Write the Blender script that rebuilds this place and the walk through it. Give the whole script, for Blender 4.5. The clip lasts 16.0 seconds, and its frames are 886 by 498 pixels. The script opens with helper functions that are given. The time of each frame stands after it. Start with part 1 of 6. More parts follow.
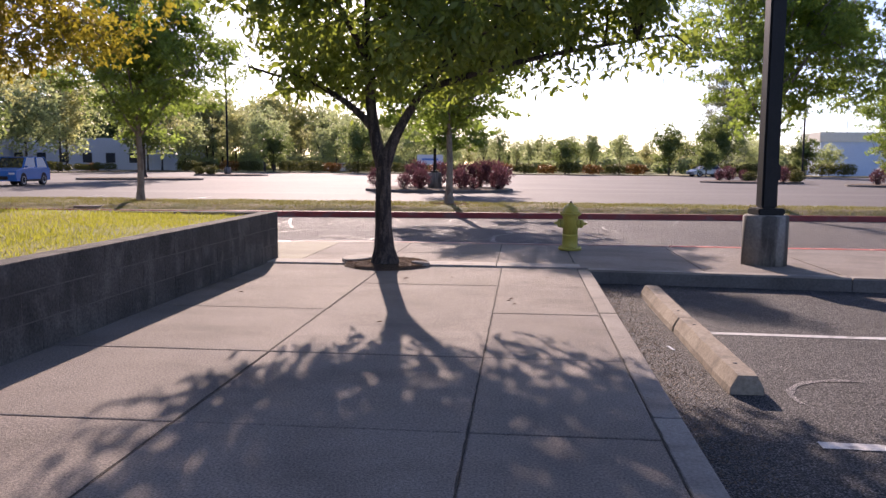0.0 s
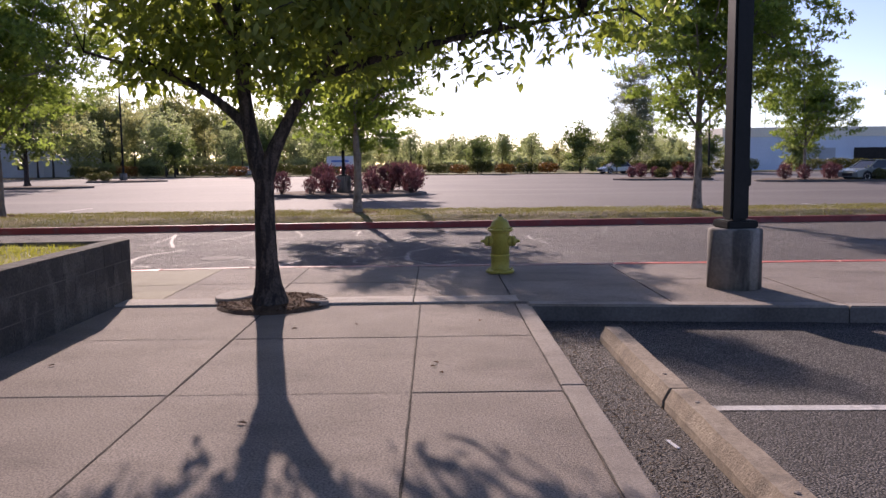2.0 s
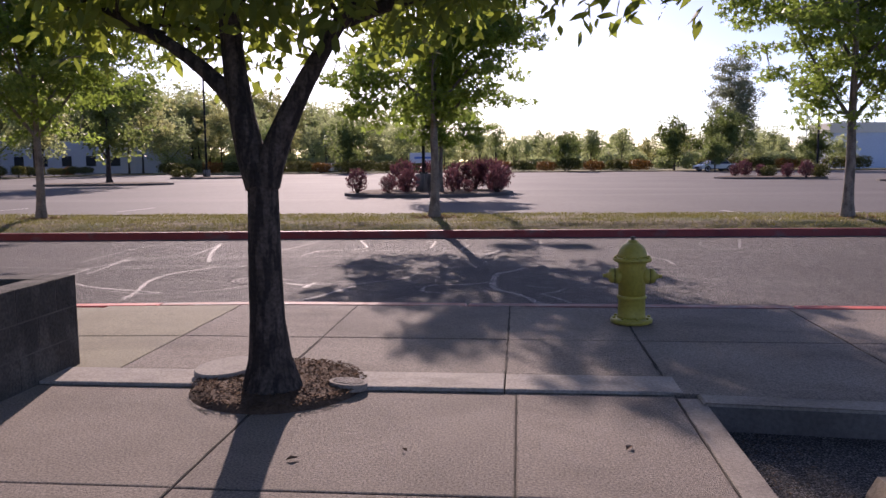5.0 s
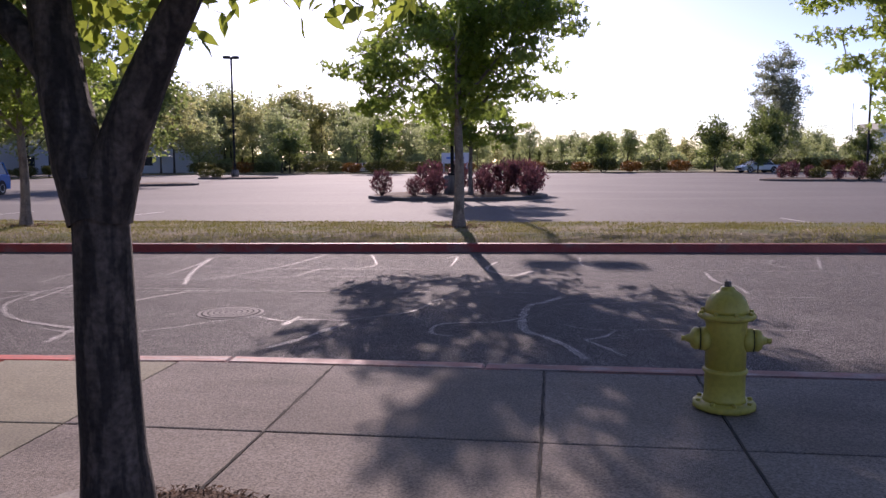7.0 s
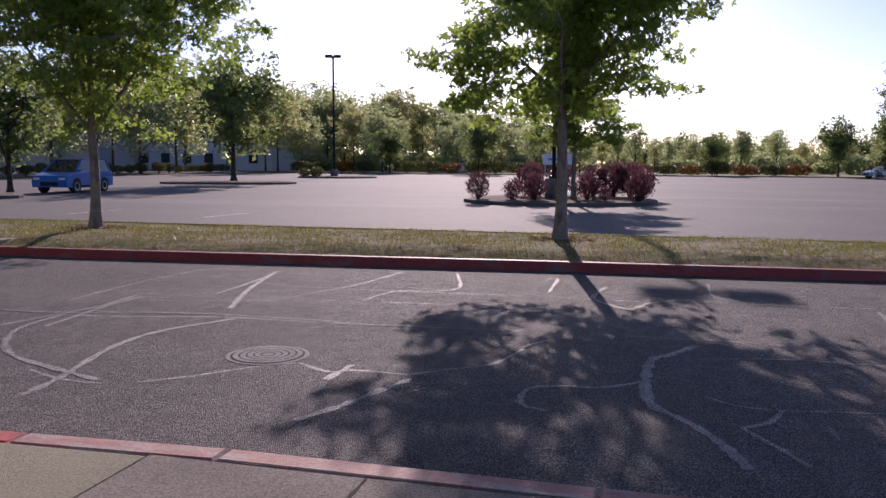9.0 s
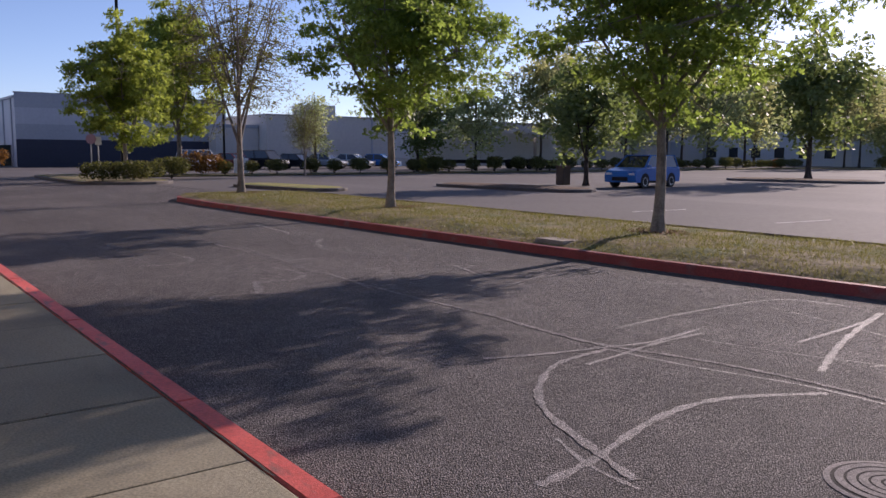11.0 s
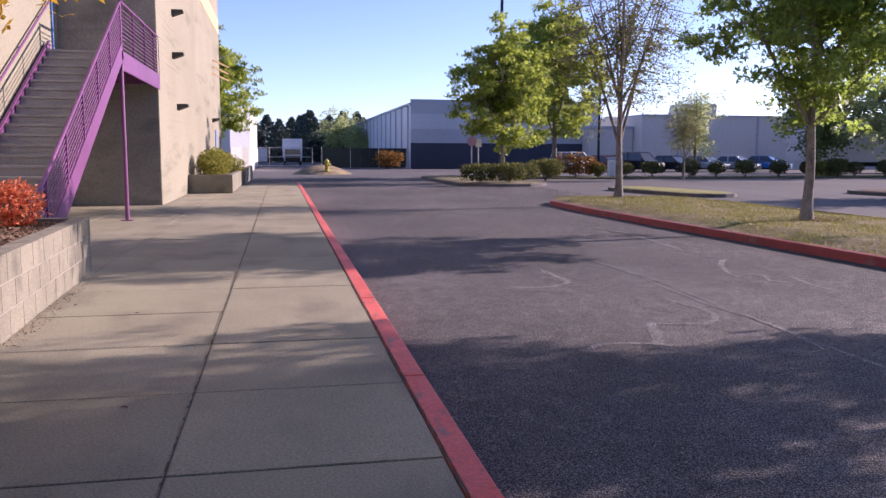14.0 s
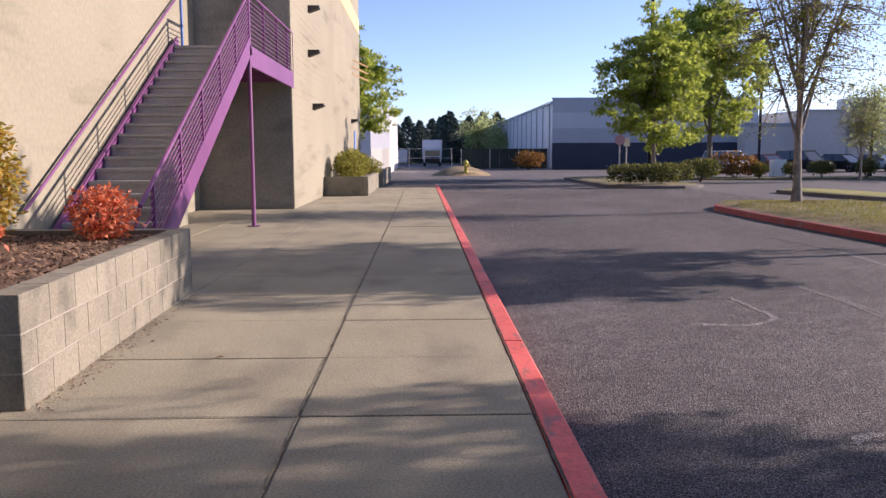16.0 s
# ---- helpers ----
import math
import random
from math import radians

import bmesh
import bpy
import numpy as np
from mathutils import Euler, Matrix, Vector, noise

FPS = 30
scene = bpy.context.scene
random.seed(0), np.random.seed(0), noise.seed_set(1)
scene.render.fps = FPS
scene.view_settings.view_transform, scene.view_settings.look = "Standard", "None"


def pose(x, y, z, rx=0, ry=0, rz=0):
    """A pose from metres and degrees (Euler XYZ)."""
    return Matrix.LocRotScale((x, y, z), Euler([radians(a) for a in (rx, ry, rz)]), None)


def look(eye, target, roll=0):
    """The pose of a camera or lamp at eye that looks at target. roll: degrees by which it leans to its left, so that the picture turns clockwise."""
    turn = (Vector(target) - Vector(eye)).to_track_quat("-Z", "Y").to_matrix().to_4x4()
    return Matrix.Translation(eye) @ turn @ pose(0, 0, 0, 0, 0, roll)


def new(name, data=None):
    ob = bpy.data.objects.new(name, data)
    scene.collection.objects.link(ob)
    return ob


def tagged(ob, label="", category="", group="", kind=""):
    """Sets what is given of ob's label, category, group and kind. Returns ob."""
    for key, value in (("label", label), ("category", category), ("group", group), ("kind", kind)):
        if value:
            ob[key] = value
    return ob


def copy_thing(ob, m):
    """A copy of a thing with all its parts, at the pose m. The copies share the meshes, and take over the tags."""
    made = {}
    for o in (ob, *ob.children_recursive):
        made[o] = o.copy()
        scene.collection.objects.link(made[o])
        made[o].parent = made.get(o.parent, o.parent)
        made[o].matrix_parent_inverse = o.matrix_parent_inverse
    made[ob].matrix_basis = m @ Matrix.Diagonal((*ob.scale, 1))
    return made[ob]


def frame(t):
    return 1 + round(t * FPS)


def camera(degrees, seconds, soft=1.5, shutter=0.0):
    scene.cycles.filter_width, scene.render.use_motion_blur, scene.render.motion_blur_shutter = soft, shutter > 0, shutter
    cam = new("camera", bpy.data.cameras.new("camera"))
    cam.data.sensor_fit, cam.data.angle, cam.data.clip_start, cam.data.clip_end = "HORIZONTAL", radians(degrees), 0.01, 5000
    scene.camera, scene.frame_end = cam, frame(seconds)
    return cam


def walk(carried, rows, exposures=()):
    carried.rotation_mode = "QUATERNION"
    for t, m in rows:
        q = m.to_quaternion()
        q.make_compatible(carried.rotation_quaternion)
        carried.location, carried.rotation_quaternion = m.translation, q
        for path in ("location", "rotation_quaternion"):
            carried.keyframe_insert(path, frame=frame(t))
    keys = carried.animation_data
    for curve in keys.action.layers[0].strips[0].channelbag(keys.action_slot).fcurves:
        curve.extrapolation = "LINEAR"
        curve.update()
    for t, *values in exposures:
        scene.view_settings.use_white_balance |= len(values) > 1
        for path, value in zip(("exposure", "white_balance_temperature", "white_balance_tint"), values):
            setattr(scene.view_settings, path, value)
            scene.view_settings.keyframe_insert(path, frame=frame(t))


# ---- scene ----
cam = camera(57.3, 16.0)
EXPOSURES = [(0, 0.74, 6850, 30), (0.5, 0.42, 6830, 31), (1, 0.30, 6800, 33), (2, 0.38, 6750, 31), (3, 0.27, 6720, 31), (3.5, 0.27, 6700, 31), (4.3, 0.38, 6600, 31), (5, 0.2, 6600, 33), (7.0, 0.2, 6350, 35), (8.2, 0.13, 6250, 36), (10.5, -0.12, 6300, 27), (11.3, 0.36, 6500, 30), (12.5, 0.85, 6450, 31), (14.5, 0.85, 6200, 37), (16, 0.8, 6450, 28)]
PATH = [
    (0, (0.211, -9.862, 1.263), (0.017, -7.882, 1.053), 0.4),
    (0.5, (0.237, -9.283, 1.287), (0.183, -7.295, 1.076), -0.1),
    (1, (0.212, -8.803, 1.322), (0.201, -6.814, 1.11), -0.6),
    (1.5, (0.209, -8.204, 1.33), (0.216, -6.215, 1.119), -0.7),
    (2, (0.127, -7.743, 1.35), (0.144, -5.754, 1.14), -0.6),
    (2.5, (0.113, -7.234, 1.325), (0.154, -5.245, 1.114), -0.6),
    (3, (0.042, -6.714, 1.337), (-0.011, -4.726, 1.123), -0.6),
    (3.5, (0.018, -6.242, 1.347), (-0.062, -4.255, 1.133), -0.5),
    (4, (0.007, -5.685, 1.366), (-0.084, -3.699, 1.153), -0.4),
    (4.5, (-0.037, -5.194, 1.372), (-0.162, -3.21, 1.159), -0.4),
    (5, (-0.013, -4.654, 1.357), (-0.201, -2.675, 1.141), -0.5),
    (5.2, (-0.011, -4.411, 1.353), (-0.207, -2.432, 1.138), -0.3),
    (7.5, (-0.083, -2.055, 1.413), (-0.376, -0.089, 1.197), -0.6),
    (8, (-0.147, -1.547, 1.419), (-0.459, 0.417, 1.203), -0.6),
    (8.2, (-0.166, -1.333, 1.398), (-0.482, 0.63, 1.183), -0.4),
    (10.3, (-0.907, 0.483, 1.539), (-2.131, 2.048, 1.309), 0.0),
    (10.5, (-1.069, 0.662, 1.544), (-2.409, 2.128, 1.31), -0.1),
    (11, (-1.544, 1.087, 1.532), (-3.133, 2.279, 1.295), 0.4),
    (11.5, (-1.949, 1.368, 1.514), (-3.736, 2.234, 1.275), 0.1),
    (12, (-2.243, 1.539, 1.519), (-4.138, 2.128, 1.273), -0.1),
    (12.5, (-2.728, 1.624, 1.509), (-4.649, 2.124, 1.264), 0.3),
    (13, (-3.193, 1.742, 1.468), (-5.138, 2.137, 1.225), 0.4),
    (13.5, (-3.701, 1.823, 1.47), (-5.648, 2.217, 1.231), 0.3),
    (14, (-4.179, 1.913, 1.461), (-6.127, 2.302, 1.226), 0.2),
    (14.5, (-4.729, 2.039, 1.441), (-6.686, 2.382, 1.208), 0.2),
    (15, (-5.219, 2.069, 1.428), (-7.177, 2.404, 1.198), 0.2),
    (15.5, (-5.733, 2.116, 1.414), (-7.698, 2.412, 1.184), 0.1),
    (16, (-6.162, 2.051, 1.437), (-8.147, 2.103, 1.204), -0.2),
]
walk(cam, [(t, look(eye, target, roll)) for t, eye, target, roll in PATH], EXPOSURES)

# ---- light ----
SUN_AZ, SUN_EL = -12.0, 21.0
world = bpy.data.worlds.new("world")
scene.world = world
world.use_nodes = True
wn = world.node_tree.nodes
sky = wn.new("ShaderNodeTexSky")
sky.sky_type = "NISHITA"
sky.sun_disc = False
sky.sun_elevation = radians(SUN_EL)
sky.sun_rotation = radians(SUN_AZ)
sky.air_density, sky.dust_density, sky.ozone_density = 0.62, 0.38, 2.6
wn["Background"].inputs[1].default_value = 0.138
world.node_tree.links.new(sky.outputs[0], wn["Background"].inputs[0])
sun_data = bpy.data.lights.new("sun", "SUN")
sun_data.energy, sun_data.angle, sun_data.color = 5.0, radians(0.53), (1.0, 0.90, 0.76)
sun = new("sun", sun_data)
_a, _e = radians(SUN_AZ), radians(SUN_EL)
sun.matrix_world = look((math.sin(_a) * math.cos(_e) * 60, math.cos(_a) * math.cos(_e) * 60, math.sin(_e) * 60), (0, 0, 0))

# ---- materials ----
def surf(name, c1, c2, rough=0.9, s1=0.7, s2=18.0, fine=0.22, bump=0.25, bscale=60.0, metal=0.0, vary=0.0, stain=None, stain_s=(1.2, 1.2, 1.2), stain_t=(0.55, 0.7), spec=0.4):
    """Two-scale surface: broad mottling, fine grain, relief, and stains of a second colour."""
    m = bpy.data.materials.new(name)
    m.use_nodes = True
    nt = m.node_tree
    n, li = nt.nodes, nt.links
    bs = n["Principled BSDF"]
    pos = n.new("ShaderNodeNewGeometry").outputs["Position"]
    def tex(sc, det=4.0, vec=None):
        t = n.new("ShaderNodeTexNoise")
        t.inputs["Scale"].default_value, t.inputs["Detail"].default_value = sc, det
        li.new(vec or pos, t.inputs["Vector"])
        return t.outputs["Fac"]
    def ramp(src, a, b, lo, hi):
        r = n.new("ShaderNodeMapRange")
        for k, v in zip((1, 2, 3, 4), (a, b, lo, hi)):
            r.inputs[k].default_value = v
        li.new(src, r.inputs[0])
        return r.outputs[0]
    def mixc(f, a, b, blend="MIX"):
        x = n.new("ShaderNodeMix")
        x.data_type, x.blend_type = "RGBA", blend
        for sock, v in ((x.inputs[0], f), (x.inputs[6], a), (x.inputs[7], b)):
            if isinstance(v, (tuple, float, int)):
                sock.default_value = (*v, 1) if isinstance(v, tuple) else v
            else:
                li.new(v, sock)
        return x.outputs[2]
    col = mixc(ramp(tex(s1, 6), 0.32, 0.68, 0, 1), c1, c2)
    if stain:
        mp = n.new("ShaderNodeMapping")
        mp.inputs["Scale"].default_value = stain_s
        li.new(pos, mp.inputs[0])
        col = mixc(ramp(tex(1.0, 7, mp.outputs[0]), stain_t[0], stain_t[1], 0, 0.85), col, stain)
    val = ramp(tex(s2, 5), 0.3, 0.7, 1 - fine, 1 + fine)
    hsv = n.new("ShaderNodeHueSaturation")
    li.new(col, hsv.inputs["Color"])
    if vary:
        oi = n.new("ShaderNodeObjectInfo")
        mul = n.new("ShaderNodeMath")
        mul.operation = "MULTIPLY"
        li.new(ramp(oi.outputs["Random"], 0, 1, 1 - vary, 1 + vary), mul.inputs[0])
        li.new(val, mul.inputs[1])
        val = mul.outputs[0]
    li.new(val, hsv.inputs["Value"])
    li.new(hsv.outputs[0], bs.inputs["Base Color"])
    bs.inputs["Roughness"].default_value, bs.inputs["Metallic"].default_value = rough, metal
    bs.inputs["Specular IOR Level"].default_value = spec
    if bump:
        bp = n.new("ShaderNodeBump")
        bp.inputs["Strength"].default_value, bp.inputs["Distance"].default_value = bump, 0.01
        li.new(tex(bscale, 3), bp.inputs["Height"])
        li.new(bp.outputs[0], bs.inputs["Normal"])
    return m

def asphalt_mat(name, dark, light, stone, bump, sc, rough=0.85):
    m = surf(name, dark, light, rough, 0.25, 5.0, 0.18, 0, stain=stone, stain_s=(0.15, 0.5, 1), stain_t=(0.5, 0.75))
    nt = m.node_tree
    n, li = nt.nodes, nt.links
    pos = n.new("ShaderNodeNewGeometry").outputs["Position"]
    v = n.new("ShaderNodeTexVoronoi")
    v.inputs["Scale"].default_value = sc
    li.new(pos, v.inputs["Vector"])
    bs = n["Principled BSDF"]
    src = bs.inputs["Base Color"].links[0].from_socket
    rm = n.new("ShaderNodeMapRange")
    rm.inputs[1].default_value, rm.inputs[2].default_value, rm.inputs[3].default_value, rm.inputs[4].default_value = 0.08, 0.66, 1.85, 0.12
    li.new(v.outputs["Distance"], rm.inputs[0])
    sep = n.new("ShaderNodeSeparateColor")
    li.new(v.outputs["Color"], sep.inputs[0])
    tone = n.new("ShaderNodeMapRange")
    tone.inputs[3].default_value, tone.inputs[4].default_value = 0.45, 1.65
    li.new(sep.outputs[0], tone.inputs[0])
    both = n.new("ShaderNodeMath")
    both.operation = "MULTIPLY"
    li.new(rm.outputs[0], both.inputs[0])
    li.new(tone.outputs[0], both.inputs[1])
    mx = n.new("ShaderNodeMix")
    mx.data_type, mx.blend_type = "RGBA", "MULTIPLY"
    mx.inputs[0].default_value = 1.0
    li.new(src, mx.inputs[6])
    li.new(both.outputs[0], mx.inputs[7])
    li.new(mx.outputs[2], bs.inputs["Base Color"])
    bp = n.new("ShaderNodeBump")
    bp.inputs["Strength"].default_value, bp.inputs["Distance"].default_value = bump, 0.018
    bp.invert = True
    li.new(v.outputs["Distance"], bp.inputs["Height"])
    li.new(bp.outputs[0], bs.inputs["Normal"])
    return m

def leaf_mat(name, c1, c2, glow, trans=0.45, gloss=0.22):
    """Leaves: each one its own shade, letting light through."""
    m = bpy.data.materials.new(name)
    m.use_nodes = True
    n, li = m.node_tree.nodes, m.node_tree.links
    geo = n.new("ShaderNodeNewGeometry")
    mix = n.new("ShaderNodeMix")
    mix.data_type = "RGBA"
    mix.inputs[6].default_value, mix.inputs[7].default_value = (*c1, 1), (*c2, 1)
    li.new(geo.outputs["Random Per Island"], mix.inputs[0])
    bs = n["Principled BSDF"]
    bs.inputs["Roughness"].default_value = 0.5
    bs.inputs["Specular IOR Level"].default_value = gloss
    li.new(mix.outputs[2], bs.inputs["Base Color"])
    tr = n.new("ShaderNodeBsdfTranslucent")
    mix2 = n.new("ShaderNodeMix")
    mix2.data_type = "RGBA"
    mix2.inputs[6].default_value = (*[g * 0.55 for g in glow], 1)
    mix2.inputs[7].default_value = (*glow, 1)
    li.new(geo.outputs["Random Per Island"], mix2.inputs[0])
    li.new(mix2.outputs[2], tr.inputs["Color"])
    ms = n.new("ShaderNodeMixShader")
    ms.inputs[0].default_value = trans
    li.new(bs.outputs[0], ms.inputs[1])
    li.new(tr.outputs[0], ms.inputs[2])
    li.new(ms.outputs[0], n["Material Output"].inputs["Surface"])
    return m

M_ROAD = asphalt_mat("road_asphalt", (0.135, 0.119, 0.115), (0.195, 0.173, 0.166), (0.245, 0.218, 0.207), 0.85, 96)
M_LOT = asphalt_mat("parking_asphalt", (0.105, 0.095, 0.09), (0.145, 0.131, 0.124), (0.178, 0.161, 0.153), 0.95, 84)
M_FARLOT = surf("far_asphalt", (0.105, 0.095, 0.092), (0.14, 0.126, 0.12), 0.85, 0.12, 6, 0.15, 0.4, 50, spec=0.25, stain=(0.165, 0.148, 0.14), stain_s=(0.03, 0.25, 1))
M_SLAB = surf("paving_concrete", (0.215, 0.178, 0.149), (0.305, 0.254, 0.214), 0.88, 0.8, 90, 0.48, 0.8, 220, vary=0.07, stain=(0.16, 0.13, 0.108), stain_s=(0.9, 1.6, 1), stain_t=(0.5, 0.74))
M_SLABROAD = surf("roadside_concrete", (0.258, 0.230, 0.155), (0.335, 0.298, 0.205), 0.88, 0.6, 70, 0.28, 0.5, 180, vary=0.07, stain=(0.19, 0.167, 0.122), stain_s=(0.9, 1.6, 1), stain_t=(0.5, 0.72))
M_KERB = surf("kerb_concrete", (0.26, 0.222, 0.19), (0.35, 0.305, 0.262), 0.9, 1.5, 60, 0.22, 0.5, 120, vary=0.06, stain=(0.2, 0.17, 0.15), stain_t=(0.5, 0.68), stain_s=(2, 4, 2))
M_KERBPALE = surf("pale_kerb_concrete", (0.36, 0.315, 0.275), (0.47, 0.415, 0.365), 0.9, 1.5, 60, 0.22, 0.5, 120, vary=0.05, stain=(0.27, 0.235, 0.2), stain_t=(0.5, 0.68), stain_s=(2, 4, 2))
# island kerbs and edging; on the bay kerb face it stands in for shade
M_KERBDARK = surf("island_kerb_and_bay_shade", (0.10, 0.088, 0.08), (0.16, 0.142, 0.13), 0.9, 1.5, 40, 0.2, 0.4, 90)
M_DIRT = surf("gutter_dirt", (0.10, 0.072, 0.05), (0.20, 0.15, 0.105), 1.0, 5, 60, 0.35, 0.6, 80)
M_RED = surf("red_kerb_paint", (0.62, 0.10, 0.075), (0.74, 0.15, 0.115), 0.6, 2.0, 40, 0.16, 0.3, 100, vary=0.07, stain=(0.30, 0.13, 0.10), stain_s=(3, 9, 3), stain_t=(0.57, 0.66))
M_REDOLD = surf("worn_red_kerb_paint", (0.34, 0.17, 0.14), (0.46, 0.22, 0.19), 0.75, 3.0, 40, 0.18, 0.35, 100, vary=0.08, stain=(0.40, 0.33, 0.29), stain_s=(3, 9, 3), stain_t=(0.45, 0.62))
# red kerb paint darkened all over to carry the shade of its south face
M_REDSHADE = surf("shaded_island_kerb_paint", (0.22, 0.036, 0.034), (0.30, 0.055, 0.048), 0.65, 2.0, 40, 0.2, 0.3, 100, stain=(0.2, 0.11, 0.1), stain_s=(2, 6, 3), stain_t=(0.55, 0.68))
M_BLOCK = surf("weathered_block", (0.178, 0.162, 0.12), (0.245, 0.222, 0.168), 0.95, 1.0, 45, 0.2, 0.6, 90, vary=0.07, stain=(0.11, 0.10, 0.08), stain_s=(3, 3, 2), stain_t=(0.52, 0.7))
# darker copies of block and mortar: shade put into the colour, plus stains
M_BLOCKSHADE = surf("shade_toned_weathered_block", (0.05, 0.045, 0.042), (0.105, 0.094, 0.085), 0.95, 2.2, 45, 0.35, 1.0, 70, vary=0.06, stain=(0.165, 0.149, 0.132), stain_s=(6, 4.5, 3.2), stain_t=(0.50, 0.72))
M_MORTARSHADE = surf("shade_toned_mortar", (0.085, 0.077, 0.07), (0.15, 0.135, 0.12), 0.95, 3, 60, 0.2, 0.5, 120)
M_MORTAR = surf("mortar", (0.25, 0.225, 0.19), (0.33, 0.30, 0.25), 0.95, 3, 60, 0.2, 0.5, 120)
M_POUR = surf("cast_concrete", (0.20, 0.182, 0.165), (0.33, 0.305, 0.27), 0.9, 1.5, 30, 0.18, 0.5, 60, stain=(0.06, 0.055, 0.05), stain_s=(5, 5, 0.7), stain_t=(0.47, 0.58))
M_WALL = surf("tan_block_wall", (0.24, 0.217, 0.155), (0.285, 0.258, 0.187), 0.92, 0.35, 14, 0.1, 0.5, 12, stain=(0.18, 0.165, 0.117), stain_s=(0.35, 0.35, 2.2), stain_t=(0.56, 0.7))
M_GREYWALL = surf("grey_render_wall", (0.21, 0.195, 0.17), (0.27, 0.25, 0.22), 0.92, 0.8, 14, 0.14, 0.4, 20, stain=(0.15, 0.14, 0.125), stain_s=(0.8, 0.8, 2), stain_t=(0.5, 0.7))
M_PEACH = surf("peach_band", (0.62, 0.40, 0.21), (0.66, 0.44, 0.24), 0.9, 1, 20, 0.08, 0.2, 30)
M_PURPLE = surf("purple_paint", (0.148, 0.047, 0.135), (0.188, 0.061, 0.170), 0.5, 1.2, 30, 0.1, 0.1, 40)
M_STEP = surf("grey_step", (0.30, 0.285, 0.265), (0.38, 0.36, 0.335), 0.85, 2, 50, 0.16, 0.3, 80)
M_POLE = surf("black_pole_paint", (0.006, 0.006, 0.007), (0.011, 0.011, 0.012), 0.5, 2, 30, 0.2, 0.08, 60, spec=0.25)
M_YELLOW = surf("hydrant_yellow", (0.42, 0.35, 0.06), (0.50, 0.42, 0.08), 0.42, 5, 40, 0.1, 0.12, 60, stain=(0.30, 0.22, 0.05), stain_s=(9, 9, 6), stain_t=(0.62, 0.72))
M_IRON = surf("cast_iron", (0.16, 0.14, 0.13), (0.24, 0.21, 0.195), 0.6, 5, 60, 0.2, 0.3, 120, metal=0.6)
M_DARK = surf("dark_recess", (0.02, 0.018, 0.017), (0.035, 0.03, 0.028), 0.95, 5, 60, 0.2, 0)
M_RUBBER = surf("tyre_rubber", (0.015, 0.015, 0.016), (0.025, 0.025, 0.026), 0.8, 5, 60, 0.2, 0)
M_RIM = surf("alloy_rim", (0.5, 0.5, 0.52), (0.6, 0.6, 0.62), 0.3, 5, 60, 0.05, 0, metal=0.9)
M_GLASS = surf("tinted_car_glass", (0.02, 0.025, 0.03), (0.03, 0.035, 0.04), 0.05, 2, 10, 0.05, 0, spec=0.8)
M_LENS = surf("lamp_lens", (0.7, 0.7, 0.7), (0.8, 0.8, 0.8), 0.15, 2, 10, 0.05, 0)
M_TAIL = surf("tail_lens", (0.35, 0.02, 0.02), (0.4, 0.03, 0.03), 0.2, 2, 10, 0.05, 0)
M_CARBLUE = surf("blue_car_paint", (0.03, 0.16, 0.46), (0.035, 0.18, 0.50), 0.2, 1, 8, 0.04, 0, spec=0.6)
M_CARSILVER = surf("silver_car_paint", (0.42, 0.46, 0.48), (0.46, 0.50, 0.52), 0.25, 1, 8, 0.04, 0, spec=0.6, metal=0.3)
M_CARGREEN = surf("grey_green_car_paint", (0.16, 0.19, 0.18), (0.19, 0.22, 0.21), 0.25, 1, 8, 0.04, 0, spec=0.6)
M_CARBLACK = surf("black_car_paint", (0.02, 0.02, 0.024), (0.03, 0.03, 0.034), 0.2, 1, 8, 0.04, 0, spec=0.6)
M_CARWHITE = surf("white_car_paint", (0.7, 0.7, 0.7), (0.76, 0.76, 0.76), 0.25, 1, 8, 0.04, 0, spec=0.6)
M_CARRED = surf("maroon_car_paint", (0.12, 0.02, 0.025), (0.15, 0.03, 0.03), 0.25, 1, 8, 0.04, 0, spec=0.6)
M_MULCH = surf("bark_mulch", (0.085, 0.05, 0.032), (0.16, 0.10, 0.065), 1.0, 6, 60, 0.35, 1.0, 50)
M_CHIP = surf("bark_chip", (0.13, 0.075, 0.045), (0.27, 0.17, 0.11), 1.0, 12, 60, 0.35, 0.6, 80)
M_SOIL = surf("dry_turf", (0.13, 0.105, 0.05), (0.27, 0.21, 0.115), 1.0, 1.6, 14, 0.4, 1.0, 30, stain=(0.10, 0.115, 0.03), stain_s=(0.6, 0.9, 1), stain_t=(0.48, 0.6))
M_LAWN = surf("lawn_turf", (0.19, 0.20, 0.04), (0.28, 0.26, 0.07), 1.0, 1.2, 14, 0.3, 1.0, 30, stain=(0.26, 0.20, 0.08), stain_s=(0.9, 0.9, 1), stain_t=(0.52, 0.68))
M_STRAW = surf("straw_earth", (0.19, 0.14, 0.08), (0.34, 0.26, 0.15), 1.0, 1.5, 12, 0.3, 1.0, 20)
M_FIELD = surf("dry_field", (0.30, 0.26, 0.11), (0.40, 0.34, 0.16), 1.0, 0.05, 0.7, 0.25, 0.6, 5, stain=(0.16, 0.19, 0.06), stain_s=(0.02, 0.06, 1), stain_t=(0.45, 0.6))
M_SEAL = asphalt_mat("crack_filler", (0.29, 0.261, 0.247), (0.38, 0.342, 0.324), (0.21, 0.189, 0.18), 0.4, 120, 0.66)
M_SEALFAINT = asphalt_mat("faint_crack_filler", (0.25, 0.225, 0.214), (0.32, 0.288, 0.274), (0.19, 0.171, 0.163), 0.5, 110, 0.8)
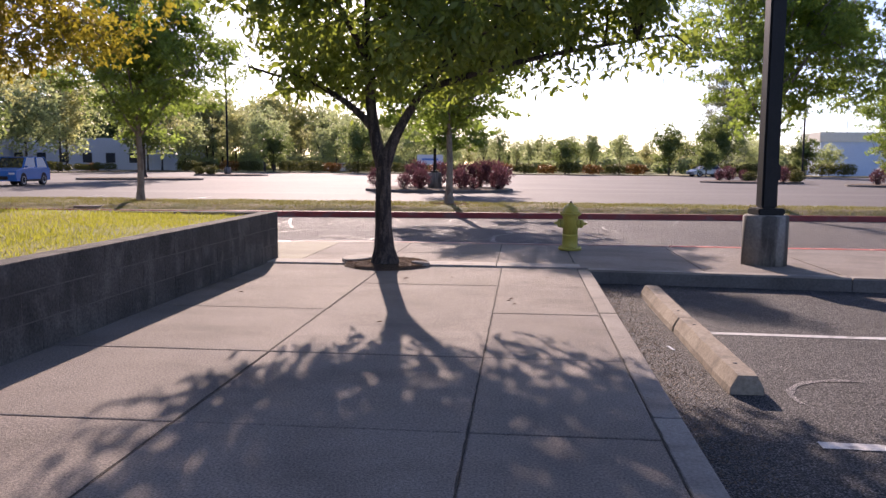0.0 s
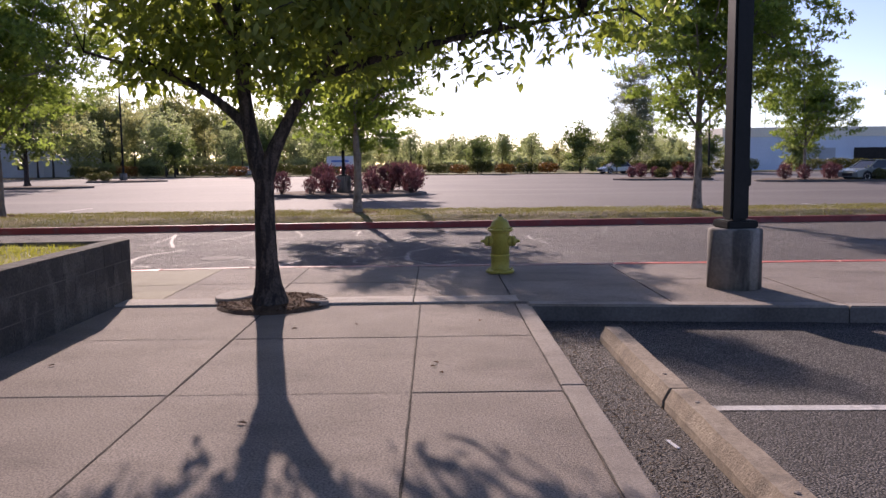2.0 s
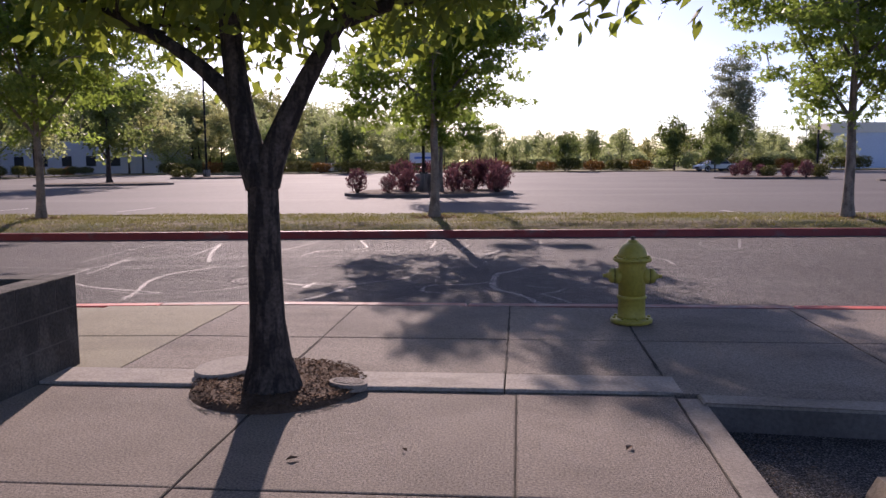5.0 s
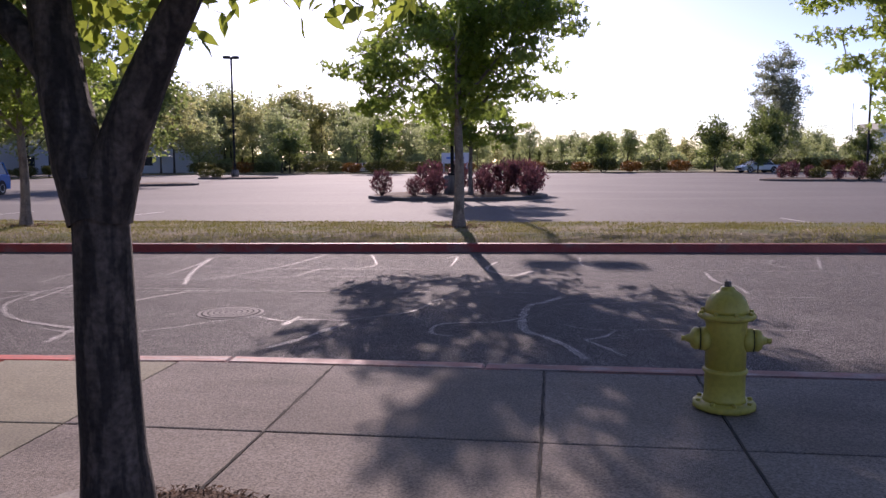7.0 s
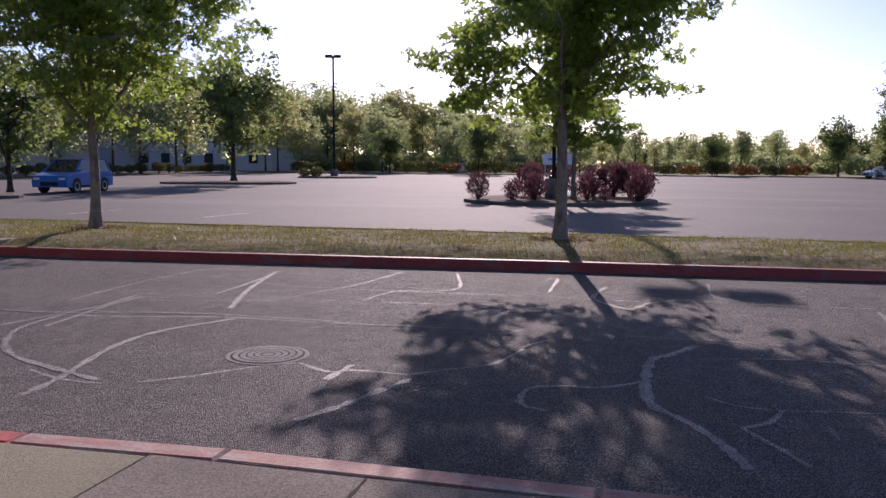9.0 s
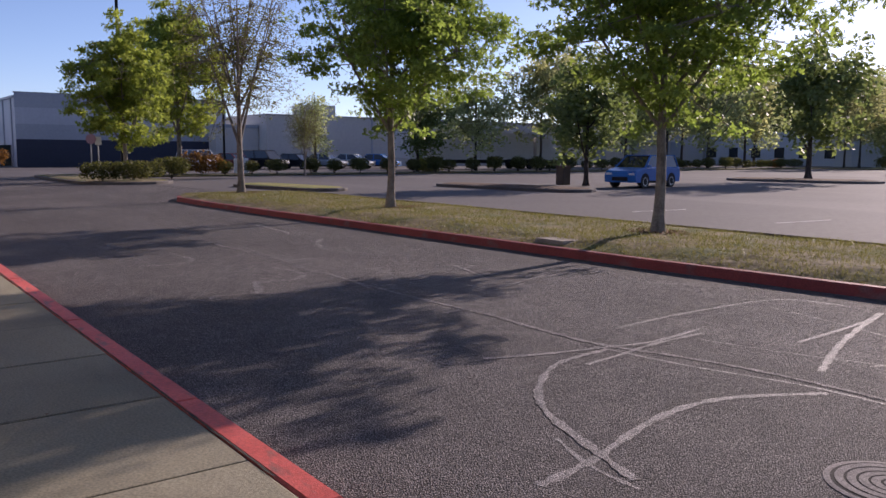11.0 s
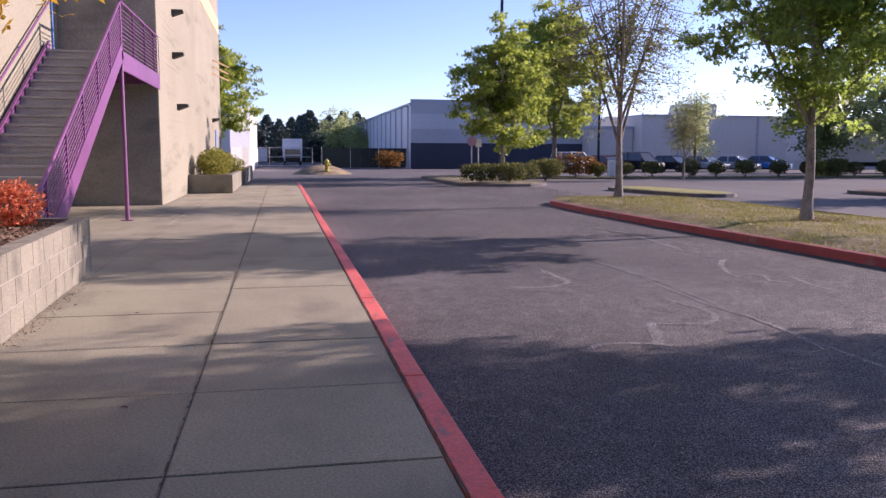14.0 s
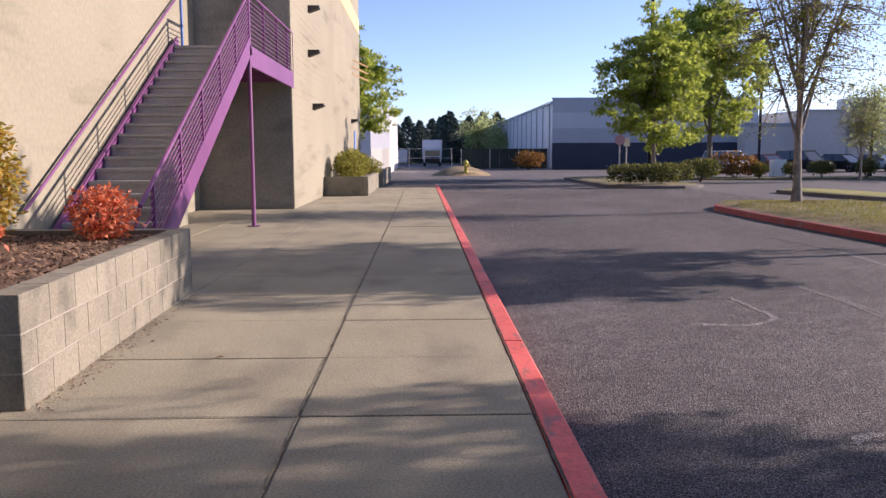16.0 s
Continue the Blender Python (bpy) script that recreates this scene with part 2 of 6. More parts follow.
M_COVER = surf("worn_cover_iron", (0.22, 0.198, 0.185), (0.30, 0.27, 0.252), 0.85, 6, 60, 0.35, 0.5, 140, spec=0.2)
M_LINE = surf("white_line_paint", (0.55, 0.53, 0.50), (0.68, 0.66, 0.63), 0.75, 4, 50, 0.2, 0.4, 90, stain=(0.2, 0.185, 0.175), stain_s=(7, 7, 7), stain_t=(0.55, 0.66))
M_JOINT = surf("joint_dirt", (0.04, 0.035, 0.03), (0.10, 0.085, 0.068), 1.0, 6, 80, 0.4, 0.8, 150)
M_STRAWJOINT = surf("straw_joint", (0.20, 0.165, 0.10), (0.36, 0.31, 0.2), 1.0, 9, 80, 0.4, 0.8, 150, stain=(0.05, 0.042, 0.03), stain_s=(9, 9, 9), stain_t=(0.5, 0.58))
M_STOP = surf("wheel_stop_concrete", (0.28, 0.225, 0.17), (0.37, 0.305, 0.232), 0.95, 3, 40, 0.22, 0.6, 90, stain=(0.17, 0.14, 0.11), stain_s=(4, 4, 4), stain_t=(0.55, 0.7))
M_BARK = surf("tree_bark", (0.055, 0.042, 0.036), (0.11, 0.086, 0.074), 0.95, 9, 50, 0.45, 1.0, 45, stain=(0.022, 0.018, 0.017), stain_s=(22, 22, 4), stain_t=(0.44, 0.56))
M_BARKPALE = surf("pale_bark", (0.17, 0.148, 0.127), (0.28, 0.245, 0.21), 0.95, 5, 40, 0.25, 0.9, 35, stain=(0.10, 0.085, 0.075), stain_s=(10, 10, 3), stain_t=(0.5, 0.65))
L_CHERRY = leaf_mat("cherry_leaf", (0.056, 0.10, 0.032), (0.115, 0.17, 0.05), (0.56, 0.68, 0.10), 0.40, 0.4)
L_MAPLE = leaf_mat("maple_leaf", (0.062, 0.11, 0.034), (0.13, 0.19, 0.05), (0.46, 0.62, 0.11), 0.5)
L_GOLDTIP = leaf_mat("gold_tipped_leaf", (0.085, 0.14, 0.03), (0.19, 0.235, 0.05), (0.58, 0.68, 0.11), 0.48)
L_SPARSE = leaf_mat("sparse_leaf", (0.09, 0.10, 0.03), (0.16, 0.14, 0.05), (0.35, 0.36, 0.08), 0.4)
L_YELLOW = leaf_mat("yellowing_leaf", (0.07, 0.09, 0.02), (0.28, 0.20, 0.03), (0.55, 0.46, 0.05), 0.45)
L_ORANGE = leaf_mat("autumn_maple_leaf", (0.56, 0.30, 0.025), (0.70, 0.48, 0.06), (0.9, 0.58, 0.07), 0.42)
L_FARDARK = leaf_mat("far_dark_leaf", (0.06, 0.095, 0.045), (0.12, 0.16, 0.07), (0.40, 0.50, 0.15), 0.48)
# paler: distance haze is put into the next two leaf colours
L_FARYEL = leaf_mat("hazy_far_yellowing_leaf", (0.17, 0.20, 0.10), (0.27, 0.28, 0.14), (0.70, 0.70, 0.30), 0.62)
L_FAR = leaf_mat("hazy_far_leaf", (0.17, 0.21, 0.12), (0.26, 0.30, 0.17), (0.66, 0.74, 0.34), 0.62)
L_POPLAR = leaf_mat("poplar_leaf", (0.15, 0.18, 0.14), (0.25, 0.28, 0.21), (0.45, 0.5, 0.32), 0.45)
L_SPRUCE = leaf_mat("spruce_needle", (0.035, 0.058, 0.054), (0.075, 0.108, 0.10), (0.06, 0.10, 0.06), 0.15)
L_PURPLE = leaf_mat("barberry_leaf", (0.055, 0.026, 0.034), (0.12, 0.06, 0.068), (0.30, 0.12, 0.14), 0.3)
L_HEDGE = leaf_mat("hedge_leaf", (0.06, 0.08, 0.028), (0.13, 0.122, 0.055), (0.24, 0.25, 0.06), 0.3, 0.07)
L_HEDGERUST = leaf_mat("rust_hedge_leaf", (0.14, 0.06, 0.02), (0.24, 0.13, 0.03), (0.45, 0.22, 0.05), 0.3)
L_SHRUB = leaf_mat("gold_green_shrub_leaf", (0.17, 0.18, 0.035), (0.30, 0.27, 0.06), (0.42, 0.40, 0.08), 0.3, 0.1)
L_NANDINA = leaf_mat("red_nandina_leaf", (0.55, 0.10, 0.05), (0.68, 0.27, 0.14), (0.8, 0.2, 0.08), 0.35)
L_OLIVE = leaf_mat("nandina_green_leaf", (0.17, 0.21, 0.035), (0.40, 0.26, 0.06), (0.7, 0.42, 0.06), 0.4)
L_GRASS = leaf_mat("grass_blade", (0.08, 0.11, 0.03), (0.27, 0.215, 0.10), (0.34, 0.32, 0.08), 0.38)
L_LAWN = leaf_mat("lawn_blade", (0.20, 0.23, 0.03), (0.34, 0.32, 0.07), (0.62, 0.62, 0.08), 0.45)
M_METALGREY = surf("grey_metal_cladding", (0.42, 0.45, 0.50), (0.47, 0.50, 0.55), 0.5, 0.3, 4, 0.05, 0.1, 8)
M_METALMID = surf("mid_grey_cladding", (0.33, 0.36, 0.41), (0.37, 0.40, 0.45), 0.5, 0.3, 4, 0.05, 0.1, 8)
M_NAVY = surf("navy_cladding", (0.022, 0.028, 0.055), (0.03, 0.037, 0.068), 0.55, 0.3, 4, 0.08, 0.1, 8)
M_PALEWALL = surf("pale_tilt_wall", (0.50, 0.48, 0.46), (0.57, 0.55, 0.53), 0.85, 0.1, 3, 0.05, 0.1, 8)
M_PALEBLUE = surf("pale_blue_cladding", (0.52, 0.60, 0.74), (0.58, 0.66, 0.80), 0.5, 0.3, 4, 0.05, 0.1, 8)
M_WHITEWALL = surf("white_wall", (0.56, 0.57, 0.60), (0.62, 0.63, 0.66), 0.7, 0.2, 4, 0.05, 0.1, 8)
M_ROOFBAND = surf("cream_fascia", (0.70, 0.66, 0.58), (0.76, 0.72, 0.64), 0.8, 0.2, 4, 0.05, 0.1, 8)
M_FENCE = surf("dark_mesh_screen", (0.02, 0.028, 0.025), (0.035, 0.045, 0.04), 0.9, 0.5, 10, 0.2, 0.2, 20)
M_GALV = surf("galvanised_steel", (0.36, 0.37, 0.38), (0.45, 0.46, 0.47), 0.45, 3, 30, 0.1, 0, metal=0.7)
M_BIN = surf("brown_bin", (0.09, 0.065, 0.05), (0.12, 0.09, 0.07), 0.8, 2, 20, 0.1, 0.2, 30)
M_SIGNBLUE = surf("blue_sign", (0.10, 0.20, 0.50), (0.12, 0.23, 0.54), 0.5, 2, 20, 0.05, 0)
M_SIGNWHITE = surf("white_sign", (0.70, 0.70, 0.72), (0.75, 0.75, 0.77), 0.5, 2, 20, 0.05, 0)
M_SIGNRED = surf("faded_red_sign", (0.42, 0.24, 0.28), (0.48, 0.28, 0.32), 0.5, 2, 20, 0.05, 0)
M_BRONZE = surf("bronze_fixture", (0.035, 0.03, 0.027), (0.05, 0.042, 0.037), 0.5, 2, 20, 0.1, 0)

# ---- building helpers ----
RZ = -0.14

def mesh_np(name, verts, faces):
    """A mesh from vertex rows and quads or triangles of one size."""
    verts, faces = np.asarray(verts, float), np.asarray(faces, int)
    me = bpy.data.meshes.new(name)
    k = faces.shape[1]
    me.vertices.add(len(verts))
    me.vertices.foreach_set("co", verts.ravel())
    me.loops.add(faces.size)
    me.loops.foreach_set("vertex_index", faces.ravel())
    me.polygons.add(len(faces))
    me.polygons.foreach_set("loop_start", np.arange(0, faces.size, k))
    me.update(calc_edges=True)
    return me

def finish(bm, name, material, smooth=False):
    bmesh.ops.recalc_face_normals(bm, faces=bm.faces)
    me = bpy.data.meshes.new(name)
    bm.to_mesh(me)
    bm.free()
    me.materials.append(material)
    if smooth:
        for p in me.polygons:
            p.use_smooth = True
    return me

def part(name, bm, material, parent=None, label="", smooth=False):
    ob = new(name, finish(bm, name, material, smooth))
    ob.parent = parent
    if label:
        ob["label"] = label
    return ob

def part_np(name, verts, faces, material, parent=None, label="", smooth=False):
    me = mesh_np(name, verts, faces)
    me.materials.append(material)
    if smooth:
        for p in me.polygons:
            p.use_smooth = True
    ob = new(name, me)
    ob.parent = parent
    if label:
        ob["label"] = label
    return ob

def thing(name, label, category, m=None, group="", kind=""):
    ob = new(name)
    ob.empty_display_size = 0.2
    if m is not None:
        ob.matrix_basis = m
    return tagged(ob, label, category, group, kind)

def structure(name, bm, material, label, category):
    return tagged(part(name, bm, material), label, category, kind="structure")

def box(bm, x0, x1, y0, y1, z0, z1, bev=0.0, m=None):
    vs = [bm.verts.new((x, y, z)) for z in (z0, z1) for x, y in ((x0, y0), (x1, y0), (x1, y1), (x0, y1))]
    fs = [bm.faces.new([vs[i] for i in f]) for f in ((3, 2, 1, 0), (4, 5, 6, 7), (0, 1, 5, 4), (1, 2, 6, 5), (2, 3, 7, 6), (3, 0, 4, 7))]
    if bev:
        es = list({e for f in fs for e in f.edges})
        r = bmesh.ops.bevel(bm, geom=es, offset=bev, segments=2, affect="EDGES")
        vs = [v for v in vs if v.is_valid] + r["verts"]
    if m is not None:
        bmesh.ops.transform(bm, matrix=m, verts=[v for v in set(vs) if v.is_valid])
    return vs

def prism(bm, poly, z0, z1, inset=0.0, drop=0.0):
    """Upright prism over a polygon; the top may be inset and lie drop above its arris."""
    c = Vector((sum(p[0] for p in poly) / len(poly), sum(p[1] for p in poly) / len(poly)))
    rings = [[(p[0], p[1], z0) for p in poly], [(p[0], p[1], z1 - drop) for p in poly]]
    if inset:
        tp = []
        for p in poly:
            d = c - Vector(p)
            tp.append((p[0] + math.copysign(min(inset, abs(d.x)), d.x), p[1] + math.copysign(min(inset, abs(d.y)), d.y), z1))
        rings.append(tp)
    vr = [[bm.verts.new(v) for v in r] for r in rings]
    n = len(poly)
    for a, b in zip(vr, vr[1:]):
        for i in range(n):
            bm.faces.new((a[i], a[(i + 1) % n], b[(i + 1) % n], b[i]))
    bm.faces.new(vr[-1])
    bm.faces.new(vr[0][::-1])

def rod(bm, a, b, r0, r1=None, n=8):
    """A round bar from a to b."""
    r1 = r0 if r1 is None else r1
    a, b = Vector(a), Vector(b)
    d = (b - a).normalized()
    u = d.orthogonal().normalized()
    w = d.cross(u)
    ra, rb = [], []
    for i in range(n):
        o = u * math.cos(2 * math.pi * i / n) + w * math.sin(2 * math.pi * i / n)
        ra.append(bm.verts.new(a + o * r0))
        rb.append(bm.verts.new(b + o * r1))
    for i in range(n):
        bm.faces.new((ra[i], ra[(i + 1) % n], rb[(i + 1) % n], rb[i]))
    bm.faces.new(ra[::-1])
    bm.faces.new(rb)

def bar(bm, a, b, w, h):
    """A square bar from a to b, w wide across and h deep."""
    a, b = Vector(a), Vector(b)
    d = (b - a).normalized()
    side = d.cross(Vector((0, 0, 1)))
    side = side.normalized() if side.length > 1e-4 else Vector((1, 0, 0))
    up = side.cross(d).normalized()
    q = [[bm.verts.new(p + side * (sx * w / 2) + up * (sz * h / 2)) for sx, sz in ((-1, -1), (1, -1), (1, 1), (-1, 1))] for p in (a, b)]
    for i in range(4):
        bm.faces.new((q[0][i], q[0][(i + 1) % 4], q[1][(i + 1) % 4], q[1][i]))
    bm.faces.new(q[0][::-1])
    bm.faces.new(q[1])

def lathe(bm, prof, n=24, m=None):
    """Turned body: rows of (radius, height)."""
    rings = []
    for r, z in prof:
        rings.append([bm.verts.new((r * math.cos(2 * math.pi * i / n), r * math.sin(2 * math.pi * i / n), z)) for i in range(n)])
    for a, b in zip(rings, rings[1:]):
        for i in range(n):
            bm.faces.new((a[i], a[(i + 1) % n], b[(i + 1) % n], b[i]))
    bm.faces.new(rings[0][::-1])
    bm.faces.new(rings[-1])
    if m is not None:
        bmesh.ops.transform(bm, matrix=m, verts=[v for r in rings for v in r])

def ribbon(bm, pts, w, z, taper=0.3, rng=None):
    """A flat strip along a line on the ground, of uneven width."""
    pts = [Vector((p[0], p[1], z)) for p in pts]
    fine = []
    for i in range(len(pts) - 1):
        p0, p1, p2, p3 = pts[max(i - 1, 0)], pts[i], pts[i + 1], pts[min(i + 2, len(pts) - 1)]
        steps = max(2, int((p2 - p1).length / 0.055))
        for k in range(steps):
            t = k / steps
            fine.append(0.5 * ((2 * p1) + (p2 - p0) * t + (2 * p0 - 5 * p1 + 4 * p2 - p3) * t * t + (3 * p1 - p0 - 3 * p2 + p3) * t ** 3))
    fine.append(pts[-1])
    last = None
    for i, p in enumerate(fine):
        d = (fine[min(i + 1, len(fine) - 1)] - fine[max(i - 1, 0)]).normalized()
        s = Vector((-d.y, d.x, 0))
        ww = w * (1 + (rng.uniform(-taper, taper) if rng else 0)) / 2
        cur = (bm.verts.new(p + s * ww), bm.verts.new(p - s * ww))
        if last:
            bm.faces.new((last[0], last[1], cur[1], cur[0]))
        last = cur

def leaf_arrays(p, L, W, droop, rng, flat=0.0, oval=False):
    """Leaves folded on the midrib at the points p: kites, or pointed ovals."""
    n = len(p)
    d = rng.normal(size=(n, 3))
    d[:, 2] = d[:, 2] * (1 - flat) * 0.6 - droop
    d /= np.linalg.norm(d, axis=1)[:, None]
    r = rng.normal(size=(n, 3))
    r[:, 2] += 0.8
    s = np.cross(d, r)
    s /= np.linalg.norm(s, axis=1)[:, None] + 1e-9
    up = np.cross(s, d)
    ln = (L * rng.uniform(0.65, 1.2, n))[:, None]
    w = ln * (W / L) * 0.5
    if oval == "lobed":
        fan = []
        for ang, size in ((0.0, 1.0), (0.95, 0.82), (-0.95, 0.82)):
            q = d * math.cos(ang) + s * math.sin(ang)
            t = s * math.cos(ang) - d * math.sin(ang)
            e = ln * size
            fan.append(np.stack([p, p + q * e * 0.5 + t * w * 0.5 - up * w * 0.1, p + q * e - up * e * 0.14, p + q * e * 0.5 - t * w * 0.5 - up * w * 0.1], 1))
        v = np.stack(fan, 1)
        base = 10 * np.arange(n)[:, None]
        v = np.concatenate([p[:, None], v[:, 0, 1:], v[:, 1, 1:], v[:, 2, 1:]], 1)
        f = np.stack([base + np.array([0, 1 + 3 * k, 2 + 3 * k, 3 + 3 * k]) for k in range(3)], 1)
        return v.reshape(-1, 3), f.reshape(-1, 4)
    if oval:
        mid, tip = p + d * ln * 0.5, p + d * ln - up * ln * 0.16
        e = s * w - up * w * 0.30
        g = -s * w - up * w * 0.30
        v = np.stack([p, p + d * ln * 0.28 + e * 0.92, mid + d * ln * 0.12 + e * 0.86, tip, mid + d * ln * 0.12 + g * 0.86, p + d * ln * 0.28 + g * 0.92], 1)
        k = 6 * np.arange(n)[:, None]
        return v.reshape(-1, 3), np.stack([k + np.array([0, 1, 2, 3]), k + np.array([0, 3, 4, 5])], 1).reshape(-1, 4)
    v = np.stack([p, p + d * ln * 0.42 + s * w - up * w * 0.35, p + d * ln, p + d * ln * 0.42 - s * w - up * w * 0.35], 1)
    return v.reshape(-1, 3), np.arange(4 * n).reshape(-1, 4)

def tube_arrays(lines, n=7):
    """Tapered tubes along lines of (point, radius)."""
    V, F, o = [], [], 0
    for pts, rad in lines:
        pts = np.asarray(pts, float)
        k = len(pts)
        tan = np.gradient(pts, axis=0)
        tan /= np.linalg.norm(tan, axis=1)[:, None] + 1e-9
        ref = np.array([0.31, 0.95, 0.05])
        u = np.cross(tan, ref)
        u /= np.linalg.norm(u, axis=1)[:, None] + 1e-9
        w = np.cross(tan, u)
        a = np.arange(n) * 2 * np.pi / n
        ring = pts[:, None] + np.asarray(rad)[:, None, None] * (u[:, None] * np.cos(a)[None, :, None] + w[:, None] * np.sin(a)[None, :, None])
        V.append(ring.reshape(-1, 3))
        for i in range(k - 1):
            for j in range(n):
                F.append((o + i * n + j, o + i * n + (j + 1) % n, o + (i + 1) * n + (j + 1) % n, o + (i + 1) * n + j))
        o += k * n
    return np.concatenate(V), np.array(F)

def curve3(a, b, c, k):
    t = np.linspace(0, 1, k)[:, None]
    a, b, c = (np.asarray(q, float) for q in (a, b, c))
    return (1 - t) ** 2 * a + 2 * t * (1 - t) * b + t ** 2 * c

def tree(name, label, seed, H, fork, r0, centre, radii, clusters, per, L, W, droop, bark, leaf, limbs=None, n_limb=7, cl_r=0.3, shell=0.45, gap=-0.2, gscale=0.9, twig=0.012, lean=(0, 0), flare=1.45, group="", category="tree", bottom=None, rise=0.55, flatc=0.7, slope=0.0, sub_share=0.16, rough=1.0, oval=False, taper=0.0, shear=0.0, slope_x=0.0):
    """Tapered trunk with limbs and twigs, and a crown of clustered leaves inside an uneven envelope."""
    rng = np.random.default_rng(seed)
    top = np.array([lean[0], lean[1], H * 0.86])
    lines = []
    zs = np.linspace(0, fork, 7)
    tp = np.stack([lean[0] * (zs / H) ** 1.3 + 0.012 * np.sin(zs * 3 + seed), lean[1] * (zs / H) ** 1.3 + 0.012 * np.cos(zs * 2.3 + seed), zs], 1)
    tr = r0 * (1 - 0.25 * zs / max(fork, 0.1))
    tr[0] *= flare
    tr[1] *= 1 + (flare - 1) * 0.25
    tp = np.insert(tp, 1, tp[0] + (tp[1] - tp[0]) * 0.3, 0)
    tr = np.insert(tr, 1, tr[0] * 0.78 + tr[1] * 0.2)
    lines.append((tp, tr))
    f = tp[-1]
    if limbs is None:
        limbs = []
        lead = curve3(f, (f + top) / 2 + rng.normal(0, 0.08, 3), top, 9)
        lines.append((lead, np.linspace(r0 * 0.72, 0.015, 9)))
        limbs.append(lead)
        for i in range(n_limb):
            t = (i + 0.3) / n_limb
            st = lead[min(8, int(t * 6))]
            ang = i * 2.4 + seed
            reach = 0.78 * (1 - 0.45 * t)
            end = np.array([centre[0] + math.cos(ang) * radii[0] * reach, centre[1] + math.sin(ang) * radii[1] * reach, st[2] + (centre[2] + radii[2] * 0.55 - st[2]) * rise + rng.uniform(-0.2, 0.3)])
            mid = (st + end) / 2 + np.array([0, 0, -0.12 * H * 0.2]) + rng.normal(0, 0.1, 3)
            c = curve3(st, mid, end, 8)
            lines.append((c, np.linspace(r0 * 0.42 * (1 - 0.4 * t), 0.012, 8)))
            limbs.append(c)
    else:
        made = []
        for a, b, c, ra in limbs:
            q = curve3(a, b, c, 10)
            lines.append((q, np.linspace(ra, 0.014, 10)))
            made.append(q)
        limbs = made
    pts = []
    tries = 0
    while len(pts) < clusters and tries < clusters * 12:
        tries += 1
        d = rng.normal(size=3)
        d /= np.linalg.norm(d)
        q = np.array(centre) + d * np.array(radii) * rng.uniform(0, 1) ** shell * (1 + rough * 0.36 * noise.noise(Vector(d * 1.8 + seed)) + rough * 0.22 * noise.noise(Vector(d * 4.3 - seed)))
        up_z = q[2] - centre[2]
        q[:2] = np.array(centre[:2]) + (q[:2] - np.array(centre[:2])) * (1 - taper * max(0.0, up_z) / radii[2])
        q[0] += shear * up_z
        if bottom is not None and q[2] < bottom + slope_x * max(0.0, abs(q[0]) - 0.6) + slope * abs(q[1]) + 0.25 * noise.noise(Vector((q[0] * 1.3, q[1] * 1.3, seed))):
            continue
        if noise.noise(Vector(q * gscale) + Vector((seed * 3.1, 0, 0))) < gap:
            continue
        pts.append(q)
    if oval and slope_x:
        pts += [q + rng.normal(0, 0.16, 3) for c in limbs for q in c[6:] for _ in range(3) if c[-1][0] > 1.5]
    pts = np.array(pts)
    nodes = np.concatenate([q[2:] for q in limbs])
    subs = []
    for q in pts[rng.permutation(len(pts))[:int(len(pts) * sub_share)]]:
        st = nodes[np.argmin(((nodes - q) ** 2).sum(1) + 0.5 * np.maximum(0, nodes[:, 2] - q[2]) ** 2)]
        c = curve3(st, (st + q) / 2 + np.array([0, 0, 0.05]) + rng.normal(0, 0.06, 3), q, 6)
        lines.append((c, np.linspace(r0 * 0.16, 0.006, 6)))
        subs.append(c[1:])
    if subs:
        nodes = np.concatenate([nodes] + subs)
    for q in pts if twig < 0.02 else []:
        j = np.argmin(((nodes - q) ** 2).sum(1) + 0.3 * np.maximum(0, nodes[:, 2] - q[2]) ** 2)
        st = nodes[j]
        c = curve3(st, (st + q) / 2 + np.array([0, 0, 0.08]), q, 4)
        lines.append((c, np.linspace(twig, 0.003, 4)))
    V, F = tube_arrays(lines[:1], 14)
    V2, F2 = tube_arrays(lines[1:1 + len(limbs)], 8)
    V3, F3 = tube_arrays(lines[1 + len(limbs):], 4)
    F2 = F2 + len(V)
    F3 = F3 + len(V) + len(V2)
    th = thing(name, label, category, group=group)
    part_np("trunk", np.concatenate([V, V2, V3]), np.concatenate([F, F2, F3]), bark, th, smooth=True)
    off = rng.normal(size=(len(pts) * per, 3))
    off *= (rng.uniform(0, 1, len(off)) ** 0.5 / np.linalg.norm(off, axis=1))[:, None]
    lp = np.repeat(pts, per, 0) + off * cl_r * np.array([1, 1, flatc])
    v, fc = leaf_arrays(lp, L, W, droop, rng, oval=oval)
    part_np("crown", v, fc, leaf, th)
    return th

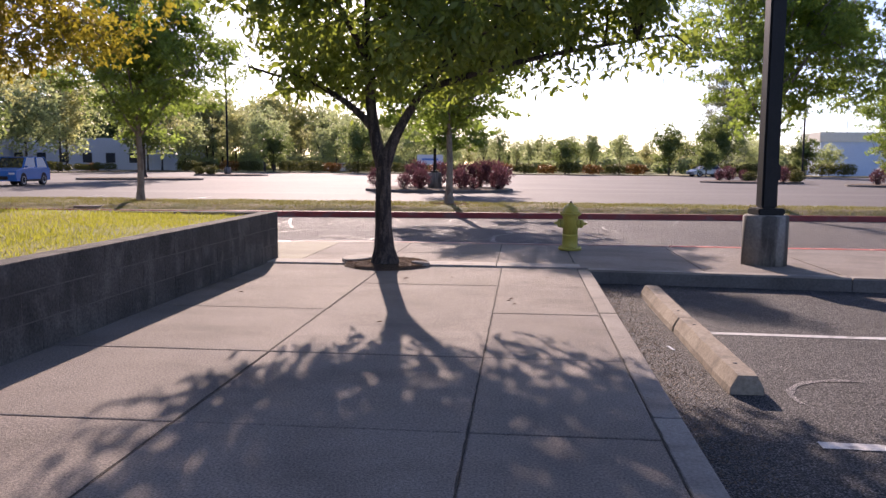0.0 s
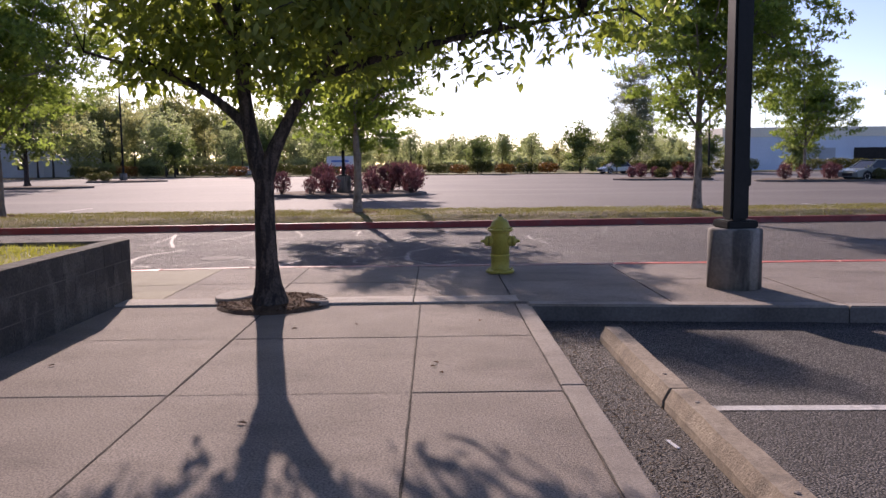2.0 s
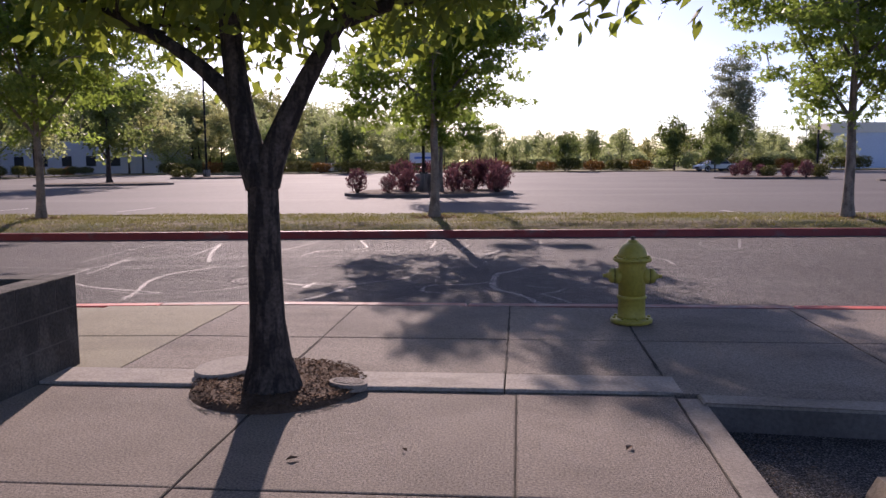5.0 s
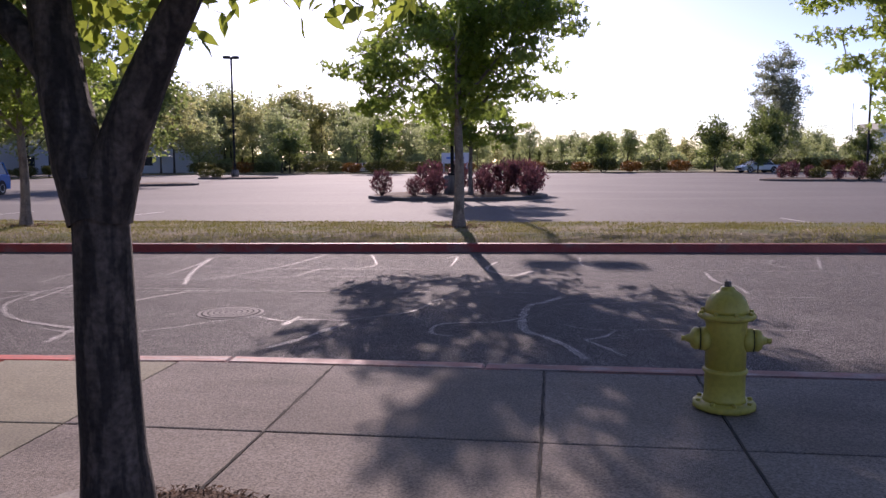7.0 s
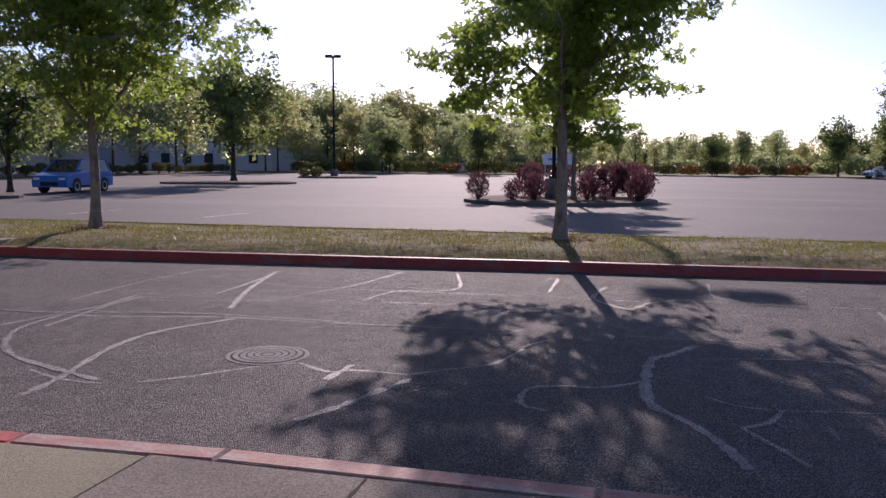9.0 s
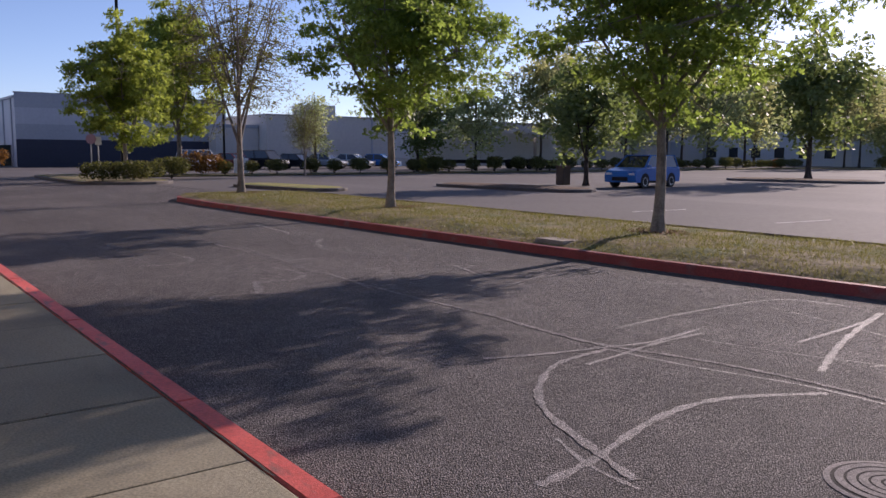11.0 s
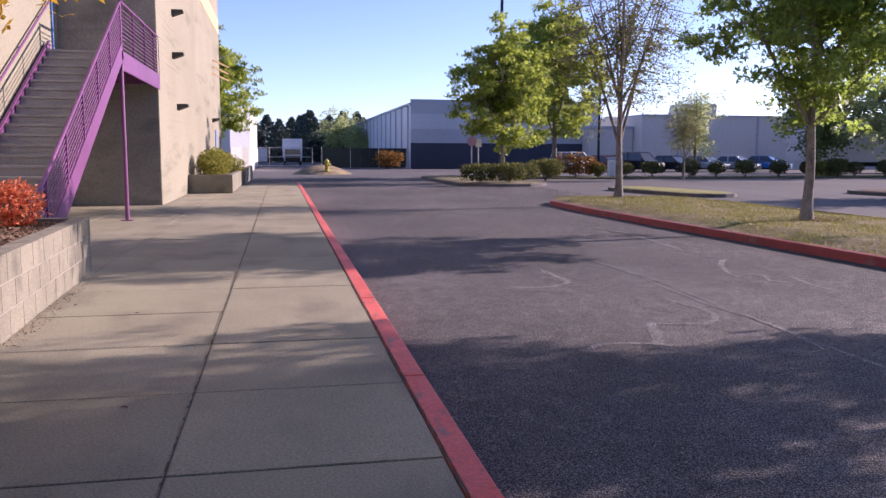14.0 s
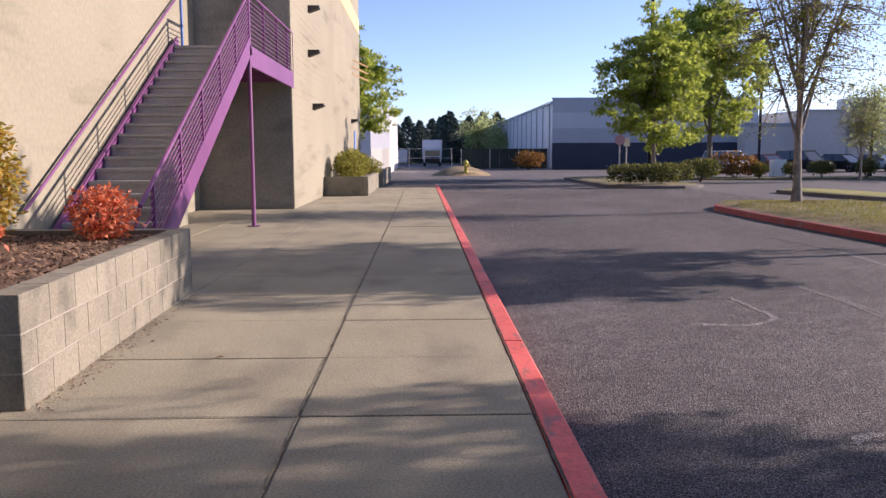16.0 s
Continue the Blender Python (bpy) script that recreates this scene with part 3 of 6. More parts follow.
def shrub(name, label, seed, radii, n, L, W, leaf, bark=None, stems=6, up=0.0, group="", category="shrub", lift=0.0, boxy=0.0):
    """Bush: stems from the ground and a mass of leaves with an uneven outline."""
    rng = np.random.default_rng(seed)
    d = rng.normal(size=(n, 3))
    d /= np.linalg.norm(d, axis=1)[:, None]
    if boxy:
        d = d / (np.abs(d).max(1)[:, None]) * boxy + d * (1 - boxy)
    r = rng.uniform(0, 1, n) ** 0.28
    wob = np.array([1 + 0.22 * noise.noise(Vector(q * 2.4) + Vector((seed, 0, 0))) + 0.12 * noise.noise(Vector(q * 6) + Vector((0, seed, 0))) for q in d])
    p = d * (r * wob)[:, None] * np.array(radii) + np.array([0, 0, radii[2] + lift])
    p[:, 2] = np.maximum(p[:, 2], 0.02)
    th = thing(name, label, category, group=group)
    v, f = leaf_arrays(p, L, W, -up, rng)
    part_np("foliage", v, f, leaf, th)
    lines = []
    for i in range(stems):
        a = i * 2.4 + seed
        e = (math.cos(a) * radii[0] * 0.55, math.sin(a) * radii[1] * 0.55, lift + radii[2] * 1.3)
        lines.append((curve3((0.04 * math.cos(a), 0.04 * math.sin(a), -0.03), (e[0] * 0.4, e[1] * 0.4, e[2] * 0.6), e, 5), np.linspace(0.02, 0.006, 5)))
    V, F = tube_arrays(lines, 5)
    part_np("stems", V, F, bark or M_BARK, th)
    return th

def put(ob, x, y, z=0.0, rot=0.0, s=1.0):
    keep = ob.scale.copy()
    ob.scale = (s, s, s)
    made = copy_thing(ob, pose(x, y, z, 0, 0, rot))
    ob.scale = keep
    return made

def blades(name, label, area, n, h, w, leaf, height, seed, keep=None):
    """Grass over an area (x0, x1, y0, y1) on a surface height(x, y)."""
    rng = np.random.default_rng(seed)
    x = rng.uniform(area[0], area[1], n)
    y = rng.uniform(area[2], area[3], n)
    k = np.array([(keep is None or keep(a, b)) and noise.noise(Vector((a * 0.8, b * 1.1, seed))) > rng.uniform(-0.9, 0.35) for a, b in zip(x, y)])
    x, y = x[k], y[k]
    z = np.array([height(a, b) for a, b in zip(x, y)])
    n = len(x)
    a = rng.uniform(0, 2 * np.pi, n)
    hh = h * rng.uniform(0.4, 1.2, n)
    base = np.stack([x, y, z], 1)
    s = np.stack([np.cos(a), np.sin(a), 0 * a], 1) * (w / 2)
    tip = base + np.stack([rng.normal(0, 0.5, n) * hh, rng.normal(0, 0.5, n) * hh, hh], 1)
    v = np.stack([base - s, base + s, tip], 1).reshape(-1, 3)
    ob = part_np(name, v, np.arange(3 * n).reshape(-1, 3), leaf)
    return tagged(ob, label, "grass", kind="stuff")

def chips(name, label, area, n, size, material, height, seed, keep=None):
    """Loose bark chips lying on a surface."""
    rng = np.random.default_rng(seed)
    V, F = [], []
    while len(F) < n * 4:
        x, y = rng.uniform(area[0], area[1]), rng.uniform(area[2], area[3])
        if keep and not keep(x, y):
            continue
        e = Euler(rng.uniform(-0.7, 0.7, 2).tolist() + [rng.uniform(0, 6.3)]).to_matrix()
        l, w = size * rng.uniform(0.5, 1.3), size * rng.uniform(0.15, 0.4)
        o = len(V)
        for q in ((-l, -w, 0), (l, -w * 0.7, 0), (l * 0.8, w, 0), (0, 0, w * 0.9)):
            V.append(np.array(e @ Vector(q)) * 0.5 + np.array([x, y, height(x, y) + size * 0.12]))
        F += [(o, o + 1, o + 2), (o, o + 1, o + 3), (o + 1, o + 2, o + 3), (o + 2, o, o + 3)]
    return tagged(part_np(name, V, F, material), label, "mulch", kind="stuff")

# ---- ground, roads, islands ----
bm = bmesh.new()
box(bm, -1500, 1500, -1500, 1500, -1.2, -0.24)
structure("ground", bm, M_FIELD, "dry yellow-green field reaching to the horizon", "ground")
bm = bmesh.new()
prism(bm, [(-58, -40), (75, -40), (75, 14.0), (-58, 14.0)], -0.6, RZ)
road = structure("road", bm, M_ROAD, "worn grey asphalt drive with sealed cracks", "road")
bm = bmesh.new()
prism(bm, [(-57, 14.0), (75, 14.0), (75, 98), (-57, 98)], -0.6, RZ)
structure("parking_lot", bm, M_FARLOT, "wide sun-bleached asphalt parking lot", "parking lot")
bm = bmesh.new()
prism(bm, [(-140, -30), (-58, -30), (-58, 120), (-84, 120), (-84, 15), (-140, 15)], -0.6, RZ)
structure("yard_lane", bm, M_FARLOT, "asphalt lane and car park by a fenced yard", "road")
bm = bmesh.new()
prism(bm, [(1.03, -40), (60, -40), (60, -6), (1.03, -0.2)], RZ - 0.02, RZ + 0.004)
structure("parking_bay", bm, M_LOT, "coarse dark asphalt of the parking bays", "road")

def isl_front(x):
    """South edge of the planted strip."""
    if x > -2:
        return 11.06 + 0.055 * (x + 2)
    if x > -9:
        return 11.06 - 0.08 * (-2 - x)
    return 10.5 - 0.035 * min(-9 - x, 14)

STRIP_BACK = 15.2
outline = [(60.0, isl_front(12)), (12.0, isl_front(12))] + [(x, isl_front(x)) for x in (6, 2, -2, -5.5, -9, -13, -17, -21, -25)]
tipc = ((isl_front(-25) + STRIP_BACK) / 2)
rad = (STRIP_BACK - isl_front(-25)) / 2
for k in range(1, 12):
    a = math.pi * k / 12
    outline.append((-27.4 - 3.2 * math.sin(a), tipc - rad * math.cos(a)))
outline += [(-25.0, STRIP_BACK), (60.0, STRIP_BACK)]

def offset_poly(poly, d):
    out = []
    n = len(poly)
    for i in range(n):
        p, a, b = Vector(poly[i]), Vector(poly[i - 1]), Vector(poly[(i + 1) % n])
        e1, e2 = (p - a).normalized(), (b - p).normalized()
        nrm = Vector((e1.y + e2.y, -(e1.x + e2.x)))
        nrm = nrm.normalized() if nrm.length > 1e-5 else Vector((e1.y, -e1.x))
        out.append((p.x + nrm.x * d, p.y + nrm.y * d))
    return out

def kerb_ring(name, poly, w, z0, z1, material, label, inward=1.0):
    """A kerb with a battered face and rounded arris round an island."""
    prof = [(0.0, z0), (0.018, z1 - 0.02), (0.035, z1), (w, z1), (w, z1 - 0.10)]
    bm = bmesh.new()
    rings = [[bm.verts.new((x, y, z)) for x, y in offset_poly(poly, inward * o)] for o, z in prof]
    n = len(poly)
    for a, b in zip(rings, rings[1:]):
        for i in range(n):
            bm.faces.new((a[i], a[(i + 1) % n], b[(i + 1) % n], b[i]))
    return structure(name, bm, material, label, "kerb")

orient = sum(outline[i][0] * outline[(i + 1) % len(outline)][1] - outline[(i + 1) % len(outline)][0] * outline[i][1] for i in range(len(outline)))
INW = 1.0 if orient < 0 else -1.0
kerb_ring("island_kerb", outline, 0.16, RZ - 0.02, 0.0, M_REDSHADE, "red painted concrete kerb round the grass strip, darkened for shade", INW)

def strip_z(x, y):
    """Height of the mounded turf strip."""
    f = isl_front(max(x, -27.4)) + 0.14
    u = (y - f) / (STRIP_BACK - 0.14 - f)
    e = min(0.25, 1.8 * max(0.0, min(1.0, u)) * max(0.0, 1 - max(0.0, u)))
    fade = 1.0 if x > -27 else max(0.0, 1 - ((-27 - x) / 3.2) ** 2)
    return -0.02 + 0.55 * e * fade * (0.9 + 0.25 * noise.noise(Vector((x * 0.35, y * 0.5, 3)))) + 0.022 * noise.noise(Vector((x * 1.7, y * 2.6, 0))) + 0.016 * noise.noise(Vector((x * 5.1, y * 5.7, 4)))

bm = bmesh.new()
cols = [x * 0.2 for x in range(-153, 90)] + [18.5 + 2 * k for k in range(22)]
prev = None
for x in cols:
    xx = max(x, -30.45)
    half = 1.0 if xx > -27.4 else math.sqrt(max(0.0, 1 - ((-27.4 - xx) / 3.2) ** 2))
    f0 = isl_front(max(min(xx, 12), -25)) + 0.13
    b0 = STRIP_BACK - 0.13
    mid = (f0 + b0) / 2
    row = []
    for k in range(23):
        y = mid + (f0 + (b0 - f0) * k / 22 - mid) * half
        row.append(bm.verts.new((xx, y, strip_z(xx, y))))
    if prev:
        for k in range(22):
            bm.faces.new((prev[k], row[k], row[k + 1], prev[k + 1]))
    prev = row
strip = structure("turf_strip", bm, M_SOIL, "dry mown turf strip with bare patches", "grass")
def on_strip(x, y):
    return y > isl_front(max(min(x, 12), -25)) + 0.16 and y < STRIP_BACK - 0.16 and (x > -27.4 or ((-27.4 - x) / 3.0) ** 2 + ((y - tipc) / (rad - 0.15)) ** 2 < 1)
blades("grass", "short dry yellow-green grass on the strip", (-30.3, 16, 10.4, 15.1), 120000, 0.06, 0.012, L_GRASS, strip_z, 5, on_strip)

# low dark edging behind the turf
bm = bmesh.new()
for k in range(18):
    box(bm, -27 + 3 * k, -24.01 + 3 * k, STRIP_BACK - 0.155, STRIP_BACK - 0.02, -0.05, 0.065, 0.012)
structure("back_edging", bm, M_KERBDARK, "low dark concrete edging behind the turf", "kerb")
# storm drain in the strip kerb
bm = bmesh.new()
box(bm, -11.75, -11.05, 10.72, 11.15, -0.1, 0.075, 0.02)
dr = thing("storm_inlet", "grey concrete storm drain inlet set in the kerb", "drain")
part("lid", bm, M_KERB, dr)

# ---- pavement ----
bm = bmesh.new()
prism(bm, [(-45, -5.0), (-3.0, -5.0), (-3.0, -20), (0.86, -20), (0.86, -0.15), (60, -5.9), (60, 2.64), (-45, 2.64)], RZ - 0.2, -0.05)
pavement = structure("pavement", bm, M_JOINT, "brown-grey concrete pavement of jointed slabs", "pavement")
slab_cache = {}
def slab(x0, x1, y0, y1, z=0.0, name="slab", material=None, quad=None):
    """One paving slab with rounded arrises, joints left round it."""
    g = 0.005
    w, d = round(x1 - x0, 3), round(y1 - y0, 3)
    key = (w, d, material, quad)
    if key not in slab_cache:
        b = bmesh.new()
        prism(b, quad or [(-w / 2 + g, -d / 2 + g), (w / 2 - g, -d / 2 + g), (w / 2 - g, d / 2 - g), (-w / 2 + g, d / 2 - g)], -0.06, 0.0, 0.008, 0.003)
        slab_cache[key] = finish(b, name, material or M_SLAB)
    ob = new(name, slab_cache[key])
    ob.parent = pavement
    rr = random.Random(int(x0 * 991 + y0 * 313))
    ob.location = ((x0 + x1) / 2, (y0 + y1) / 2, z + rr.uniform(-0.0025, 0.0025))
    return ob

rows_y = [-19.4, -17.9, -16.4, -14.9, -13.4, -11.9, -10.45, -9.0, -7.6, -6.15, -4.65, -3.05, -1.49, -0.012]
for y0, y1 in zip(rows_y, rows_y[1:]):
    for x0, x1 in ((-2.99, -1.47), (-1.47, -0.03), (-0.03, 0.875)):
        slab(x0, x1, y0, y1)
for k in range(7):
    slab(0.875, 1.03, -20.2 + 2.88 * k, -20.2 + 2.88 * (k + 1) - 0.004, 0.0, "kerb_stone", M_KERB)
# raised band across the end of the walkway and the kerb it becomes beside the bays
for x0, x1 in ((-3.2, -1.5), (-1.5, -0.1), (-0.1, 0.93)):
    slab(x0, x1, 0.0, 0.36, 0.022, "band_stone", M_KERBPALE)
ZS = 0.018
def west(x):
    """0 by the walkway, 1 along the drive to the west."""
    t = max(0.0, min(1.0, (-2.2 - x) / 2.6))
    return t * t * (3 - 2 * t)
def pave_z(x):
    return ZS - 0.032 * west(x)
def kerb_y(x):
    """Back of the roadside kerb."""
    return 2.742 - 0.062 * west(x)
near_x = [-2.64, -1.52, -0.10, 0.87]
for x0, x1 in zip(near_x, near_x[1:]):
    slab(x0, x1, 0.36, 1.36, ZS)
    slab(x0, x1, 1.36, 2.735, ZS)
right_x = [0.87 + 1.5 * k for k in range(22)]
def bay_edge(x):
    return -0.02 - 0.10 * (x - 1.0)
for x0, x1 in zip(right_x, right_x[1:]):
    slab(x0, x1, 1.36, 2.735, ZS)
    c, d = (x0 + x1) / 2, (1.36 + bay_edge((x0 + x1) / 2)) / 2
    q = tuple((a - c, b - d) for a, b in ((x0 + 0.007, bay_edge(x0) + 0.008), (x1 - 0.007, bay_edge(x1) + 0.008), (x1 - 0.007, 1.353), (x0 + 0.007, 1.353)))
    slab(x0, x1, 2 * d - 1.36, 1.36, ZS, quad=q)
# face darker than its cap: shade put into the colour, with some dirt
bm, cap = bmesh.new(), bmesh.new()
n_seg = 12
for k in range(n_seg):
    x0, x1 = 1.0 + 2.9 * k, 1.0 + 2.9 * (k + 1) - 0.01
    e = bay_edge
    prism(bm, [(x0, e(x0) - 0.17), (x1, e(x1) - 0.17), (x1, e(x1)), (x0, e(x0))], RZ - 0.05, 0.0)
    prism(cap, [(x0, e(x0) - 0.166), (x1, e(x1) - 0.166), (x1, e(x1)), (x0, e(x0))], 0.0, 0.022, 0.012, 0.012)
structure("bay_kerb", bm, M_KERBDARK, "dirty concrete kerb face along the parking bays, darkened for shade", "kerb")
structure("bay_kerb_top", cap, M_KERB, "weathered concrete kerb top along the parking bays", "kerb")
far_x = [-2.64 - 1.32 * k for k in range(32)]
for x1, x0 in zip(far_x, far_x[1:]):
    zp, ye = pave_z((x0 + x1) / 2), kerb_y((x0 + x1) / 2) - 0.007
    fall = -math.atan((pave_z(x1) - pave_z(x0)) / (x1 - x0))
    slab(x0, x1, 1.36, round(ye, 3), zp, material=M_SLABROAD).rotation_euler.y = fall
    slab(x0, x1, 0.36 if x1 > -3 else -0.36, 1.36, zp, material=M_SLABROAD).rotation_euler.y = fall
    if x1 < -9.0:
        slab(x0, x1, -2.1, -0.36, zp, material=M_SLABROAD)
        slab(x0, x1, -3.84, -2.1, zp, material=M_SLABROAD)

# red kerb along the drive
kerb_road = thing("roadside_kerb", "red painted concrete kerb along the drive", "kerb", kind="structure")
def kerb_piece(x0, x1, material):
    b = bmesh.new()
    y0, y1 = kerb_y(x0), kerb_y(x1)
    prism(b, [(x0, y0), (x1, y1), (x1, y1 + 0.158), (x0, y0 + 0.158)], RZ - 0.1, 0.004, 0.014, 0.016)
    for vert in b.verts:
        vert.co.z += pave_z(vert.co.x)
    part("kerb_stone", b, material, kerb_road)
edges = sorted([-44.9 + 2.96 * k for k in range(30)] + [-2.3, -4.6])
for x0, x1 in zip(edges, edges[1:]):
    kerb_piece(x0 + 0.005, x1 - 0.005, M_REDOLD if -3.6 < (x0 + x1) / 2 < 2.2 else M_RED)

# crack filler on the drive
rr = random.Random(4)
crack_bm, faint_bm = bmesh.new(), bmesh.new()
layer = iter(range(99))
def filler(w, *pts):
    """One line of crack filler through the points."""
    far = pts[0][0] < -7.0
    ribbon(faint_bm if far else crack_bm, pts, w, RZ + 0.0015 + 0.00006 * next(layer), 0.45, rr)
filler(0.03, (-8.56, 9.27), (-7.96, 9.75), (-7.21, 10.08))
filler(0.035, (-6.68, 7.08), (-6.75, 8.14), (-6.64, 9.76), (-5.92, 10.04))
filler(0.022, (-6.42, 9.27), (-5.53, 9.03), (-4.62, 8.74), (-3.12, 8.73), (-1.80, 8.84))
filler(0.04, (-5.33, 7.91), (-5.39, 8.96), (-5.48, 9.77))
filler(0.06, (-4.70, 7.14), (-5.13, 8.35), (-5.55, 9.94))
filler(0.03, (-4.53, 7.62), (-4.25, 8.36), (-3.99, 9.08), (-3.79, 10.43))
filler(0.042, (-5.90, 5.80), (-5.95, 6.22), (-6.04, 6.80), (-6.06, 7.54))
filler(0.022, (-5.91, 7.29), (-5.15, 7.48), (-4.31, 7.79), (-3.48, 7.93))
filler(0.026, (-6.28, 6.30), (-5.38, 6.43), (-4.52, 6.66), (-3.51, 6.67))
filler(0.06, (-4.40, 3.84), (-4.46, 4.27), (-4.73, 5.24), (-4.71, 5.92), (-4.36, 6.61))
filler(0.03, (-4.83, 4.40), (-4.44, 4.25), (-4.07, 4.22))
filler(0.03, (-3.85, 4.32), (-3.56, 4.57), (-3.26, 4.93), (-3.00, 5.14))
filler(0.035, (-2.97, 5.14), (-2.65, 4.96), (-2.48, 5.05), (-2.04, 5.04))
filler(0.06, (-2.58, 4.75), (-2.55, 5.19))
filler(0.06, (-2.40, 3.83), (-2.24, 4.17), (-2.10, 4.61), (-1.99, 4.93))
filler(0.03, (-2.04, 5.04), (-1.79, 5.27), (-1.50, 5.54), (-1.36, 6.08))
filler(0.035, (-3.50, 7.98), (-3.42, 8.50), (-3.30, 8.78), (-2.85, 8.89), (-2.68, 9.27), (-3.02, 10.49))
filler(0.022, (-3.29, 7.94), (-2.63, 8.00), (-1.93, 8.19))
filler(0.022, (-3.38, 6.66), (-2.56, 6.74), (-1.48, 6.83))
filler(0.026, (-1.82, 8.98), (-1.30, 8.82), (-0.56, 8.81), (0.26, 9.02), (0.93, 8.94), (2.06, 9.04), (2.95, 8.99), (3.71, 9.12))
filler(0.05, (-0.91, 9.72), (-0.98, 8.88), (-0.58, 8.28), (-0.36, 8.70), (-0.08, 8.96))
filler(0.04, (0.37, 10.39), (0.38, 9.45), (0.61, 9.12))
filler(0.035, (-1.73, 10.14), (-1.58, 10.37), (-1.54, 9.18))
filler(0.05, (2.01, 8.82), (2.00, 7.96), (2.16, 7.60), (2.17, 7.04))
filler(0.035, (3.26, 10.33), (3.12, 9.75), (3.33, 9.35))
filler(0.025, (3.37, 10.46), (3.71, 10.49))
filler(0.045, (4.06, 10.80), (3.66, 9.28))
filler(0.035, (-1.38, 6.17), (-1.20, 6.49))
filler(0.045, (-0.93, 4.44), (-1.12, 4.54), (-1.12, 4.92), (-0.88, 5.05), (-0.63, 5.08), (-0.29, 5.37))
filler(0.07, (0.06, 6.62), (-0.16, 6.21), (-0.30, 6.01), (-0.34, 5.29), (-0.29, 4.75), (-0.10, 4.48), (0.08, 4.13), (0.21, 3.73))
filler(0.024, (0.05, 6.14), (0.81, 6.31), (1.50, 6.29), (2.12, 6.36))
filler(0.02, (-0.56, 6.87), (0.49, 6.87), (1.66, 6.72), (2.90, 6.85))
filler(0.022, (0.06, 5.05), (0.23, 4.88), (0.52, 4.85), (1.11, 4.94), (2.25, 5.00))
filler(0.04, (0.52, 4.85), (0.41, 4.57), (0.23, 4.41))
filler(0.035, (0.23, 4.41), (0.39, 4.12), (0.52, 3.85))
filler(0.02, (2.26, 5.65), (2.49, 5.67))
filler(0.07, (-10.35, 4.39), (-10.50, 4.58), (-10.44, 4.96), (-10.34, 5.11))
filler(0.1, (-10.45, 5.03), (-10.89, 5.22), (-11.22, 5.33))
filler(0.07, (-11.20, 5.30), (-11.12, 5.81), (-11.32, 6.07), (-11.70, 6.18), (-12.10, 6.12), (-12.35, 6.06))
filler(0.06, (-15.56, 6.49), (-14.55, 6.53), (-13.40, 6.45), (-11.99, 6.38), (-11.29, 6.44), (-10.65, 6.40), (-9.96, 6.30))
filler(0.04, (-14.81, 6.60), (-13.59, 6.55), (-12.03, 6.47))
filler(0.06, (-15.41, 8.57), (-14.72, 8.09), (-14.13, 7.97), (-13.80, 8.17), (-13.37, 8.00), (-13.24, 8.18))
filler(0.05, (-21.28, 8.47), (-20.12, 8.65), (-18.18, 8.62), (-17.06, 8.55), (-16.48, 8.45), (-16.29, 9.00), (-16.28, 9.82))
filler(0.06, (-14.85, 5.41), (-14.22, 5.43), (-13.72, 5.42), (-13.41, 5.04), (-13.49, 4.54))
filler(0.03, (-13.43, 6.50), (-13.41, 7.06), (-13.28, 7.51))
filler(0.03, (-13.03, 5.98), (-12.97, 6.38), (-12.90, 7.06))
filler(0.05, (-13.64, 8.47), (-13.01, 8.32), (-12.52, 8.33))
filler(0.06, (-4.15, 4.29), (-4.68, 4.48), (-5.23, 4.70), (-5.67, 5.06), (-6.05, 5.63), (-6.14, 6.33))
filler(0.05, (-6.50, 5.23), (-6.33, 5.77), (-6.19, 6.39), (-6.10, 6.89), (-6.18, 7.66))
filler(0.055, (-7.73, 6.43), (-6.47, 6.37), (-5.66, 6.59), (-5.11, 6.72), (-4.41, 6.78), (-3.55, 6.75), (-2.91, 6.70), (-2.50, 6.80))
filler(0.045, (-11.12, 6.42), (-9.45, 6.37), (-7.73, 6.43))
filler(0.06, (-10.58, 7.63), (-10.68, 8.34), (-10.84, 8.63))
filler(0.06, (-11.07, 8.42), (-10.38, 8.20), (-9.68, 7.93))
filler(0.05, (-9.07, 7.60), (-9.32, 8.24), (-9.57, 8.92))
filler(0.05, (-15.27, 8.40), (-14.05, 7.82), (-13.18, 7.85))
filler(0.05, (-22.20, 8.58), (-19.35, 8.74), (-16.66, 8.49))
part("crack_filler", crack_bm, M_SEAL, road, "pale filler in road cracks")
part("crack_filler", faint_bm, M_SEALFAINT, road, "faint worn filler in road cracks")

# dark crumbly dirt standing in the open joints
rj = random.Random(77)
def joint(a, b, z, w, mat=None, step=0.09):
    """One ragged line of dirt from a to b."""
    jb = bmesh.new()
    n = max(2, int((Vector(b) - Vector(a)).length / step))
    d = (Vector(b) - Vector(a)).normalized()
    lft, rgt = [], []
    for k in range(n + 1):
        p = Vector(a).lerp(Vector(b), k / n)
        h0, h1 = (w * (0.35 + 0.9 * rj.random() ** 3) for _ in range(2))
        lft.append(jb.verts.new((p.x - d.y * h0, p.y + d.x * h0, z)))
        rgt.append(jb.verts.new((p.x + d.y * h1, p.y - d.x * h1, z)))
    for k in range(n):
        jb.faces.new((lft[k], rgt[k], rgt[k + 1], lft[k + 1]))
    tagged(part("joint_dirt", jb, mat or M_JOINT), "pale straw-filled paving joint" if mat else "dark crumbly dirt in a paving joint", "joint", "paving joints", "structure")
for x in (-1.47, -0.03, 0.875):
    joint((x, -14.0), (x, -0.02), 0.0025, 0.0075)
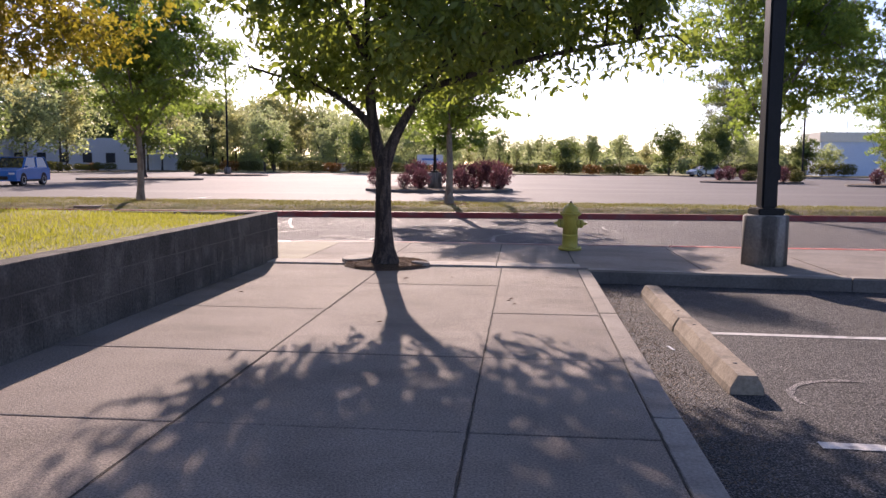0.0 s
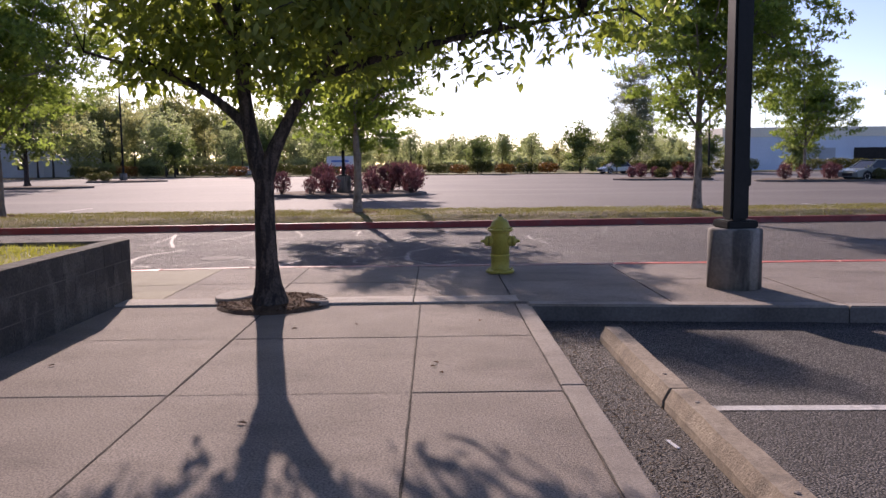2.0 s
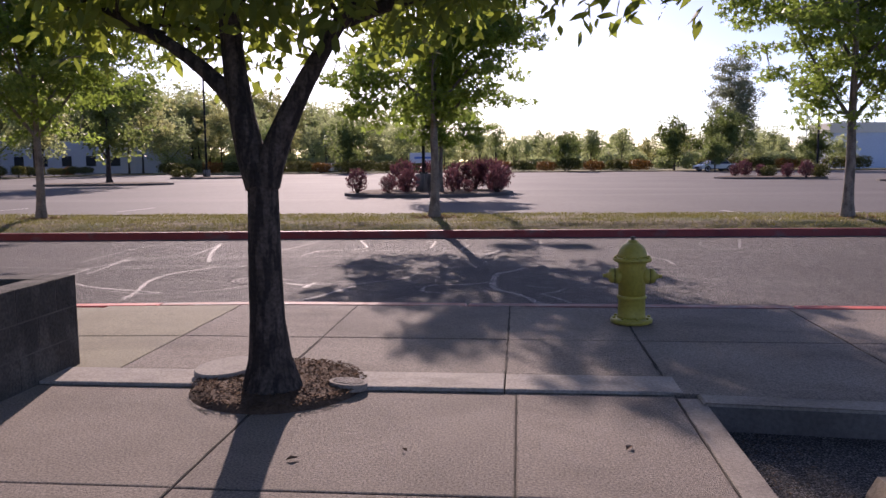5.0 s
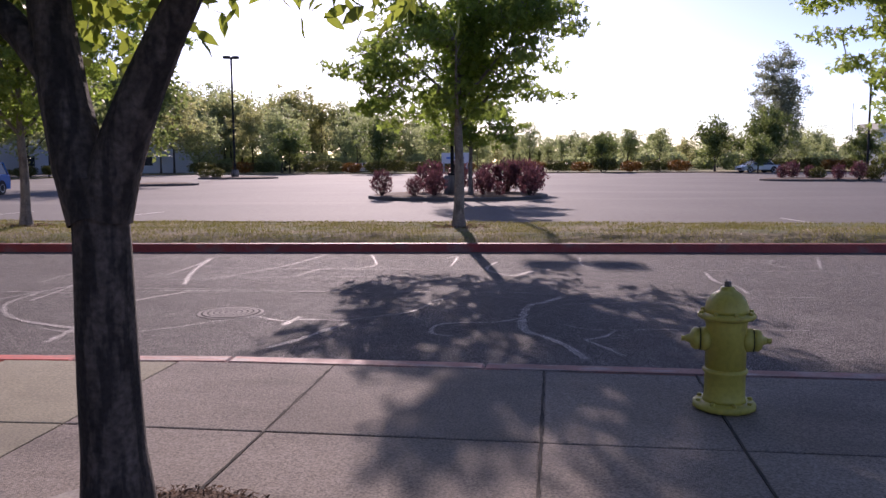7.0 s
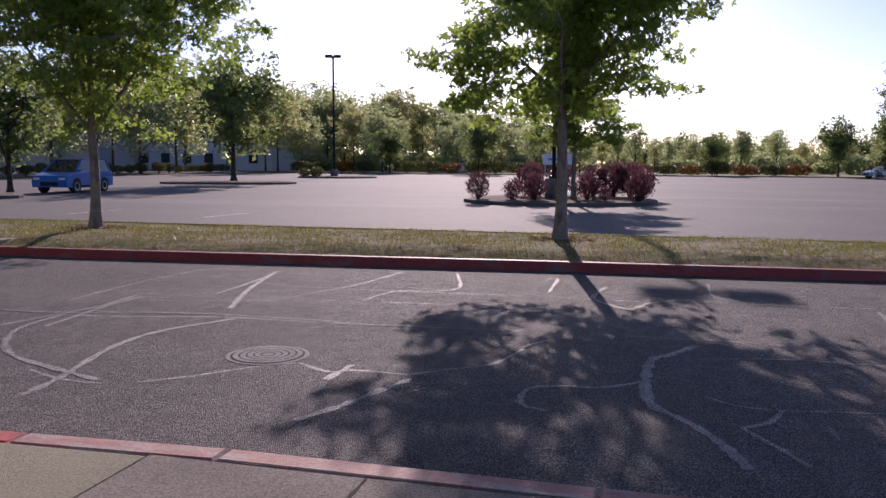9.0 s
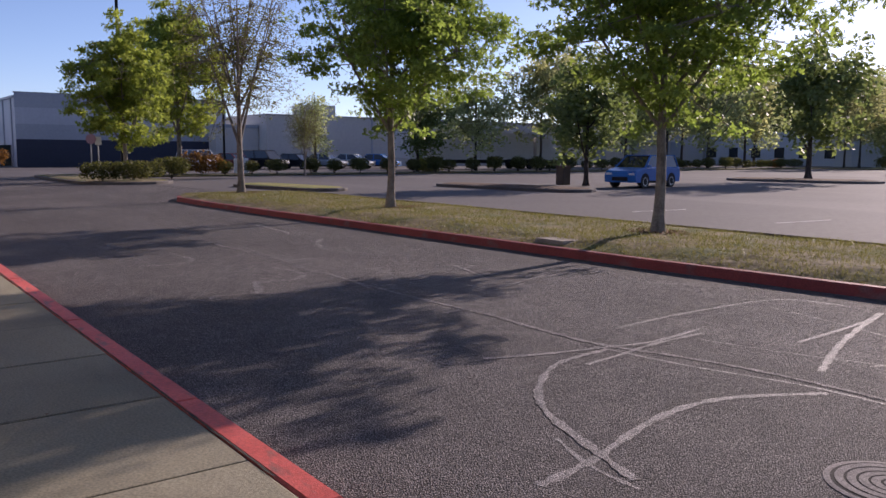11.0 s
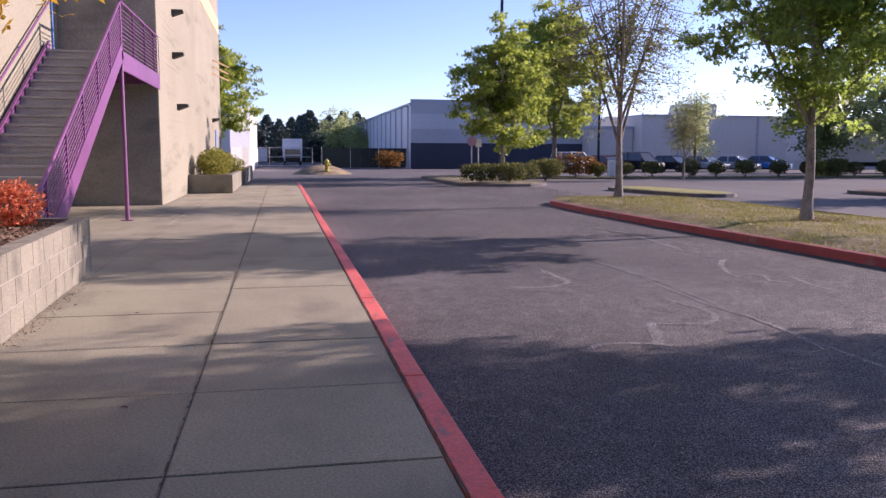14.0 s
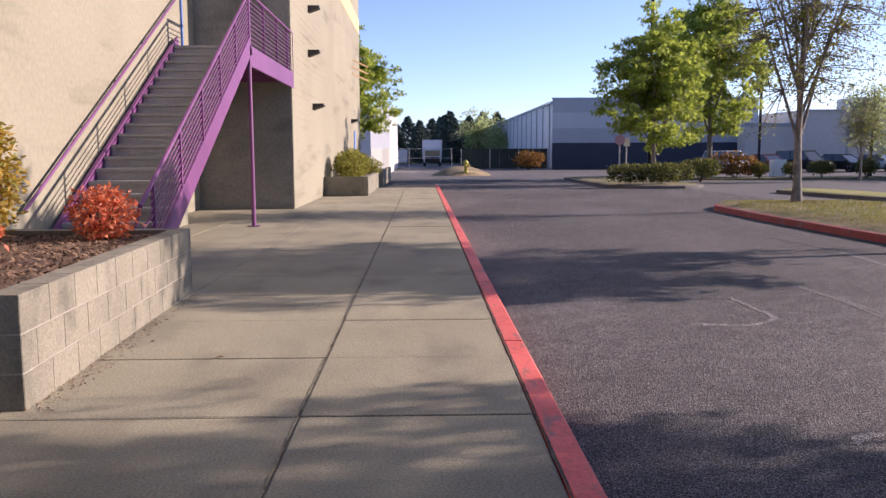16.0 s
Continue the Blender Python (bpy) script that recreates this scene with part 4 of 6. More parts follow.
joint((-3.0, -0.006), (0.93, -0.006), 0.0025, 0.012)
joint((-40.0, 1.36), (-5.28, 1.36), pave_z(-9) + 0.0035, 0.012, M_STRAWJOINT)
joint((-40.0, 1.366), (-5.28, 1.366), pave_z(-9) + 0.0042, 0.004)
joint((-40.0, 2.682), (-5.0, 2.682), pave_z(-9) + 0.0035, 0.012)
joint((-2.2, 2.742), (12.0, 2.742), ZS + 0.0025, 0.010)
for x in (-6.6, -7.92, -9.24, -10.56, -13.2, -17.16, -21.12):
    joint((x, -0.3 if x > -10 else -0.1), (x, 2.66), pave_z(-9) + 0.0035, 0.006)
for x in (-1.52, -0.10, 0.87):
    joint((x, 0.37), (x, 2.73), ZS + 0.0025, 0.012)
# bay markings
for k, y in enumerate((-3.0, -5.74, -8.5, -11.3)):
    bm = bmesh.new()
    ribbon(bm, [(1.72, y), (3.5, y - 0.05), (7.2, y - 0.12)], 0.095, RZ + 0.008, 0.06, rr)
    tagged(part("bay_line", bm, M_LINE), "worn white painted parking bay line", "road marking", "bay lines", "structure")
bm = bmesh.new()
ribbon(bm, [(2.32 + 0.46 * math.cos(1.3 + a * 0.3), -4.9 + 0.46 * math.sin(1.3 + a * 0.3)) for a in range(8)], 0.045, RZ + 0.0075, 0.4, rr)
tagged(part("bay_symbol", bm, M_SEALFAINT), "faded round painted symbol on asphalt", "road marking", kind="structure")
for x, y, ang in ((6.2, 17.4, 100), (9.5, 17.2, 100), (13.0, 17.6, 100), (-12.5, 19.5, 84), (-17, 19.5, 84)):
    bm = bmesh.new()
    d = Vector((math.cos(radians(ang)), math.sin(radians(ang)), 0)) * 1.1
    ribbon(bm, [(x, y), (x + d.x, y + d.y), (x + 2 * d.x, y + 2 * d.y)], 0.08, RZ + 0.004, 0.1, rr)
    tagged(part("lot_line", bm, M_LINE), "thin worn white parking line", "road marking", "lot lines", "structure")

# ---- planter walls ----
def wall_run(parent, a, b, z0, courses, ch, length=0.4, thick=0.19, first=0, mat=None):
    """Bonded concrete blocks from a to b, the face on the right hand side."""
    a, b = Vector((*a, 0)), Vector((*b, 0))
    d = (b - a).normalized()
    ang = math.atan2(d.y, d.x)
    L = (b - a).length
    bmc = bmesh.new()
    box(bmc, 0.003, L - 0.003, 0.003, thick - 0.003, z0 - 0.1, z0 + courses * ch - 0.004, 0, Matrix.Translation(a) @ Matrix.Rotation(ang, 4, "Z"))
    part("mortar_core", bmc, M_MORTARSHADE if mat else M_MORTAR, parent)
    for c in range(courses):
        x = 0.0
        off = length / 2 if (c + first) % 2 else length
        while x < L - 0.01:
            w = min(off, L - x)
            off = length
            key = ("block", round(w, 3), ch, thick, mat)
            if key not in slab_cache:
                bb = bmesh.new()
                g = 0.0015
                box(bb, g, w - g, 0, thick, g, ch - g * 0.6, 0.004)
                slab_cache[key] = finish(bb, "block", mat or M_BLOCK)
            ob = new("block", slab_cache[key])
            ob.parent = parent
            p = a + d * x
            ob.matrix_basis = Matrix.Translation((p.x, p.y, z0 + c * ch)) @ Matrix.Rotation(ang, 4, "Z")
            x += w

P1 = [(-2.98, 0.48), (-9.2, -0.10)]
pw1 = thing("planter_wall", "weathered grey concrete block wall holding a raised lawn", "wall", kind="structure")
# this wall's shade is painted in by the darker block colour
wall_run(pw1, (-2.98, -19.5), (-2.98, 0.48), 0.0, 3, 0.207, 0.42, mat=M_BLOCKSHADE)
wall_run(pw1, (-3.18, 0.46), P1[1], 0.0, 3, 0.207, 0.42, mat=M_BLOCKSHADE)
wall_run(pw1, (-9.2, -0.30), (-9.2, -2.85), 0.0, 3, 0.207, 0.42, mat=M_BLOCKSHADE)
def lawn_z(x, y):
    return 0.575 + 0.05 * min(1.0, max(0.0, (-3.3 - x) / 2.5)) + 0.02 * noise.noise(Vector((x * 0.7, y * 0.7, 1)))
bm = bmesh.new()
grid = [[bm.verts.new((x, y, lawn_z(x, y))) for y in [-19.5 + 0.4 * j for j in range(50)]] for x in [-3.165 - 0.4 * i for i in range(15)]]
for i in range(14):
    for j in range(49):
        bm.faces.new((grid[i][j], grid[i + 1][j], grid[i + 1][j + 1], grid[i][j + 1]))
structure("lawn", bm, M_LAWN, "bright raised lawn with dry patches", "grass")
blades("lawn_grass", "short sunlit green grass of the raised lawn", (-8.7, -3.2, -9, 0.05), 60000, 0.05, 0.009, L_LAWN, lawn_z, 8)

pw2 = thing("planter_wall", "sunlit concrete block planter wall round a bark bed", "wall", kind="structure")
wall_run(pw2, (-10.72, -0.22), (-14.85, -0.42), -0.03, 3, 0.229, 0.42)
wall_run(pw2, (-10.72, -2.84), (-10.72, -0.23), -0.03, 3, 0.229, 0.42, first=1)
wall_run(pw2, (-14.86, -0.62), (-14.86, -2.84), -0.03, 3, 0.229, 0.42)
def bed_z(x, y):
    return 0.60 + 0.03 * noise.noise(Vector((x * 1.5, y * 1.5, 2)))
bm = bmesh.new()
grid = [[bm.verts.new((x, y, bed_z(x, y))) for y in [-2.84 + 0.22 * j for j in range(12)]] for x in [-10.82 - 0.3 * i for i in range(14)]]
for i in range(13):
    for j in range(11):
        bm.faces.new((grid[i][j], grid[i + 1][j], grid[i + 1][j + 1], grid[i][j + 1]))
structure("planter_bed", bm, M_MULCH, "raised bed covered with brown bark mulch", "flower bed")
chips("bark_chips", "loose brown bark chips on the planter bed", (-14.7, -10.9, -2.7, -0.45), 2600, 0.075, M_CHIP, bed_z, 3)

pw3 = thing("planter_wall", "low concrete planter against the tan building", "wall", kind="structure")
for x0, x1, y1, h in ((-42.0, -34.5, 0.2, 0.66), (-52.0, -42.1, 0.35, 0.72)):
    bm = bmesh.new()
    box(bm, x0, x1, y1 - 0.2, y1, 0, h, 0.015)
    box(bm, x1 - 0.2, x1 - 0.002, -1.34, y1 - 0.202, 0, h, 0.015)
    part("side", bm, M_BLOCK, pw3)
    bm = bmesh.new()
    box(bm, x0 + 0.02, x1 - 0.21, -1.34, y1 - 0.21, 0, h - 0.08)
    part("soil", bm, M_MULCH, pw3)

# ---- the tan building ----
bld = thing("tan_building", "tall tan concrete block building with purple outside stair", "building", kind="structure")
bm = bmesh.new()
box(bm, -23.3, -9.6, -25, -2.86, -0.1, 10.5)
part("stair_wall", bm, M_WALL, bld, "tan block wall in sunshine")
bm = bmesh.new()
box(bm, -28.0, -23.302, -25, -3.86, -0.1, 10.5)
part("alcove_wall", bm, M_WALL, bld)
bm = bmesh.new()
box(bm, -52.0, -28.002, -25, -1.35, -0.1, 10.5, 0.015)
part("tower_wall", bm, M_WALL, bld)
bm = bmesh.new()
box(bm, -28.0, -27.99, -3.85, -1.37, 0.0, 10.4)
part("return_wall", bm, M_GREYWALL, bld, "grey rendered return wall")
bm = bmesh.new()
box(bm, -52.02, -27.98, -1.4, -1.34, 7.95, 8.75)
part("band", bm, M_PEACH, bld, "peach painted band")
# block courses showing as fine recessed joints
bm = bmesh.new()
for k in range(1, 40):
    z = 0.203 * k
    box(bm, -51.9, -28.05, -1.349, -1.346, z - 0.004, z + 0.004)
part("bed_joints", bm, M_MORTAR, bld)
bm = bmesh.new()
box(bm, -23.36, -23.302, -3.0, -2.82, 3.6, 6.0, 0.004)
part("door_jamb", bm, M_SIGNBLUE, bld, "blue painted door jamb")
for x, z, w in ((-31.6, 5.81, 0.34), (-31.4, 4.47, 0.34), (-32.3, 2.92, 0.5), (-46.4, 3.03, 0.5)):
    lt = thing("wall_light", "dark bronze wedge light on the tan wall", "wall light", pose(x, -1.35, z), "wall lights")
    bm = bmesh.new()
    q = [bm.verts.new(v) for v in ((-w / 2, 0, -0.1), (w / 2, 0, -0.1), (w / 2, 0, 0.1), (-w / 2, 0, 0.1), (-w / 2, 0.34, 0.03), (w / 2, 0.34, 0.03), (w / 2, 0.34, 0.1), (-w / 2, 0.34, 0.1))]
    for f in ((0, 1, 2, 3), (4, 5, 6, 7), (0, 1, 5, 4), (1, 2, 6, 5), (2, 3, 7, 6), (3, 0, 4, 7)):
        bm.faces.new([q[i] for i in f])
    part("housing", bm, M_BRONZE, lt)
    bm = bmesh.new()
    box(bm, -w / 2 + 0.03, w / 2 - 0.03, 0.05, 0.30, -0.075, -0.07, 0, Matrix.Rotation(radians(20), 4, "X"))
    part("lens", bm, M_LENS, lt)
sg = thing("wall_bracket", "three slim tan bars projecting from the wall", "bracket")
for k in range(3):
    bm = bmesh.new()
    bar(bm, (-47.4 + 0.2 * k, -1.36, 6.1 - 0.35 * k), (-47.9 + 0.2 * k, -0.6, 5.78 - 0.35 * k), 0.06, 0.06)
    part("bar", bm, M_PEACH, sg)
bm = bmesh.new()
box(bm, -48.3, -47.6, -1.35, -1.31, 1.4, 2.6, 0.01)
tagged(part("wall_sign", bm, M_SIGNBLUE), "small blue sign plate on the tan wall", "sign")

# ---- stair ----
stair = thing("outside_stair", "purple steel stair with grey steps against the wall", "stairs", kind="structure")
N, TOPX, BOTX, TOPZ, YO, YI = 20, -22.75, -16.45, 3.55, -1.36, -2.78
run, rise_s = (BOTX - TOPX) / N, TOPZ / N
step_me = None
for k in range(N):
    if step_me is None:
        bm = bmesh.new()
        box(bm, -run - 0.02, 0.03, YI + 0.03, YO - 0.03, -0.055, 0.0, 0.008)
        box(bm, -0.012, 0.0, YI + 0.03, YO - 0.03, -rise_s - 0.004, -0.05)
        step_me = finish(bm, "step", M_STEP)
    ob = new("step", step_me)
    ob.parent = stair
    ob.location = (BOTX - run * k, 0, rise_s * (k + 1))
slope = Vector((TOPX - BOTX, 0, TOPZ)).normalized()
def on_slope(s, y, up=0.0):
    p = Vector((BOTX, 0, 0)).lerp(Vector((TOPX, 0, TOPZ)), s)
    return (p.x, y, p.z + up)
for y in (YO, YI):
    bm = bmesh.new()
    bar(bm, on_slope(-0.04, y, 0.02), on_slope(1.01, y, 0.02), 0.05, 0.34)
    part("stringer", bm, M_PURPLE, stair)
LX0, LX1 = -27.98, TOPX
bm = bmesh.new()
box(bm, LX0, LX1, -3.84, YO - 0.03, TOPZ - 0.06, TOPZ, 0.005)
part("landing", bm, M_STEP, stair)
bm = bmesh.new()
box(bm, LX0 - 0.3, LX1 + 0.05, YO - 0.025, YO + 0.025, TOPZ - 0.36, TOPZ + 0.05, 0.006)
part("fascia", bm, M_PURPLE, stair)
bm = bmesh.new()
box(bm, LX1 - 0.1, LX1 - 0.02, YI, YO - 0.03, TOPZ - 0.36, TOPZ - 0.065, 0.006)
for x in (-24.2, -25.7, -27.2):
    box(bm, x, x + 0.08, -3.83, YO - 0.03, TOPZ - 0.3, TOPZ - 0.065)
part("joist", bm, M_PURPLE, stair)
bm = bmesh.new()
rod(bm, (-22.7, -1.36, pave_z(-22)), (-22.7, -1.36, TOPZ - 0.36), 0.045, n=14)
part("support_post", bm, M_PURPLE, stair)
bm = bmesh.new()
box(bm, -22.82, -22.58, -1.48, -1.24, pave_z(-22), pave_z(-22) + 0.015)
part("base_plate", bm, M_PURPLE, stair)
RAIL = 1.0
for k in range(6):
    s = 0.02 + 0.98 * k / 5
    bm = bmesh.new()
    bar(bm, on_slope(s, YO, 0.05), on_slope(s, YO, RAIL + 0.02), 0.045, 0.045)
    part("baluster_post", bm, M_PURPLE, stair)
for k in range(8):
    bm = bmesh.new()
    u = 0.27 + 0.09 * k
    rod(bm, on_slope(0.0, YO, u), on_slope(1.0, YO, u), 0.011, n=6)
    part("guard_bar", bm, M_PURPLE, stair)
bm = bmesh.new()
rod(bm, on_slope(-0.06, YO, RAIL + 0.03), on_slope(1.0, YO, RAIL + 0.03), 0.03, n=10)
part("handrail", bm, M_PURPLE, stair)
bm = bmesh.new()
rod(bm, on_slope(-0.06, YO - 0.12, 0.55), on_slope(0.02, YO - 0.02, 0.6), 0.02, n=8)
rod(bm, on_slope(-0.06, YO, RAIL + 0.03), on_slope(-0.06, YO - 0.12, 0.55), 0.02, n=8)
part("rail_return", bm, M_PURPLE, stair)
for x in (-22.8, -24.3, -25.9, -27.4, -28.26):
    bm = bmesh.new()
    bar(bm, (x, YO, TOPZ + 0.04), (x, YO, TOPZ + RAIL + 0.08), 0.045, 0.045)
    part("baluster_post", bm, M_PURPLE, stair)
for k in range(10):
    bm = bmesh.new()
    z = TOPZ + 0.13 + 0.09 * k
    rod(bm, (-22.8, YO, z), (-28.26, YO, z), 0.011, n=6)
    part("guard_bar", bm, M_PURPLE, stair)
bm = bmesh.new()
rod(bm, (-22.75, YO, TOPZ + RAIL + 0.08), (-28.28, YO, TOPZ + RAIL + 0.08), 0.03, n=10)
part("handrail", bm, M_PURPLE, stair)
bm = bmesh.new()
rod(bm, on_slope(-0.05, YI - 0.0, 0.93), on_slope(1.05, YI, 0.93), 0.024, n=10)
for k in range(5):
    p = on_slope(0.05 + 0.22 * k, YI, 0.9)
    bar(bm, p, (p[0], -2.855, p[2] - 0.03), 0.025, 0.025)
part("wall_handrail", bm, M_PURPLE, stair)

# ---- street things ----
def hydrant(m, label, detail=True):
    th = thing("fire_hydrant", label, "fire hydrant", m)
    n = 28 if detail else 12
    def turned(name, prof, mat=M_YELLOW, mm=None, lab=""):
        b = bmesh.new()
        lathe(b, prof, n, mm)
        return part(name, b, mat, th, lab, True)
    turned("base_flange", [(0.155, 0.0), (0.18, 0.012), (0.18, 0.038), (0.172, 0.046), (0.13, 0.05)])
    turned("lower_barrel", [(0.128, 0.045), (0.118, 0.07), (0.116, 0.215), (0.126, 0.222), (0.130, 0.232), (0.126, 0.242), (0.117, 0.248)])
    turned("upper_barrel", [(0.116, 0.24), (0.116, 0.50), (0.122, 0.53), (0.130, 0.54)])
    turned("bonnet_flange", [(0.130, 0.535), (0.158, 0.545), (0.166, 0.555), (0.163, 0.572), (0.13, 0.578)])
    turned("bonnet", [(0.128, 0.575), (0.126, 0.60), (0.112, 0.645), (0.088, 0.68), (0.055, 0.705), (0.042, 0.71), (0.040, 0.725), (0.030, 0.73)])
    b = bmesh.new()
    lathe(b, [(0.021, 0.725), (0.021, 0.757), (0.015, 0.762)], 5)
    part("operating_nut", b, M_IRON, th, "dark worn nut")
    for a in (0, 90, 180):
        mm = Matrix.Rotation(radians(a), 4, "Z") @ Matrix.Translation((0, 0, 0.415)) @ Matrix.Rotation(radians(90), 4, "Y")
        big = 1.25 if a == 90 else 1.0
        b = bmesh.new()
        lathe(b, [(0.074 * big, 0.09), (0.070 * big, 0.125), (0.068 * big, 0.148)], 18, mm)
        part("outlet", b, M_YELLOW, th, "", True)
        b = bmesh.new()
        lathe(b, [(0.071 * big, 0.147), (0.071 * big, 0.151)], 18, mm)
        part("gasket", b, M_RUBBER, th)
        b = bmesh.new()
        lathe(b, [(0.066 * big, 0.15), (0.066 * big, 0.178), (0.052 * big, 0.196), (0.026, 0.205), (0.022, 0.225)], 16, mm)
        lathe(b, [(0.018, 0.22), (0.017, 0.252)], 5, mm)
        part("cap", b, M_YELLOW, th, "", True)
    for z, r, k in ((0.046, 0.155, 8), (0.574, 0.147, 8)):
        for i in range(k):
            a = 2 * math.pi * (i + 0.3) / k
            b = bmesh.new()
            lathe(b, [(0.014, 0), (0.014, 0.014), (0.009, 0.018)], 6, Matrix.Translation((r * math.cos(a), r * math.sin(a), z)))
            part("bolt", b, M_YELLOW, th)
    return th

hydrant(pose(0.905, 2.04, ZS, 0, 0, -4) @ Matrix.Scale(0.94, 4), "olive-yellow painted fire hydrant standing on the pavement")

def lamp_post(m, H, label, base_h=0.63, base_r=0.275, detail=True, heads=2, pole=0.10, arm=0.5):
    th = thing("street_lamp", label, "street lamp", m)
    b = bmesh.new()
    lathe(b, [(base_r, 0.0), (base_r, base_h - 0.02), (base_r - 0.02, base_h)], 36)
    part("concrete_base", b, M_POUR, th, "stained round concrete base", True)
    b = bmesh.new()
    box(b, -0.17, 0.17, -0.17, 0.17, base_h, base_h + 0.085, 0.015)
    part("base_cover", b, M_POLE, th)
    b = bmesh.new()
    box(b, -pole, pole, -pole, pole, base_h + 0.08, H, 0.022)
    part("pole", b, M_POLE, th)
    b = bmesh.new()
    box(b, pole, pole + 0.045, -0.05, 0.05, 1.06, 1.26, 0.012)
    part("cover_plate", b, M_POLE, th)
    for s in ((-1, 1) if heads == 2 else (1,)):
        b = bmesh.new()
        box(b, min(0, s * arm), max(0, s * arm), -0.05, 0.05, H - 0.05, H + 0.05)
        part("arm", b, M_POLE, th)
        b = bmesh.new()
        box(b, s * arm - 0.35, s * arm + 0.35, -0.28, 0.28, H - 0.08, H + 0.16, 0.03)
        head = part("lamp_head", b, M_POLE, th)
        b = bmesh.new()
        box(b, s * arm - 0.3, s * arm + 0.3, -0.23, 0.23, H - 0.092, H - 0.085)
        part("lens", b, M_LENS, head)
    return th

lamp_post(pose(3.27, 0.72, ZS, 0, 0, 8), 8.5, "black square steel lamp post on a concrete base")

def wheel_stop(x, y0, y1, label):
    th = thing("wheel_stop", label, "wheel stop", group="wheel stops")
    b = bmesh.new()
    prof = [(-0.11, 0), (-0.105, 0.045), (-0.06, 0.125), (0.06, 0.125), (0.105, 0.045), (0.11, 0)]
    rings = []
    ys = [y0 + (y1 - y0) * k / 16 for k in range(17)]
    for k, y in enumerate(ys):
        j = 0.004 * noise.noise(Vector((x, y * 5, 1)))
        e = 0.012 if k in (0, 16) else 0.0
        rings.append([b.verts.new((x + (px * (1 - e * 4)) + j, y, RZ + 0.006 + pz * (1 - e * 3) + j * (pz > 0))) for px, pz in prof])
    for r0, r1 in zip(rings, rings[1:]):
        for i in range(5):
            b.faces.new((r0[i], r0[i + 1], r1[i + 1], r1[i]))
    b.faces.new(rings[0][::-1])
    b.faces.new(rings[-1])
    part("stop_body", b, M_STOP, th)
    for y in (y0 + 0.3, y1 - 0.3):
        b = bmesh.new()
        lathe(b, [(0.014, 0.0), (0.014, 0.004), (0.004, 0.006)], 8, Matrix.Translation((x, y, RZ + 0.131)))
        part("anchor_pin", b, M_IRON, th, "rusty anchor pin")
wheel_stop(1.595, -4.86, -2.99, "weathered concrete wheel stop beside the kerb")
wheel_stop(1.585, -2.97, -1.12, "weathered concrete wheel stop in tree shade")
wheel_stop(1.6, -10.4, -8.5, "weathered concrete wheel stop beside the kerb")

# pale scrap of litter by the stop
bm = bmesh.new()
box(bm, -0.012, 0.012, -0.06, 0.06, 0, 0.005, 0.0015)
lit = part("litter", bm, M_SIGNWHITE)
lit.matrix_basis = pose(1.36, -3.62, RZ + 0.006, 2, 3, 12)
tagged(lit, "flattened white scrap lying on the asphalt", "litter")
rl = random.Random(9)
for x, y in ((0.12, -2.35), (0.15, -2.62), (0.10, -2.45), (-1.05, -1.15), (-2.5, -2.3), (-0.55, -1.0), (-0.9, -3.6), (0.5, -0.9), (-4.2, 1.9), (-6.6, 2.0), (-11.9, 0.6), (-9.0, 1.0), (-12.4, -0.05), (-8.1, 0.5)):
    bm = bmesh.new()
    s = rl.uniform(0.018, 0.03)
    q = [bm.verts.new(v) for v in ((-s, 0, 0.002), (0, -s * 0.7, 0.012), (s * 1.3, 0, 0.006), (0, s * 0.7, 0.014), (0, 0, 0.004))]
    for f in ((0, 1, 4), (1, 2, 4), (2, 3, 4), (3, 0, 4)):
        bm.faces.new([q[i] for i in f])
    lf = part("fallen_leaf", bm, M_CHIP)
    lf.matrix_basis = pose(x, y, 0.004 if x > -3 and y < 0 else pave_z(x) + 0.005, 0, 0, rl.uniform(0, 360))
    tagged(lf, "curled dry brown leaf on the pavement", "leaf", "fallen leaves")

chips("gutter_grit", "brown grit and bark crumbs between kerb and stops", (1.04, 1.5, -9, -0.3), 3200, 0.026, M_DIRT, lambda x, y: RZ + 0.004, 21, lambda x, y: random.random() < 1.15 - (x - 1.04) / 0.45)
chips("wall_foot_litter", "dry leaf crumbs along the planter wall foot", (-14.5, -10.7, -0.30, 0.12), 300, 0.03, M_CHIP, lambda x, y: pave_z(x) + 0.001, 22, lambda x, y: y > -0.22 - 0.048 * (-10.7 - x) and y < -0.02 - 0.05 * (-10.7 - x) - 0.1 * random.random())
# manhole and tree pit
mh = thing("manhole_cover", "worn cast iron manhole cover with concentric rings", "manhole", pose(-3.325, 5.31, RZ), kind="")
bm = bmesh.new()
lathe(bm, [(0.335, -0.02), (0.335, 0.004), (0.315, 0.006)], 40)
part("frame_ring", bm, M_COVER, mh)
bm = bmesh.new()
lathe(bm, [(0.30, -0.02), (0.30, 0.007)], 40)
part("cover", bm, M_DARK, mh)
for k, r in enumerate((0.28, 0.222, 0.165, 0.108, 0.05)):
    bm = bmesh.new()
    a, c = [], []
    for i in range(36):
        t = 2 * math.pi * i / 36
        a.append(bm.verts.new((r * math.cos(t), r * math.sin(t), 0.0105)))
        c.append(bm.verts.new(((r - 0.044) * math.cos(t), (r - 0.044) * math.sin(t), 0.0105)))
    for i in range(36):
        bm.faces.new((a[i], a[(i + 1) % 36], c[(i + 1) % 36], c[i]))
    part("ring", bm, M_COVER, mh)

